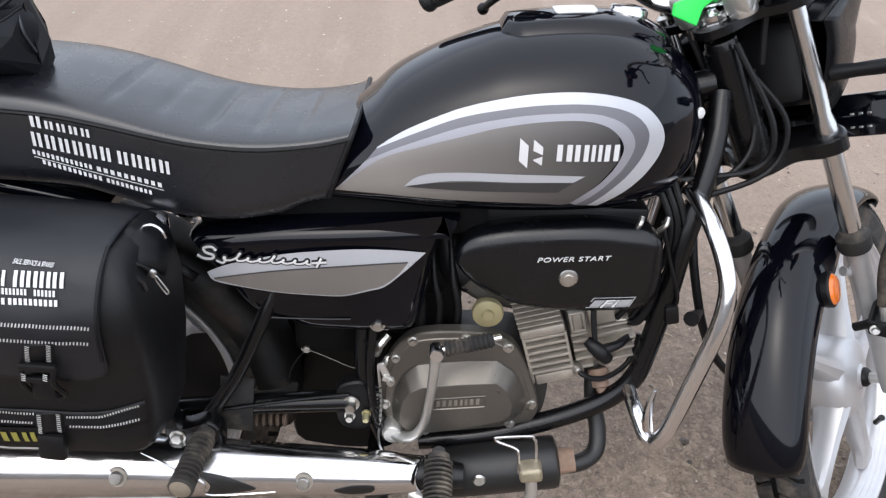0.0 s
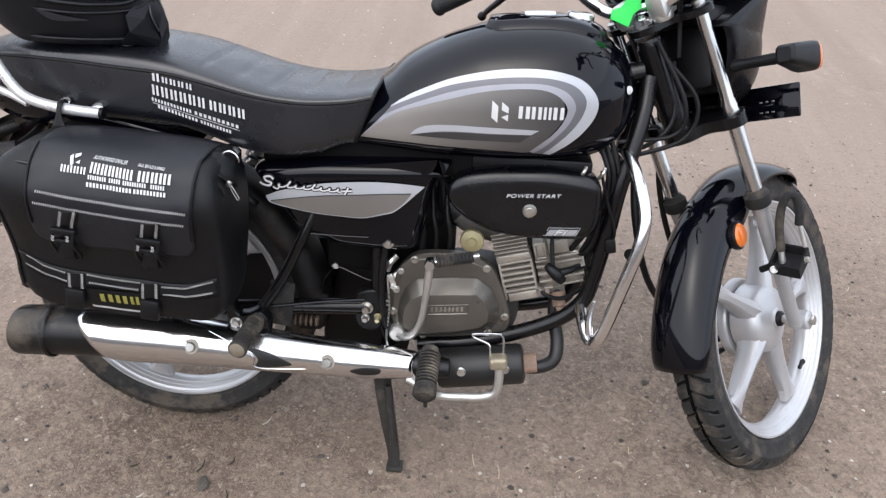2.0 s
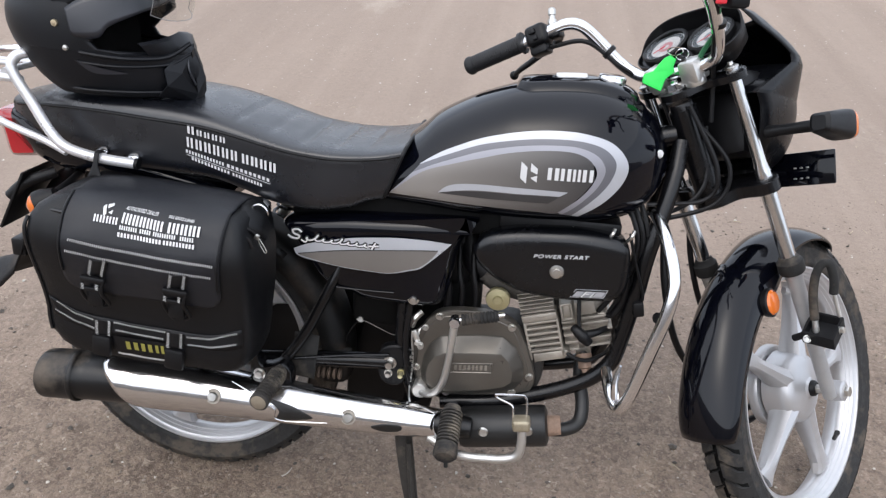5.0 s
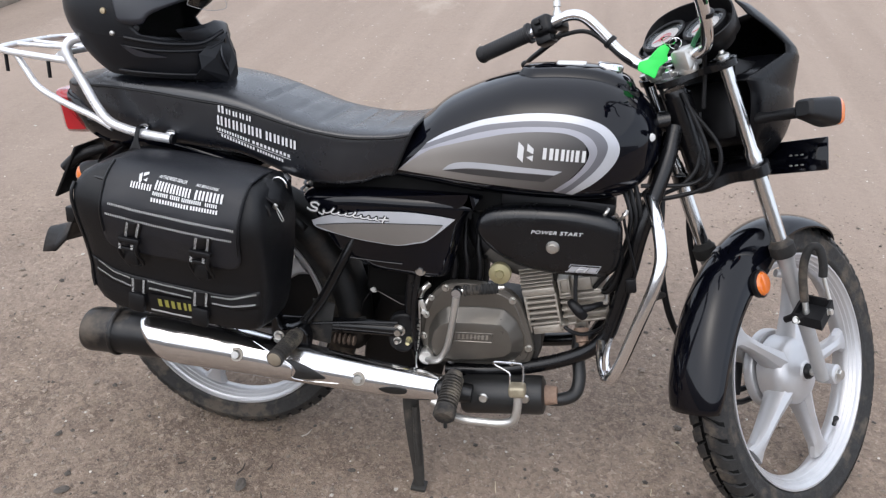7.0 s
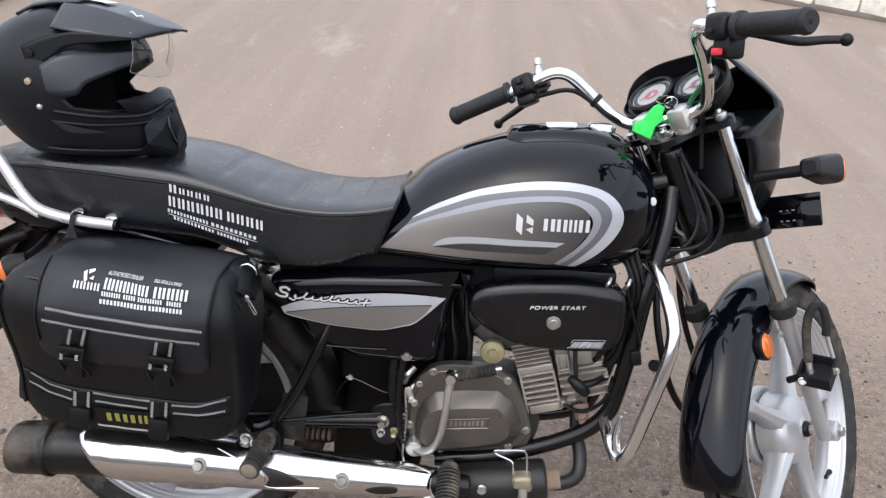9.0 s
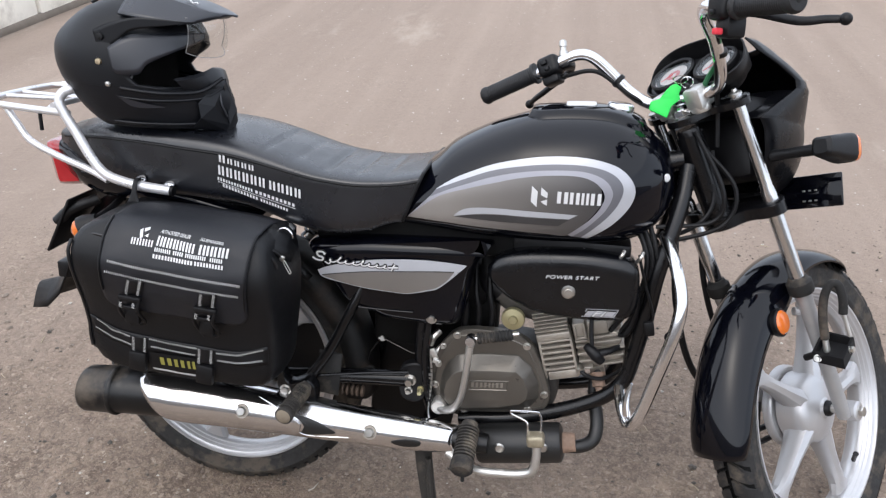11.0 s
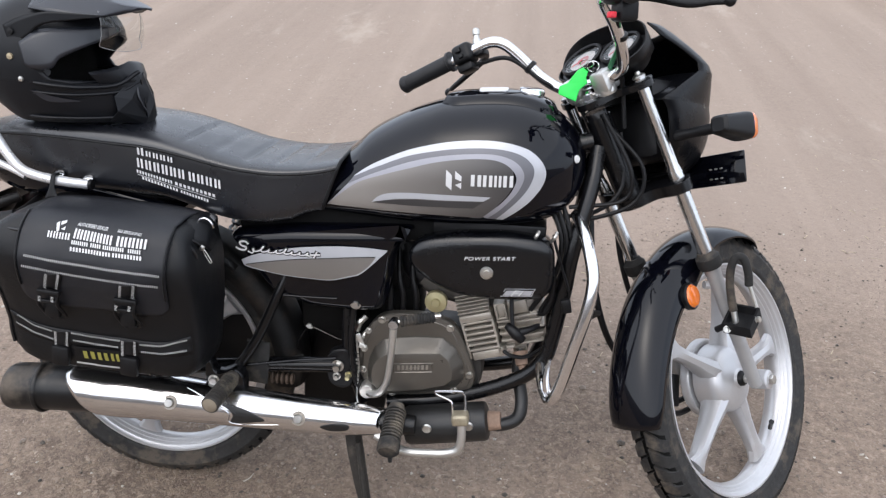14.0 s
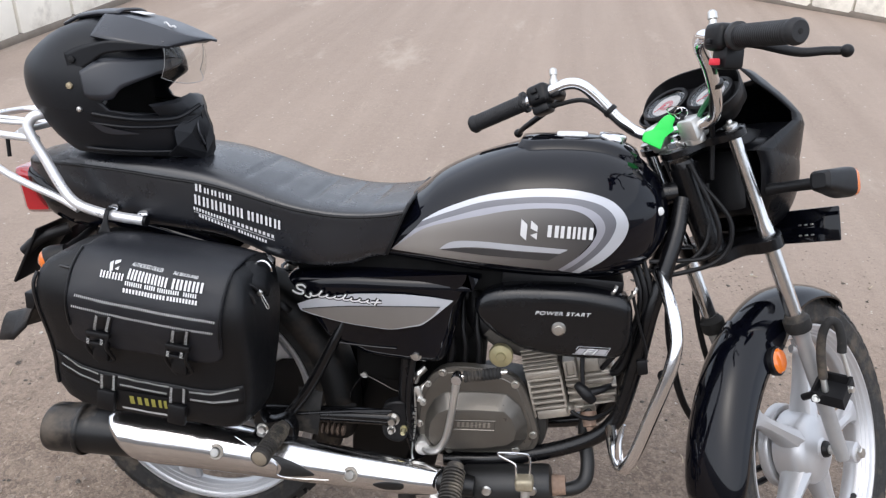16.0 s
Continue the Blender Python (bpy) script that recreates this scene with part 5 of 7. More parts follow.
# handlebar
BAR = [(0.178, 0.0, 0.95), (0.178, 0.048, 0.951), (0.175, 0.082, 0.962), (0.151, 0.106, 0.988), (0.12, 0.122, 1.024), (0.088, 0.136, 1.053), (0.068, 0.157, 1.06), (0.05, 0.192, 1.05), (0.025, 0.26, 1.031), (-0.008, 0.352, 1.012)]
SAG = [(0, 0), (0, 0), (0, 0), (-0.003, 0), (-0.008, 0), (-0.018, -0.001), (-0.022, -0.002), (-0.02, -0.005), (-0.018, -0.008), (-0.017, -0.012)]
BARS = {1: BAR, -1: [(x + a, -y, z + b) for (x, y, z), (a, b) in zip(BAR, SAG)]}
bar = part("handlebar", tube(BARS[-1][:0:-1] + BAR, 0.0112, 16, 6), CHROME, bike, "chromed handlebar turned to the left", True)


def along(s, side):
    """A point on the straight outer end of the bar, s metres in from its tip."""
    a, b = V(BARS[side][-1]), V(BARS[side][-3])
    return a + (b - a).normalized() * s


for side in (1, -1):
    o, i = along(0.0, side), along(0.125, side)
    w = (i - o).normalized()
    ribs = [(r, 0.016 + 0.0045 * k + h) for k in range(22) for r, h in ((0.0162, 0.0), (0.0168, 0.001), (0.0168, 0.0022), (0.0162, 0.0032))]
    bm = lathe([(0, -0.004), (0.014, -0.004), (0.0175, 0.0), (0.0185, 0.006), (0.0165, 0.012)] + ribs + [(0.0165, 0.117), (0.021, 0.12), (0.021, 0.126), (0, 0.126)], o, w, 24)
    grip = part("grip", bm, GRIP, bar, "ribbed black rubber grip", True)
    part("grip_end", lathe([(0.0, -0.0055), (0.0035, -0.005), (0.004, -0.0035), (0.0, -0.0035)], o, w, 12), LINING, grip, "", True)
    sw = along(0.15, side)
    rot = Matrix((w, V((0, 0, 1)).cross(w).normalized(), w.cross(V((0, 0, 1)).cross(w)).normalized())).transposed()
    box_ = part("switch_box", box(sw + w * 0.008, (0.044, 0.042, 0.04), 0.01, rot, seg=3), BLACK, bar, "black switch housing", True)
    part("switch_lower", box(sw + w * 0.006 + V((0.008, 0, -0.024 if side > 0 else -0.03)), (0.036, 0.034, 0.022 if side > 0 else 0.034), 0.006, rot), BLACK, bar, "", True)
    part("switch", box(sw + w * 0.012 + (V((-0.02, 0, -0.04)) if side < 0 else V((-0.023, 0, 0.004))), (0.013, 0.012, 0.01), 0.002, rot), REDPLASTIC if side < 0 else BLACK, box_, "red stop switch" if side < 0 else "", True)
    part("switch", box(sw + w * 0.018 + V((-0.022, 0, -0.01)), (0.01, 0.01, 0.008), 0.002, rot), BLACK, box_, "", True)
    mb = sw + w * 0.034
    part("lever_holder", box(mb + V((0.012, 0, 0.0)), (0.024, 0.034, 0.028), 0.006, rot), BLACK, bar, "", True)
    part("mirror_stub", lathe([(0, 0.03), (0.004, 0.0295), (0.0068, 0.027), (0.0075, 0.025), (0.0075, 0.016), (0.006, 0.0145), (0.006, 0.008), (0.0085, 0.007), (0.0085, -0.006), (0, -0.006)], mb + V((0.004, 0, 0.014)), (0.0, 0, 1), 16), BOLT, bar, "plated mirror mount without its mirror", True)
    tip = along(0.012, side) + V((0.108 if side > 0 else 0.143, 0, -0.012 if side > 0 else -0.004))
    lever = part("lever", tube([mb + V((0.025, 0, -0.002)), mb + V((0.05 if side > 0 else 0.062, side * 0.03, -0.006)), along(0.08, side) + V((0.078 if side > 0 else 0.1, 0, -0.01)), along(0.04, side) + V((0.092 if side > 0 else 0.124, 0, -0.012 if side > 0 else -0.006)), tip], [0.009, 0.0085, 0.0075, 0.0068, 0.0065], 12, 6, flat=0.7), BLACK, bar, "black brake lever" if side < 0 else "black clutch lever", True)
    bm = bmesh.new()
    bmesh.ops.create_uvsphere(bm, u_segments=14, v_segments=10, radius=0.0095)
    bmesh.ops.translate(bm, vec=tip, verts=bm.verts)
    part("lever_tip", bm, BLACK, lever, "", True)
    part("bar_tie", lathe([(0.0115, -0.005), (0.0145, -0.004), (0.0145, 0.004), (0.0115, 0.005)], V((0.135, side * 0.114, 1.007)), (-0.5, side * 0.45, 0.7), 16), BLACK, bar, "black cable tie", True)
    part("switch_wire", tube([sw + w * 0.02 + V((0.012, 0, -0.024)), V((0.1, side * 0.14, 1.028)), V((0.145, side * 0.1, 0.98)), V((0.2, side * 0.06, 0.93)), V((0.22, side * 0.04, 0.86))], 0.0045, 8), BLACK, bar, "", True)
part("green_wire", tube([(0.1, -0.14, 1.03), (0.145, -0.105, 1.0), (0.172, -0.06, 0.975), (0.19, -0.03, 0.95)], 0.0045, 8), GREENTAPE, bar, "green taped cable", True)

# front mudguard
def guard_section(a, top, w, d):
    rad = V((math.cos(a), 0, math.sin(a)))
    out = []
    for k in range(25):
        v = -1 + 2 * k / 24
        y = w * math.sin(v * math.pi / 2)
        r = top - d * (1 - math.cos(v * math.pi / 2)) ** 1.04
        out.append(GW + rad * r + V((0, y, 0)))
    return out


gd_w = smooth_table([66, 75, 90, 110, 130, 150, 170, 178, 184], [0.03, 0.05, 0.058, 0.06, 0.06, 0.062, 0.063, 0.061, 0.054])
gd_d = smooth_table([66, 75, 90, 105, 118, 130, 150, 170, 184], [0.012, 0.02, 0.03, 0.045, 0.075, 0.078, 0.066, 0.052, 0.034])
gd_r = smooth_table([66, 80, 100, 130, 155, 184], [0.352, 0.364, 0.37, 0.362, 0.342, 0.328])
guard = part("front_mudguard", loft(bmesh.new(), [guard_section(radians(a), gd_r(a), gd_w(a), gd_d(a)) for a in np.linspace(66, 183, 60)], False, False), GLOSS, bike, "glossy black front mudguard", True, sharp=60, solid=0.003)
refl = part("reflector_housing", lathe([(0, 0.0), (0.026, 0.0), (0.0275, 0.004), (0.0275, 0.012), (0.025, 0.014), (0, 0.014)], (0.357, -0.053, 0.5245), (0.1, -1, 0.1), 32), BLACK, guard, "black reflector housing", True)
part("reflector", lathe([(0, 0.006), (0.012, 0.0055), (0.02, 0.004), (0.0235, 0.0), (0, 0)], (0.3585, -0.067, 0.526), (0.1, -1, 0.1), 32), AMBER, refl, "amber side reflector", True)
part("mudguard_stay", tube([(0.4, -0.066, 0.545), (0.44, -0.085, 0.54)], 0.008, 10, smooth=False), ALLOY, guard, "", True)
corner = [V(p) for p in ((0.403, -0.094, 0.464), (0.403, -0.153, 0.452), (0.44, -0.158, 0.49), (0.44, -0.1, 0.502))]
mid = sum(corner, V()) / 4
sunk = V((0.004, 0, -0.019))
inner = [mid + (c - mid) * 0.84 for c in corner]
caliper = part("cable_bracket", loft(bmesh.new(), [[c + sunk for c in corner], corner, inner, [c + sunk * 0.75 for c in inner]]), BLACK, bike, "black open bracket on the fork leg", "fork")
part("bracket_arm", tube([(0.417, -0.1, 0.462), (0.42, -0.088, 0.456), (0.424, -0.07, 0.45)], 0.007, 10, smooth=False), BLACK, caliper, "", "fork")
part("bracket_bolt", bolt((0.405, -0.104, 0.452), (-0.9, -0.3, 0), 0.0055, 0.012, 0.0075), BOLT, caliper, "plated bolt", "fork")
part("bracket_bolt", bolt((0.43, -0.154, 0.468), (0, -1, 0), 0.0065, 0.008, 0.0085), BOLT, caliper, "plated bolt", "fork")
part("bracket_pin", tube([(0.427, -0.112, 0.46), (0.418, -0.114, 0.494)], [0.0068, 0.0055], 10, smooth=False), STEEL, caliper, "bare steel pin", "fork")
part("bracket_pin", tube([(0.4445, -0.15, 0.486), (0.424, -0.149, 0.539)], 0.004, 10, smooth=False), STEEL, caliper, "", "fork")
part("bracket_hose", tube([(0.418, -0.114, 0.488), (0.402, -0.121, 0.534), (0.393, -0.132, 0.572), (0.395, -0.145, 0.593), (0.404, -0.155, 0.588), (0.415, -0.155, 0.56), (0.422, -0.15, 0.536)], 0.0082, 12), RUBBER, caliper, "bent black rubber sleeve", "fork")
part("speedo_cable", tube([(0.5, 0.1, 0.36), (0.42, 0.12, 0.48), (0.36, 0.11, 0.62), (0.33, 0.08, 0.76), (0.28, 0.05, 0.9)], 0.006, 10), BLACK, bike, "black speedometer cable", True)
part("brake_cable", tube([(0.45, 0.1, 0.3), (0.315, 0.11, 0.42), (0.258, 0.1, 0.56), (0.252, 0.09, 0.7), (0.265, 0.1, 0.85)], 0.007, 10), BLACK, bike, "black brake cable", True)
part("cable_guide", tube([(0.265, 0.1, 0.5), (0.22, 0.09, 0.5)], [0.006, 0.012], 10, smooth=False), BLACK, bike, "", True)

# headlamp cowl, instruments, indicator, plate
COWL = [(0.775, 0.42, 0.34, 0.06), (0.8, 0.455, 0.325, 0.082), (0.84, 0.478, 0.31, 0.1), (0.89, 0.488, 0.296, 0.11), (0.94, 0.482, 0.285, 0.114), (0.98, 0.462, 0.272, 0.114), (1.01, 0.432, 0.26, 0.11), (1.035, 0.395, 0.252, 0.102), (1.055, 0.355, 0.25, 0.09)]
cowl_x, cowl_w = smooth_table([c[0] for c in COWL], [c[1] for c in COWL]), smooth_table([c[0] for c in COWL], [c[3] for c in COWL])


def cowl_rim(z):
    """How far back the cowl's side reaches: a notch under the visor, then the lower cheek."""
    return float(np.interp(z, [0.775, 0.8, 0.84, 0.885, 0.905, 0.968, 0.984, 1.01, 1.03, 1.055], [0.31, 0.292, 0.28, 0.268, 0.252, 0.37, 0.368, 0.316, 0.268, 0.25]))


rows = []
for z in sorted(set(np.linspace(0.775, 1.055, 36).round(4)) | {0.905, 0.968, 0.984}):
    xf, xb, w = cowl_x(z), cowl_rim(z), cowl_w(z)
    r = []
    for k in range(33):
        a = math.pi * (k / 32 - 0.5)
        r.append(V((xb + (xf - xb) * abs(math.cos(a)) ** 0.7, w * math.copysign(abs(math.sin(a)) ** 0.8, math.sin(a)), z)))
    rows.append(r)
COWLING = mat("dull_black_cowl", (0.003, 0.0033, 0.0044), 0.26, var=0.2, bump=0.03, bscale=900, spec=0.2, dirt=(0.03, 0.027, 0.025), dirt_at=0.72)
cowl = part("headlamp_cowl", loft(bmesh.new(), rows, False, False), COWLING, bike, "satin black headlamp cowl", True, sharp=50, solid=0.003)
shelf = [[V((x, y, z - 0.002 + 0.012 * (1 - (y / 0.11) ** 2))) for y in np.linspace(-0.111, 0.111, 15)] for x, z in ((0.256, 0.907), (0.32, 0.937), (0.369, 0.967), (0.4, 0.968))]
part("cowl_shelf", loft(bmesh.new(), shelf, False, False), COWLING, cowl, "sloping black shelf behind the visor", True, solid=0.003)
part("cowl_inner", box((0.32, 0, 0.88), (0.1, 0.15, 0.16), 0.02), BLACK, cowl, "black lamp shell", True)
NORM = V((-0.72, 0, 0.694))
RISE = V((0.694, 0, 0.72))
DC = V((0.219, 0, 1.009))


def pod_ring(out, w, h, n=44, lip=0.0):
    """A rounded outline round both dials, out metres along their axis; lip lifts its upper half."""
    rows = []
    for k in range(n):
        t = k / n * 2 * math.pi
        cs, sn = math.cos(t), math.sin(t)
        y, z = w * math.copysign(abs(cs) ** 0.7, cs), h * math.copysign(abs(sn) ** 0.75, sn)
        rows.append(DC + NORM * (out + lip * max(0.0, sn) ** 0.7) + V((0, y, 0)) + RISE * (z + 0.25 * lip * max(0.0, sn)))
    return rows


pod = part("instrument_pod", loft(bmesh.new(), [pod_ring(*r) for r in ((-0.05, 0.06, 0.03), (-0.045, 0.084, 0.044), (-0.02, 0.098, 0.051), (-0.006, 0.1, 0.052), (-0.004, 0.098, 0.05))]), BLACK, bike, "black instrument pod", True)
for y, k in ((0.047, 1.0), (-0.049, 0.95)):
    c = DC + V((0, y, 0)) + NORM * 0.002
    part("dial_rim", lathe([(0.036 * k, -0.008), (0.045 * k, -0.008), (0.046 * k, 0.006), (0.043 * k, 0.009), (0.039 * k, 0.007), (0.038 * k, 0.001), (0.036 * k, 0.0)], c, NORM, 36, None, True), BLACK, pod, "black dial rim", True)
    d = part("dial", lathe([(0, 0.0015), (0.039 * k, 0.0015), (0.039 * k, -0.002), (0, -0.002)], c, NORM, 36), DIAL, pod, "pale dial face", True)
    part("dial_mark", lathe([(0.006, 0.0022), (0.014, 0.0022), (0.014, 0.0018), (0.006, 0.0018)], c, NORM, 28, None, True), DIALRED if y > 0 else BAND, d, "red dial zone" if y > 0 else "dark dial zone", True)
    part("dial_scale", lathe([(0.029 * k, 0.0024), (0.0365 * k, 0.0024), (0.0365 * k, 0.0018), (0.029 * k, 0.0018)], c, NORM, 36, None, True), BLACK, d, "dark dial scale ring", True)
    part("needle", tube([c + NORM * 0.004, c + NORM * 0.004 + (V((0, 0.02, 0)) - RISE * 0.016)], [0.0012, 0.0006], 6, smooth=False), REDPLASTIC, d, "red needle", True)
    g = part("dial_glass", lathe([(0, 0.0075), (0.04 * k, 0.0065), (0.04 * k, 0.0055), (0, 0.0065)], c, NORM, 36), CLEAR, pod, "clear dial glass", True)
    g.visible_shadow = False
part("pod_hood", loft(bmesh.new(), [pod_ring(-0.03, 0.1, 0.054), pod_ring(-0.01, 0.104, 0.057, lip=0.01), pod_ring(0.0, 0.106, 0.058, lip=0.024), pod_ring(0.0015, 0.104, 0.056, lip=0.026)], False), BLACK, pod, "curved black hood round the dials", True, solid=0.0025)
for side in (-1, 1):
    stalk = part("indicator", tube([(0.3, side * 0.1, 0.838), (0.3, side * 0.13, 0.838), (0.3, side * 0.186, 0.838)], [0.0115, 0.0095, 0.0105], 14, smooth=False), BLACK, bike, "black front indicator with an amber lens", True)
    rows = []
    for x, w, h in ((0.266, 0.012, 0.012), (0.272, 0.018, 0.017), (0.298, 0.021, 0.0205), (0.33, 0.0252, 0.0252), (0.343, 0.026, 0.026)):
        o = [(math.copysign(abs(math.cos(t)) ** 0.5, math.cos(t)), math.copysign(abs(math.sin(t)) ** 0.5, math.sin(t))) for t in np.linspace(0, 2 * math.pi, 28, endpoint=False)]
        rows.append([V((x, side * 0.211 + w * a, 0.838 + h * b)) for a, b in o])
    part("indicator_body", loft(bmesh.new(), rows), BLACK, stalk, "faceted black housing", True)
    rows = [[V((x, side * 0.211 + k * a, 0.838 + k * b)) for a, b in o] for x, k in ((0.343, 0.0255), (0.353, 0.0252), (0.363, 0.021), (0.366, 0.006))]
    part("indicator_lens", loft(bmesh.new(), rows), AMBER, stalk, "amber lens", True)
plate = part("front_plate", box((0.445, 0, 0.776), (0.006, 0.302, 0.064), 0.0025), GLOSS, bike, "black front plate with a rim", True)
for i in range(3):
    part("plate_slot", box((0.441, -0.075 - 0.012 * i, 0.778), (0.002, 0.006, 0.003), 0.0006), STEEL, plate, "", True)
    part("plate_slot", box((0.441, -0.075 - 0.012 * i, 0.758), (0.002, 0.006, 0.003), 0.0006), STEEL, plate, "", True)
part("plate_bracket", box((0.4, 0, 0.77), (0.09, 0.05, 0.02), 0.004), BLACK, plate, "", True)
for k, (a, b, c, d) in enumerate((((0.2, -0.03, 0.9), (0.26, -0.06, 0.8), (0.25, -0.06, 0.74), (0.15, -0.06, 0.72)), ((0.22, -0.02, 0.87), (0.285, -0.04, 0.8), (0.27, -0.05, 0.73), (0.16, -0.07, 0.69)), ((0.24, 0.0, 0.86), (0.25, -0.03, 0.76), (0.2, -0.05, 0.71), (0.12, -0.065, 0.7)))):
    part("cable", tube([a, b, c, d], 0.0043, 8), BLACK, bike, "black control cable")

# frame, footrests, stands
part("down_tube", tube([(0.2, -0.012, 0.83), (0.192, -0.045, 0.77), (0.177, -0.07, 0.7), (0.162, -0.083, 0.632), (0.154, -0.085, 0.556), (0.146, -0.085, 0.502), (0.138, -0.085, 0.45), (0.127, -0.085, 0.404), (0.096, -0.085, 0.365), (0.044, -0.085, 0.333), (-0.021, -0.085, 0.306), (-0.1, -0.085, 0.283), (-0.2, -0.085, 0.268)], 0.0155, 16), FRAME, bike, "black frame down tube")
part("down_tube", tube([(0.2, 0.012, 0.83), (0.192, 0.045, 0.77), (0.163, 0.06, 0.545), (0.12, 0.066, 0.36), (0.06, 0.07, 0.307), (-0.2, 0.08, 0.26)], 0.0155, 12), FRAME, bike)
part("top_tube", tube([(0.19, 0, 0.84), (0.05, 0, 0.8), (-0.2, 0, 0.72), (-0.4, 0, 0.66)], 0.02, 12), FRAME, bike)
for y in (-0.1, 0.1):
    part("seat_rail", tube([(-0.25, y * 0.6, 0.66), (-0.5, y * 0.7, 0.69), (-0.75, y, 0.71), (-1.0, y, 0.74)], 0.013, 12), FRAME, bike)
    part("rear_strut", tube([(-0.405, y * 1.05, 0.56), (-0.43, y * 1.2, 0.5), (-0.475, y * 1.25, 0.405), (-0.535, y * 1.3, 0.315)], 0.0108, 12), FRAME, bike, "black frame strut")
    part("swing_arm", tube([(-0.3, y * 0.95, 0.352), (-0.42, y * 0.95, 0.342), (-0.6, y * 0.95, 0.322), (-0.73, y * 0.95, 0.3)], 0.0165, 14), FRAME, bike, "black swing arm tube")
    part("pivot_tube", tube([(-0.28, y * 0.7, 0.56), (-0.285, y * 0.8, 0.46), (-0.28, y * 0.85, 0.36), (-0.25, y * 0.9, 0.27)], 0.016, 12), FRAME, bike)
    shock = part("shock_absorber", tube([(-0.553, y * 1.45, 0.66), (-0.64, y * 1.3, 0.47), (-0.715, y * 1.25, 0.31)], 0.013, 14, smooth=False), STEEL, bike, "chrome topped rear shock absorber")
    part("shock_cap", lathe([(0, 0.02), (0.012, 0.02), (0.02, 0.014), (0.022, 0.0), (0.022, -0.02), (0, -0.02)], (-0.551, y * 1.47, 0.667), (0.15, 0, 1), 20), CHROME, shock, "chrome cap")
    bm = bmesh.new()
    a, b = V((-0.575, y * 1.42, 0.61)), V((-0.7, y * 1.28, 0.34))
    pts = [a.lerp(b, i / 150) + V((0.024 * math.cos(i / 150 * 14 * 2 * math.pi), 0.024 * math.sin(i / 150 * 14 * 2 * math.pi), 0)) for i in range(151)]
    part("spring", tube(pts, 0.004, 6, 1, bm, smooth=False), FRAME, shock, "black coil spring")
part("inner_fender", loft(bmesh.new(), [[RW + V(((0.335 - 0.05 * (1 - math.cos(v * math.pi / 2)) ** 2) * math.cos(radians(a)), 0.062 * math.sin(math.pi / 2 * v), (0.335 - 0.05 * (1 - math.cos(v * math.pi / 2)) ** 2) * math.sin(radians(a)))) for v in np.linspace(-1, 1, 11)] for a in np.linspace(-6, 178, 48)], False, False), mat("dusty_mudguard_plastic", (0.006, 0.006, 0.006), 0.55, var=0.3, scale=40, bump=0.2, spec=0.3, dirt=(0.06, 0.045, 0.035), dirt_at=0.56), bike, "dusty black rear mudguard", solid=0.003)
part("pivot_bolt", bolt((-0.3045, -0.106, 0.3545), (0, -1, 0), 0.009, 0.016, 0.0135), BOLT, bike, "large plated pivot bolt")
part("pivot_nut", bolt((-0.307, -0.104, 0.3295), (0, -1, 0), 0.0062, 0.012, 0.0085), BOLT, bike, "plated bolt")
part("pivot_nut", bolt((-0.281, -0.107, 0.337), (0, -1, -0.2), 0.0055, 0.016, 0.0075), GOLD, bike, "zinc-plated bolt")
part("pivot_plate", shell([(-0.325, 0.315), (-0.328, 0.372), (-0.305, 0.39), (-0.28, 0.384), (-0.272, 0.32), (-0.295, 0.3)], [(-0.08, 0), (-0.1, 0), (-0.103, 0.003)], 32), BLACK, bike, "black frame plate")
part("engine_stay", tube([(-0.27, -0.1, 0.49), (-0.275, -0.105, 0.42), (-0.268, -0.108, 0.34), (-0.25, -0.108, 0.29)], 0.007, 10), FRAME, bike)
part("brake_switch_spring", tube([(-0.262 + 0.005 * math.cos(i * 1.2), -0.112 + 0.005 * math.sin(i * 1.2), 0.4 - i * 0.0018) for i in range(50)], 0.001, 5, 1, smooth=False), FRAME, bike)
part("brake_link", tube([(-0.262, -0.112, 0.43), (-0.258, -0.112, 0.36), (-0.262, -0.115, 0.29), (-0.25, -0.13, 0.27)], 0.0022, 6), BOLT, bike)
for x, y, z in ((-0.236, -0.115, 0.447), (-0.243, -0.122, 0.409), (-0.266, -0.098, 0.365)):
    part("frame_bolt", bolt((x, y, z), (0, -1, 0.1), 0.0048, 0.008, 0.0065), BOLT, bike)
part("clamp_strip", box((-0.2535, -0.117, 0.427), (0.011, 0.005, 0.026), 0.002, Matrix.Rotation(radians(-22), 3, "Y")), STEEL, bike, "zinc cable bracket")
part("clamp_strip", box((-0.247, -0.12, 0.4125), (0.017, 0.005, 0.011), 0.002, Matrix.Rotation(radians(20), 3, "Y")), STEEL, bike)
part("red_cap", tube([(-0.2725, -0.101, 0.446), (-0.2745, -0.101, 0.426)], 0.0055, 10, smooth=False), mat("faded_red_rubber", (0.28, 0.09, 0.075), 0.6, var=0.2), bike, "faded red cable cap")
part("cable_stud", bolt((-0.377, -0.056, 0.42), (0.1, -1, 0.2), 0.006, 0.009, 0.0085), BOLT, bike, "plated stud")
part("steel_wire", tube([(-0.377, -0.062, 0.421), (-0.36, -0.068, 0.419), (-0.333, -0.074, 0.411), (-0.305, -0.086, 0.407), (-0.288, -0.094, 0.4125)], 0.0009, 6), mat("dull_wire", (0.16, 0.15, 0.14), 0.5, metal=0.8), bike, "thin steel wire")
part("steel_wire", tube([(-0.379, -0.06, 0.418), (-0.392, -0.058, 0.4), (-0.402, -0.056, 0.382), (-0.4065, -0.055, 0.36)], 0.0018, 6), FRAME, bike)
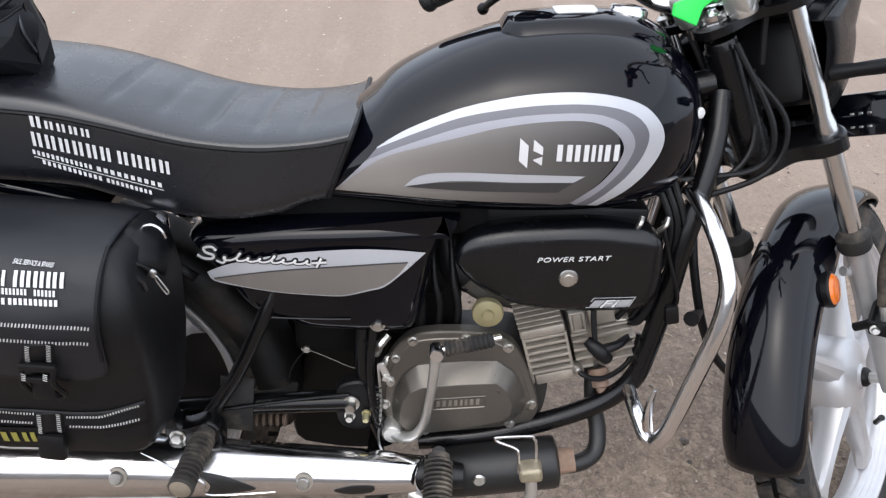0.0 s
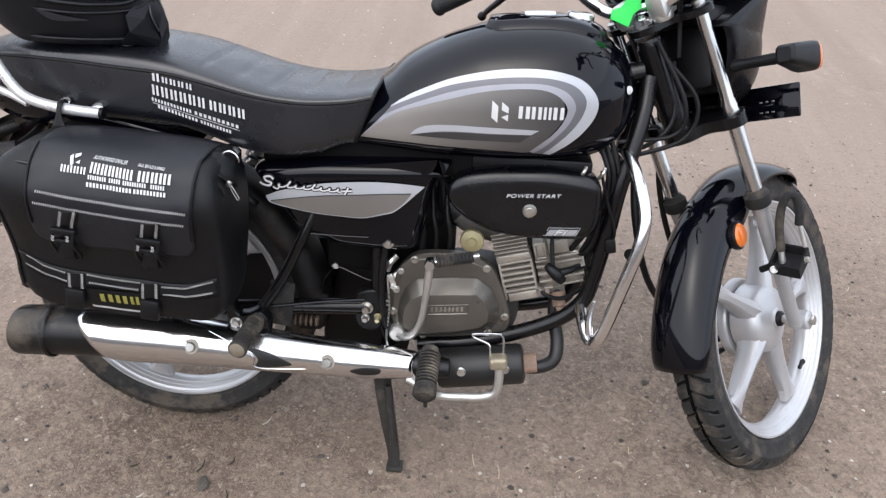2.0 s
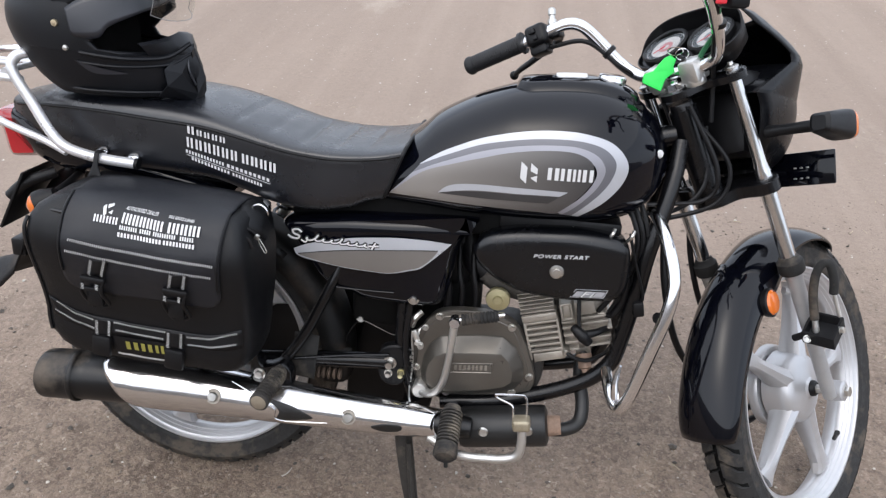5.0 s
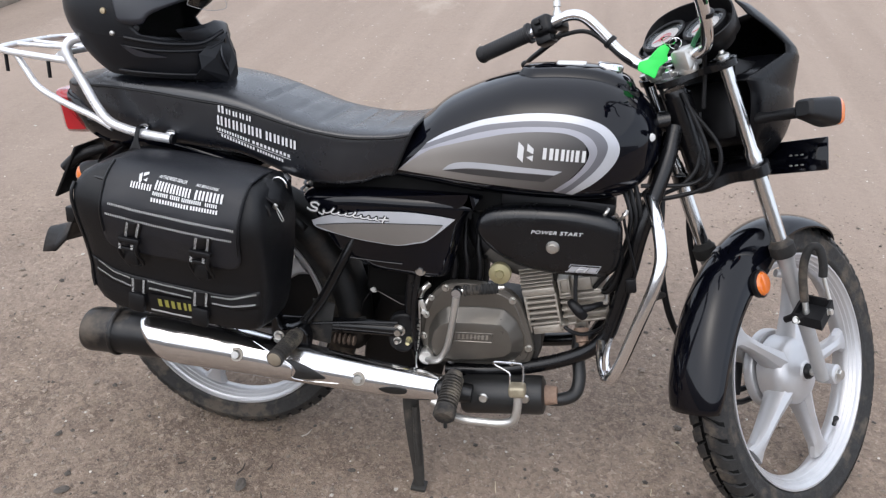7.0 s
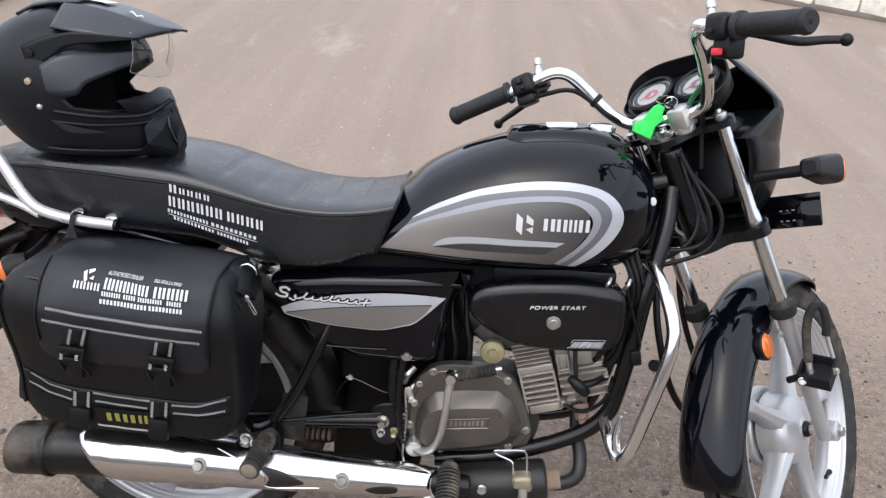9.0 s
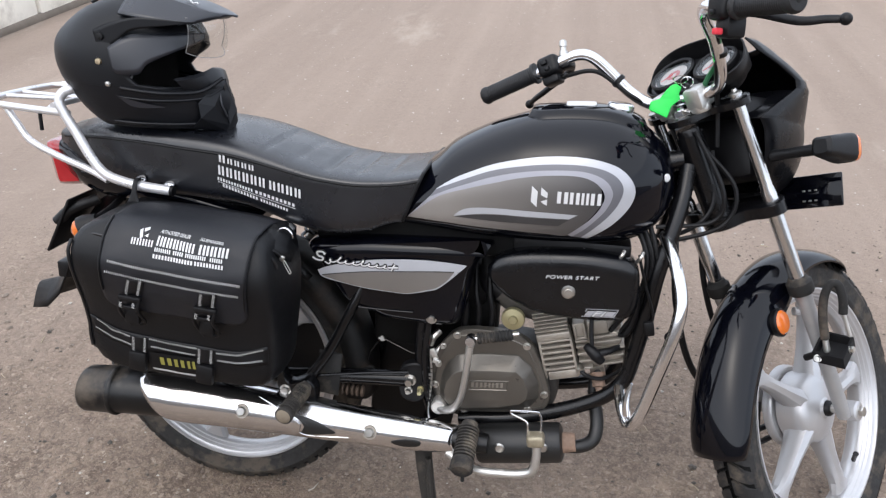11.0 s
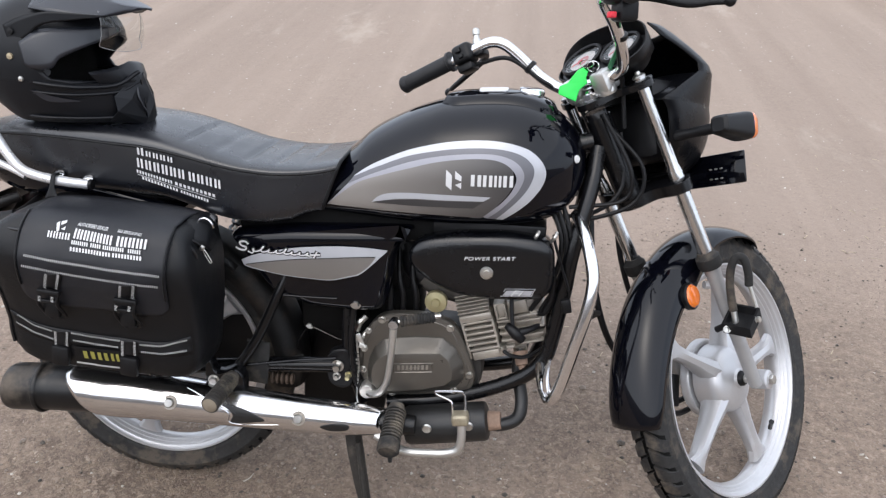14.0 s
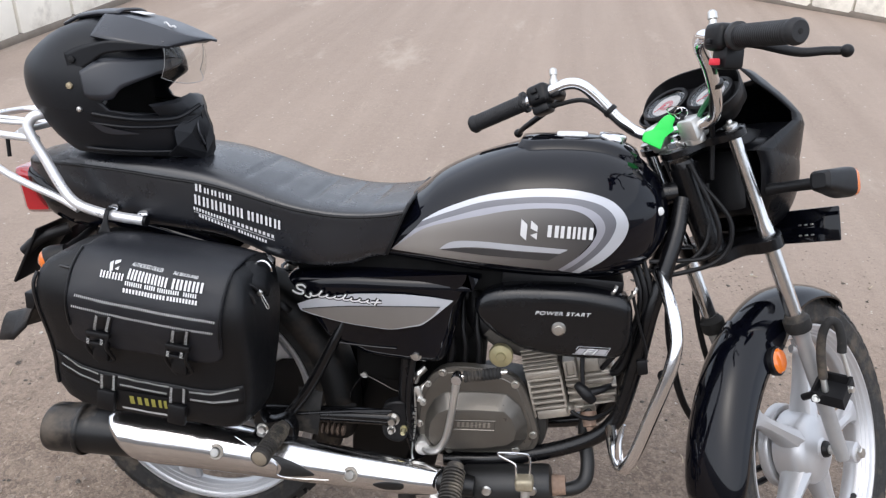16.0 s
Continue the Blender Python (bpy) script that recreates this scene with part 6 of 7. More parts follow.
part("brake_rod", tube([(-0.5, -0.118, 0.345), (-0.456, -0.116, 0.3525), (-0.38, -0.114, 0.366), (-0.306, -0.112, 0.376)], 0.0032, 8), FRAME, bike, "black brake rod")
part("lower_frame_plate", shell([(-0.425, 0.15), (-0.425, 0.24), (-0.4, 0.34), (-0.385, 0.44), (-0.35, 0.49), (-0.27, 0.5), (-0.24, 0.45), (-0.23, 0.3), (-0.24, 0.15), (-0.3, 0.125), (-0.38, 0.13)], [(0.066, 0.0), (0.056, 0.0), (0.052, 0.004)], 48), mat("mud_splashed_black", (0.003, 0.003, 0.0036), 0.35, var=0.3, scale=40, bump=0.1, spec=0.25, dirt=(0.16, 0.14, 0.11), dirt_at=0.73), bike, "black frame plate behind the engine, splashed with dry mud")
part("rubber_flap", box((-0.478, -0.11, 0.35), (0.05, 0.004, 0.1), 0.0015, Matrix.Rotation(radians(6), 3, "Y")), RUBBER, bike, "torn black rubber flap")
part("chain_tensioner", box((-0.43, -0.05, 0.325), (0.07, 0.03, 0.03), 0.006), RUBBER, bike, "dusty bracket")
bm = bmesh.new()
for i in range(5):
    lathe([(0.01, 0), (0.013, 0.003), (0.01, 0.006)], (-0.46 + 0.011 * i, -0.08, 0.298), (1, 0, 0), 12, bm)
part("rubber_bellows", bm, mat("brown_dusty_rubber", (0.13, 0.09, 0.065), 0.8, var=0.3, scale=80), bike, "brown dusty bellows")


PEGRUBBER = mat("footrest_rubber", (0.03, 0.027, 0.024), 0.75, var=0.35, scale=90, bump=0.2, dirt=(0.2, 0.17, 0.13), dirt_at=0.54)


def footrest(name, base, tip, r, label):
    """A ribbed rubber footrest on its bracket."""
    b, t = V(base), V(tip)
    w = (t - b).normalized()
    L = (t - b).length
    ribs = [(k * r, L * (0.12 + 0.076 * i) + h) for i in range(10) for k, h in ((0.7, 0), (1.05, 0.0012), (1.05, 0.0042), (0.7, 0.0052))]
    bm = lathe([(0, 0), (r * 0.8, 0.0), (r * 0.85, L * 0.1)] + ribs + [(r * 0.9, L * 0.88), (r * 1.06, L * 0.9), (r * 1.08, L * 0.98), (r * 0.85, L), (0, L)], b, w, 24)
    root = part(name, bm, PEGRUBBER, bike, label)
    return root, w


peg, w = footrest("rear_footrest", (-0.508, -0.172, 0.346), (-0.515, -0.28, 0.34), 0.0168, "dusty ribbed rubber pillion footrest")
part("footrest_end", lathe([(0, 0.004), (0.0115, 0.003), (0.0148, 0.0), (0, 0)], V((-0.515, -0.28, 0.34)), w, 20), mat("worn_rubber_end", (0.2, 0.165, 0.12), 0.8, var=0.2, scale=100), peg, "worn pale end")
part("footrest_bracket", shell([(-0.535, 0.29), (-0.572, 0.325), (-0.57, 0.372), (-0.56, 0.372), (-0.548, 0.345), (-0.51, 0.356), (-0.49, 0.335), (-0.497, 0.29)], [(-0.135, 0), (-0.158, 0), (-0.162, 0.003)], 48), FRAME, peg, "black bracket")
part("footrest_bolt", bolt((-0.5546, -0.162, 0.328), (0, -1, 0), 0.009, 0.009, 0.012), BOLT, peg, "plated bolt")
part("footrest_bolt", bolt((-0.512, -0.166, 0.35), (0, -1, 0.3), 0.006, 0.008), BOLT, peg)
peg, w = footrest("rider_footrest", (-0.168, -0.155, 0.3), (-0.169, -0.24, 0.262), 0.0205, "dusty ribbed rubber rider footrest")
part("footrest_tip", lathe([(0.012, -0.002), (0.0225, 0.0), (0.023, 0.016), (0.018, 0.021), (0, 0.021)], V((-0.169, -0.236, 0.2635)), w, 24), RUBBER, peg)
part("footrest_bar", tube([(-0.165, 0.2, 0.2), (-0.165, 0.1, 0.235), (-0.167, -0.1, 0.235), (-0.168, -0.15, 0.3)], 0.011, 12), FRAME, peg, "black footrest bar")
part("footrest_feeler", tube([(-0.168, -0.236, 0.245), (-0.167, -0.237, 0.222)], 0.004, 8, smooth=False), RUBBER, peg)
pedal = part("brake_pedal", tube([(-0.21, -0.166, 0.233), (-0.15, -0.191, 0.22), (-0.09, -0.196, 0.223), (-0.055, -0.196, 0.228), (-0.035, -0.196, 0.24), (-0.03, -0.194, 0.268), (-0.032, -0.191, 0.298)], [0.0085, 0.0085, 0.0085, 0.009, 0.0095, 0.009, 0.0085], 14), STEEL, bike, "bare steel brake pedal arm")
part("pedal_pad", box((-0.034, -0.191, 0.308), (0.034, 0.03, 0.024), 0.006, Matrix.Rotation(radians(-8), 3, "Y"), seg=3), mat("worn_plated_pad", (0.42, 0.37, 0.27), 0.45, metal=0.7, var=0.2, scale=150, bump=0.6, bscale=420), pedal, "worn knurled pedal pad")
part("pedal_wire", tube([(-0.05, -0.186, 0.298), (-0.052, -0.181, 0.33), (-0.058, -0.178, 0.338), (-0.082, -0.176, 0.347), (-0.087, -0.176, 0.352), (-0.083, -0.176, 0.355), (-0.04, -0.176, 0.359), (-0.031, -0.176, 0.356), (-0.027, -0.178, 0.343), (-0.024, -0.186, 0.298)], 0.0022, 8, 6), CHROME, pedal, "bent steel wire guard")
DUSTY = mat("dusty_stand", (0.03, 0.028, 0.025), 0.6, var=0.4, scale=50, bump=0.2, dirt=(0.17, 0.14, 0.11), dirt_at=0.48)
stand = part("main_stand", tube([(-0.27, -0.13, 0.24), (-0.262, -0.131, 0.17), (-0.25, -0.132, 0.09), (-0.24, -0.133, 0.03), (-0.236, -0.134, -0.012)], [0.018, 0.0185, 0.0165, 0.0135, 0.012], 10, 5, flat=0.6), DUSTY, bike, "dusty black stand leg")
part("stand_foot", box((-0.236, -0.134, -0.016), (0.034, 0.03, 0.008), 0.002, Matrix.Rotation(radians(LEAN * -1), 3, "X")), DUSTY, stand)
part("stand_rib", tube([(-0.252, -0.147, 0.2), (-0.245, -0.148, 0.12), (-0.238, -0.146, 0.05)], 0.006, 8), DUSTY, stand, "dust-caked edge")
part("stand_cross_tube", tube([(-0.27, -0.14, 0.235), (-0.27, 0.14, 0.235)], 0.014, 12, smooth=False), FRAME, stand)
part("side_stand", tube([(-0.2, 0.12, 0.23), (-0.16, 0.2, 0.12), (-0.13, 0.27, 0.056)], 0.012, 10), FRAME, bike, "black side stand")
part("side_stand_foot", box((-0.13, 0.275, 0.051), (0.05, 0.04, 0.008), 0.002, Matrix.Rotation(radians(LEAN * -1), 3, "X")), FRAME, bike)

# crash guard
bm = tube([(0.165, -0.06, 0.705), (0.172, -0.085, 0.7), (0.182, -0.118, 0.682), (0.191, -0.145, 0.659), (0.198, -0.166, 0.632), (0.2, -0.178, 0.605), (0.194, -0.187, 0.56), (0.177, -0.191, 0.487), (0.158, -0.191, 0.405), (0.148, -0.188, 0.374), (0.141, -0.18, 0.36), (0.131, -0.165, 0.362), (0.122, -0.13, 0.38), (0.118, -0.08, 0.392)], 0.0118, 16, 8)
part("crash_guard", bm, CHROME, bike, "chrome crash guard loop")
part("crash_guard", tube([(0.172, 0.06, 0.72), (0.185, 0.12, 0.722), (0.194, 0.19, 0.66), (0.192, 0.2, 0.56), (0.16, 0.2, 0.415), (0.141, 0.195, 0.366), (0.125, 0.14, 0.39), (0.12, 0.08, 0.395)], 0.0118, 12, 8), CHROME, bike)
part("guard_tape", tube([(0.133, -0.172, 0.376), (0.129, -0.17, 0.4), (0.13, -0.168, 0.42), (0.134, -0.168, 0.442)], [0.009, 0.0075, 0.006, 0.003], 8), CHROME, bike, "crumpled foil wrap")
part("side_cable", tube([(0.124, -0.1, 0.675), (0.1275, -0.104, 0.66), (0.1415, -0.102, 0.618), (0.1575, -0.103, 0.5745), (0.1635, -0.102, 0.552), (0.16, -0.1, 0.535)], 0.0028, 8), BLACK, bike, "thin black wire beside the air filter")
part("cable_clip", box((0.159, -0.1, 0.529), (0.02, 0.016, 0.03), 0.004, Matrix.Rotation(radians(-12), 3, "Y")), BLACK, bike, "black wire connector")
for i in range(3):
    part("cable", tube([(0.14 - 0.012 * i, -0.06, 0.72), (0.16 - 0.01 * i, -0.085, 0.66), (0.155 - 0.012 * i, -0.085, 0.58), (0.13 - 0.02 * i, -0.07, 0.5)], 0.005, 8), BLACK, bike, "black control cable")
# panel colour taken down to near black to carry the shade under the seat
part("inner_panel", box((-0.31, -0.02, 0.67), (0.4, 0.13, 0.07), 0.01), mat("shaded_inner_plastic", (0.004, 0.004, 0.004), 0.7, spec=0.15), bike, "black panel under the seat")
part("inner_tray", box((-0.02, -0.03, 0.668), (0.26, 0.1, 0.03), 0.006), BLACK, bike)
# clean plastic; the recess's shade is painted in as near black
part("battery_box", box((-0.335, 0.0, 0.51), (0.12, 0.12, 0.2), 0.012), mat("recess_shade_plastic", (0.003, 0.003, 0.003), 0.5, var=0.3, scale=30, bump=0.1, spec=0.12), bike, "black battery box")
part("chain_case", shell([(-0.2, 0.28), (-0.22, 0.38), (-0.3, 0.42), (-0.5, 0.425), (-0.7, 0.43), (-0.8, 0.4), (-0.83, 0.31), (-0.8, 0.225), (-0.7, 0.19), (-0.5, 0.195), (-0.28, 0.21)], [(0.07, 0.006), (0.08, 0.0), (0.105, 0.0), (0.115, 0.008)], 48), BLACK, bike, "black chain case")
part("air_duct", box((-0.22, 0.02, 0.56), (0.12, 0.1, 0.12), 0.02), BLACK, bike)
for x in (0.085, 0.12):
    part("hose_clip", tube([(x, -0.1, 0.66), (x + 0.006, -0.108, 0.672), (x + 0.01, -0.1, 0.68)], 0.0035, 8), BOLT, bike)

# inner rear mudguard over the wheel
arch = []
for a in np.linspace(radians(50), radians(150), 30):
    rad = V((math.cos(a), 0, math.sin(a)))
    arch.append([RW + rad * (0.335 - 0.02 * v * v) + V((0, 0.066 * v, 0)) for v in np.linspace(-1, 1, 9)])
part("rear_mudguard", loft(bmesh.new(), arch, False, False), BLACK, bike, "black inner rear mudguard", solid=0.003)

# tail
tail_rows = []
for x, w, zc, h, lean in ((-1.05, 0.076, 0.744, 0.046, 0.567), (-1.046, 0.088, 0.744, 0.053, 0.567), (-1.02, 0.1, 0.742, 0.057, 0.5), (-0.97, 0.114, 0.734, 0.053, 0.25), (-0.91, 0.12, 0.723, 0.04, 0.0), (-0.85, 0.122, 0.714, 0.03, 0.0), (-0.74, 0.124, 0.7, 0.016, 0.0), (-0.66, 0.122, 0.685, 0.012, 0.0), (-0.62, 0.11, 0.672, 0.008, 0.0)):
    r = []
    for t in np.linspace(0, 2 * math.pi, 28, endpoint=False):
        z = h * math.copysign(abs(math.sin(t)) ** 0.6, math.sin(t))
        r.append(V((x - lean * z, w * math.copysign(abs(math.cos(t)) ** 0.6, math.cos(t)), zc + z)))
    tail_rows.append(r)
tail = part("tail_cowl", loft(bmesh.new(), tail_rows), GLOSS, bike, "glossy black tail cowl", sharp=60)
LENS = resample([(-1.102, 0.779), (-1.1, 0.786), (-1.09, 0.789), (-1.03, 0.785), (-1.01, 0.74), (-1.02, 0.7), (-1.07, 0.694), (-1.082, 0.697), (-1.088, 0.708), (-1.094, 0.745)], 40, False)
lens_rows = []
for y in np.linspace(-1, 1, 17):
    grow = 0.012 * abs(y) ** 8
    lens_rows.append([V((x - 0.016 * (1 - y * y) * (x < -1.05), 0.079 * y, z)) for x, z in inset(LENS, grow)])
part("tail_light", loft(bmesh.new(), lens_rows), RED, tail, "red tail lamp")
part("rear_fender", loft(bmesh.new(), [[V((x, w * v, z - 0.062 * (1 - math.cos(v * 1.4)))) for v in np.linspace(-1, 1, 11)] for x, z, w in ((-0.95, 0.69, 0.075), (-1.03, 0.655, 0.078), (-1.07, 0.6, 0.078), (-1.095, 0.54, 0.075), (-1.123, 0.49, 0.07), (-1.165, 0.45, 0.06), (-1.215, 0.434, 0.04))], False, False), BLACK, bike, "black rear mudguard tail", solid=0.004)
rp = part("rear_plate", box((-1.075, 0, 0.615), (0.006, 0.21, 0.135), 0.002, Matrix.Rotation(radians(28), 3, "Y")), BLACK, bike, "black rear plate seen from its edge")
part("plate_holder", tube([(-1.0, -0.06, 0.67), (-1.05, -0.085, 0.65), (-1.085, -0.09, 0.62)], 0.012, 10), BLACK, rp)
part("rear_reflector_block", box((-1.1, -0.046, 0.5), (0.03, 0.05, 0.038), 0.004), BLACK, bike, "black block on the mudguard tail")
ri = part("rear_indicator", tube([(-0.94, -0.08, 0.672), (-0.93, -0.13, 0.67), (-0.925, -0.185, 0.668)], 0.011, 12, smooth=False), BLACK, bike, "black rear indicator with an amber lens")
part("rear_indicator_lens", lathe([(0, 0.021), (0.012, 0.019), (0.021, 0.011), (0.0255, 0.0), (0, 0)], (-0.948, -0.2, 0.652), (-0.94, -0.2, -0.3), 24), AMBER, ri, "amber lens")
part("rear_indicator_body", lathe([(0.0255, 0.0), (0.025, 0.012), (0.016, 0.036), (0, 0.04)], (-0.948, -0.2, 0.652), (0.9, 0.25, 0.5), 24), BLACK, ri)

# grab rail and rack
HOOP = [(-0.768, -0.172, 0.738), (-0.82, -0.172, 0.741), (-0.87, -0.17, 0.747), (-0.91, -0.168, 0.76), (-0.938, -0.165, 0.79), (-0.965, -0.162, 0.835), (-0.988, -0.16, 0.872), (-0.996, -0.158, 0.892), (-0.99, -0.152, 0.908), (-0.975, -0.14, 0.915), (-0.965, -0.1, 0.916), (-0.965, 0, 0.916)]
rail = part("grab_rail", tube(HOOP + [(x, -y, z) for x, y, z in HOOP[-2::-1]], 0.0095, 16, 6), RACK, bike, "silver tubular grab rail")
part("rail_sleeve", tube([(-0.7645, -0.172, 0.738), (-0.7705, -0.172, 0.7385)], 0.0103, 14, smooth=False), BLACK, rail)
for x, z in ((-0.848, 0.7465), (-0.7885, 0.7405)):
    part("rail_bolt", lathe([(0, 0.006), (0.006, 0.0052), (0.0105, 0.002), (0.011, -0.004), (0, -0.004)], (x, -0.146, z), (0, -0.6, 0.8), 20), CHROME, rail, "chrome domed mounting nut")
    part("rail_stay", tube([(x, -0.11, z - 0.006), (x, -0.146, z - 0.002), (x, -0.172, z - 0.006)], 0.006, 10, smooth=False), BLACK, rail)
for s in (-1, 1):
    part("rack_brace", tube([(-0.905, s * 0.165, 0.745), (-0.95, s * 0.158, 0.762), (-1.02, s * 0.15, 0.782), (-1.08, s * 0.142, 0.805), (-1.11, s * 0.135, 0.835), (-1.135, s * 0.13, 0.868)], 0.007, 12, 6), RACK, rail, "silver brace")
part("rack_frame", tube([(-0.985, -0.15, 0.868), (-1.06, -0.145, 0.87), (-1.15, -0.135, 0.873), (-1.185, -0.11, 0.874), (-1.195, -0.05, 0.875), (-1.195, 0.05, 0.875), (-1.185, 0.11, 0.874), (-1.15, 0.135, 0.873), (-1.06, 0.145, 0.87), (-0.985, 0.15, 0.868)], 0.0072, 12, 8), RACK, rail, "silver rack frame")
for s in (-1, 1):
    part("rack_bar", tube([(-0.985, s * 0.06, 0.882), (-1.1, s * 0.058, 0.884), (-1.15, s * 0.05, 0.884), (-1.165, s * 0.02, 0.884), (-1.165, 0, 0.884)], 0.0048, 10, 6), RACK, rail)
    part("rack_bar", tube([(-1.03, s * 0.145, 0.874), (-1.035, s * 0.1, 0.884), (-1.09, s * 0.095, 0.884), (-1.16, s * 0.09, 0.882)], 0.0048, 10, 6), RACK, rail)
part("rack_plate", box((-1.085, 0, 0.875), (0.05, 0.09, 0.004), 0.001), STEEL, rail)
part("rack_cross", tube([(-1.02, -0.147, 0.88), (-1.02, 0.147, 0.88)], 0.006, 10, smooth=False), RACK, rail)
for x, y in ((-1.05, -0.146), (-1.165, -0.125)):
    part("rack_hook", tube([(x, y, 0.866), (x, y, 0.83)], 0.0038, 10, smooth=False), BLACK, rail, "black rubber hook")

# ---- saddlebag hung on the right side ----
bag = thing("saddlebag", "black leatherette saddlebag with white stitching, hung beside the seat", "bag", at=BIKE)
BX0, BX1, TILT = -0.895, -0.53, 0.08
FACE = smooth_table([0.385, 0.41, 0.44, 0.48, 0.54, 0.6, 0.64, 0.675, 0.694, 0.706, 0.714], [-0.262, -0.273, -0.28, -0.281, -0.298, -0.317, -0.32, -0.307, -0.293, -0.277, -0.26])


def bag_y(x, z):
    """The bag's outer face, bulging a little in its middle and dented; z along the bag's own tilted height."""
    s = (x - BX0) / (BX1 - BX0)
    dent = 0.003 * noise.noise(V((x * 13, z * 16, 3))) + 0.0012 * noise.noise(V((x * 40, z * 45, 7)))
    return FACE(min(max(z, 0.39), 0.713)) - 0.014 * (math.sin(math.pi * min(max(s, 0), 1)) ** 0.6) + 0.008 + 0.07 * (x + 0.7) + dent


def bag_section(z, x0, x1, back):
    """A rounded plan of the bag at height z."""
    pts = []
    for s in np.linspace(0, 1, 25):
        x = x0 + 0.016 + (x1 - x0 - 0.03) * s
        pts.append((x, bag_y(x, z)))
    y0, y1 = pts[0][1], pts[-1][1]
    right = [(x1 - 0.006, y1 + 0.004), (x1, y1 + 0.014), (x1 + 0.002, y1 * 0.7 + back * 0.3), (x1 + 0.008, y1 * 0.4 + back * 0.6), (x1 + 0.006, back)]
    left = [(x0, back), (x0 - 0.003, y0 * 0.5 + back * 0.5), (x0, y0 + 0.018), (x0 + 0.006, y0 + 0.005)]
    return [V((x + 0.0025 * noise.noise(V((x * 20, y * 20, z * 20))), y, z - TILT * (x + 0.7))) for x, y in left + pts + right]


BODY = ((0.394, 0.045, 0.045, -0.2), (0.396, 0.02, 0.03, -0.17), (0.406, 0.004, 0.021, -0.155), (0.43, -0.007, 0.012, -0.15), (0.455, -0.0085, 0.008, -0.15), (0.48, -0.0065, 0.005, -0.15), (0.51, -0.0045, 0.002, -0.15), (0.54, -0.003, 0.0, -0.15), (0.57, -0.003, -0.002, -0.15), (0.6, -0.0035, -0.004, -0.15), (0.625, -0.004, -0.004, -0.15), (0.645, -0.003, -0.002, -0.15), (0.662, 0.002, 0.001, -0.15), (0.68, 0.014, 0.005, -0.15), (0.692, 0.03, 0.01, -0.15), (0.701, 0.05, 0.02, -0.15), (0.706, 0.07, 0.034, -0.155))
part("bag_body", loft(bmesh.new(), [bag_section(z, BX0 + e, BX1 - e1, back) for z, e, e1, back in BODY]), BAGLEATHER, bag, "soft black bag body", sharp=60)


def flap():
    """The flap runs over the top and down the front with rounded lower corners."""
    rows = []
    for y, z in ((-0.15, 0.706), (-0.19, 0.716), (-0.222, 0.7195), (-0.246, 0.7185), (-0.262, 0.7165)):
        rows.append([V((x, y + 0.07 * (x + 0.7), z - TILT * (x + 0.7) - 0.006 * abs((x + 0.69) / 0.13) ** 4)) for x in np.linspace(-0.822, -0.556, 45)])
    for z in np.linspace(0.711, 0.54, 30):
        d = max(0.0, (0.566 - z) / 0.026)
        cut = 0.026 * (1 - math.sqrt(max(0.0, 1 - min(d, 1) ** 2)))
        grow = 0.015 * (0.711 - z) / 0.17
        xs = np.linspace(-0.824 - grow + cut, -0.556 - grow * 0.9 - cut, 45)
        rows.append([V((x, bag_y(x, z) - 0.006 - 0.0015 * math.sin(x * 40 + z * 25), z - TILT * (x + 0.7))) for x in xs])
    return loft(bmesh.new(), rows, False, False)


fl = part("flap", flap(), FLAP, bag, "dark grey leatherette flap", solid=0.003)


def front_y(x, z):
    return bag_y(x, z + TILT * (x + 0.7))


def flap_y(x, z):
    return front_y(x, z) - 0.0065


# turned edge of the flap
edge = []
for k in range(40):
    z = 0.71 - 0.142 * min(1.0, k / 39)
    edge.append((-0.558 - 0.0135 * (0.711 - z) / 0.17, z))
for side in (0, 1):
    pts = [(x if side else -0.8215 - (x + 0.558) * -1.0, z) for x, z in edge[::4]]
    part("flap_edge", tube([V((x, bag_y(x, z) - 0.0085, z - TILT * (x + 0.7))) for x, z in pts], 0.002, 6, 3), BAGLEATHER, fl, "folded flap edge")


def stitch(x0, z0, x1, z1, fn, parent, n=60, up=0.0015, h=0.0036):
    """A row of slanted white stitches."""
    bm = bmesh.new()
    for i in range(n):
        s = (i + 0.5) / n
        x, z = x0 + (x1 - x0) * s, z0 + (z1 - z0) * s
        d = math.hypot(x1 - x0, z1 - z0) / n
        tx, tz = (x1 - x0) / math.hypot(x1 - x0, z1 - z0), (z1 - z0) / math.hypot(x1 - x0, z1 - z0)
        nx, nz = -tz, tx
        q = []
        for a, b in ((-0.3, -1), (0.14, -1), (0.34, 1), (-0.1, 1)):
            px, pz = x + tx * d * a + nx * h * b, z + tz * d * a + nz * h * b
            q.append(bm.verts.new((px, fn(px, pz) - up, pz)))
        bm.faces.new(q)
    return tagged(part("stitching", bm, THREAD, parent, "white stitching", flat=True), kind="stuff")


stitch(-0.8125, 0.6503, -0.571, 0.6197, flap_y, fl, 68, 0.0018, 0.0024)
stitch(-0.8203, 0.6297, -0.5762, 0.598, flap_y, fl, 68, 0.0018, 0.0024)
stitch_rows = (((-0.8747, 0.5107), (-0.8455, 0.4904), (-0.8098, 0.4804)), ((-0.8815, 0.4926), (-0.8479, 0.4745), (-0.8095, 0.4632)), ((-0.7731, 0.479), (-0.6792, 0.4679)), ((-0.7707, 0.4639), (-0.6838, 0.4536)), ((-0.6431, 0.4614), (-0.6012, 0.4592), (-0.5525, 0.4732)), ((-0.6419, 0.4463), (-0.6018, 0.443), (-0.5552, 0.4505)))
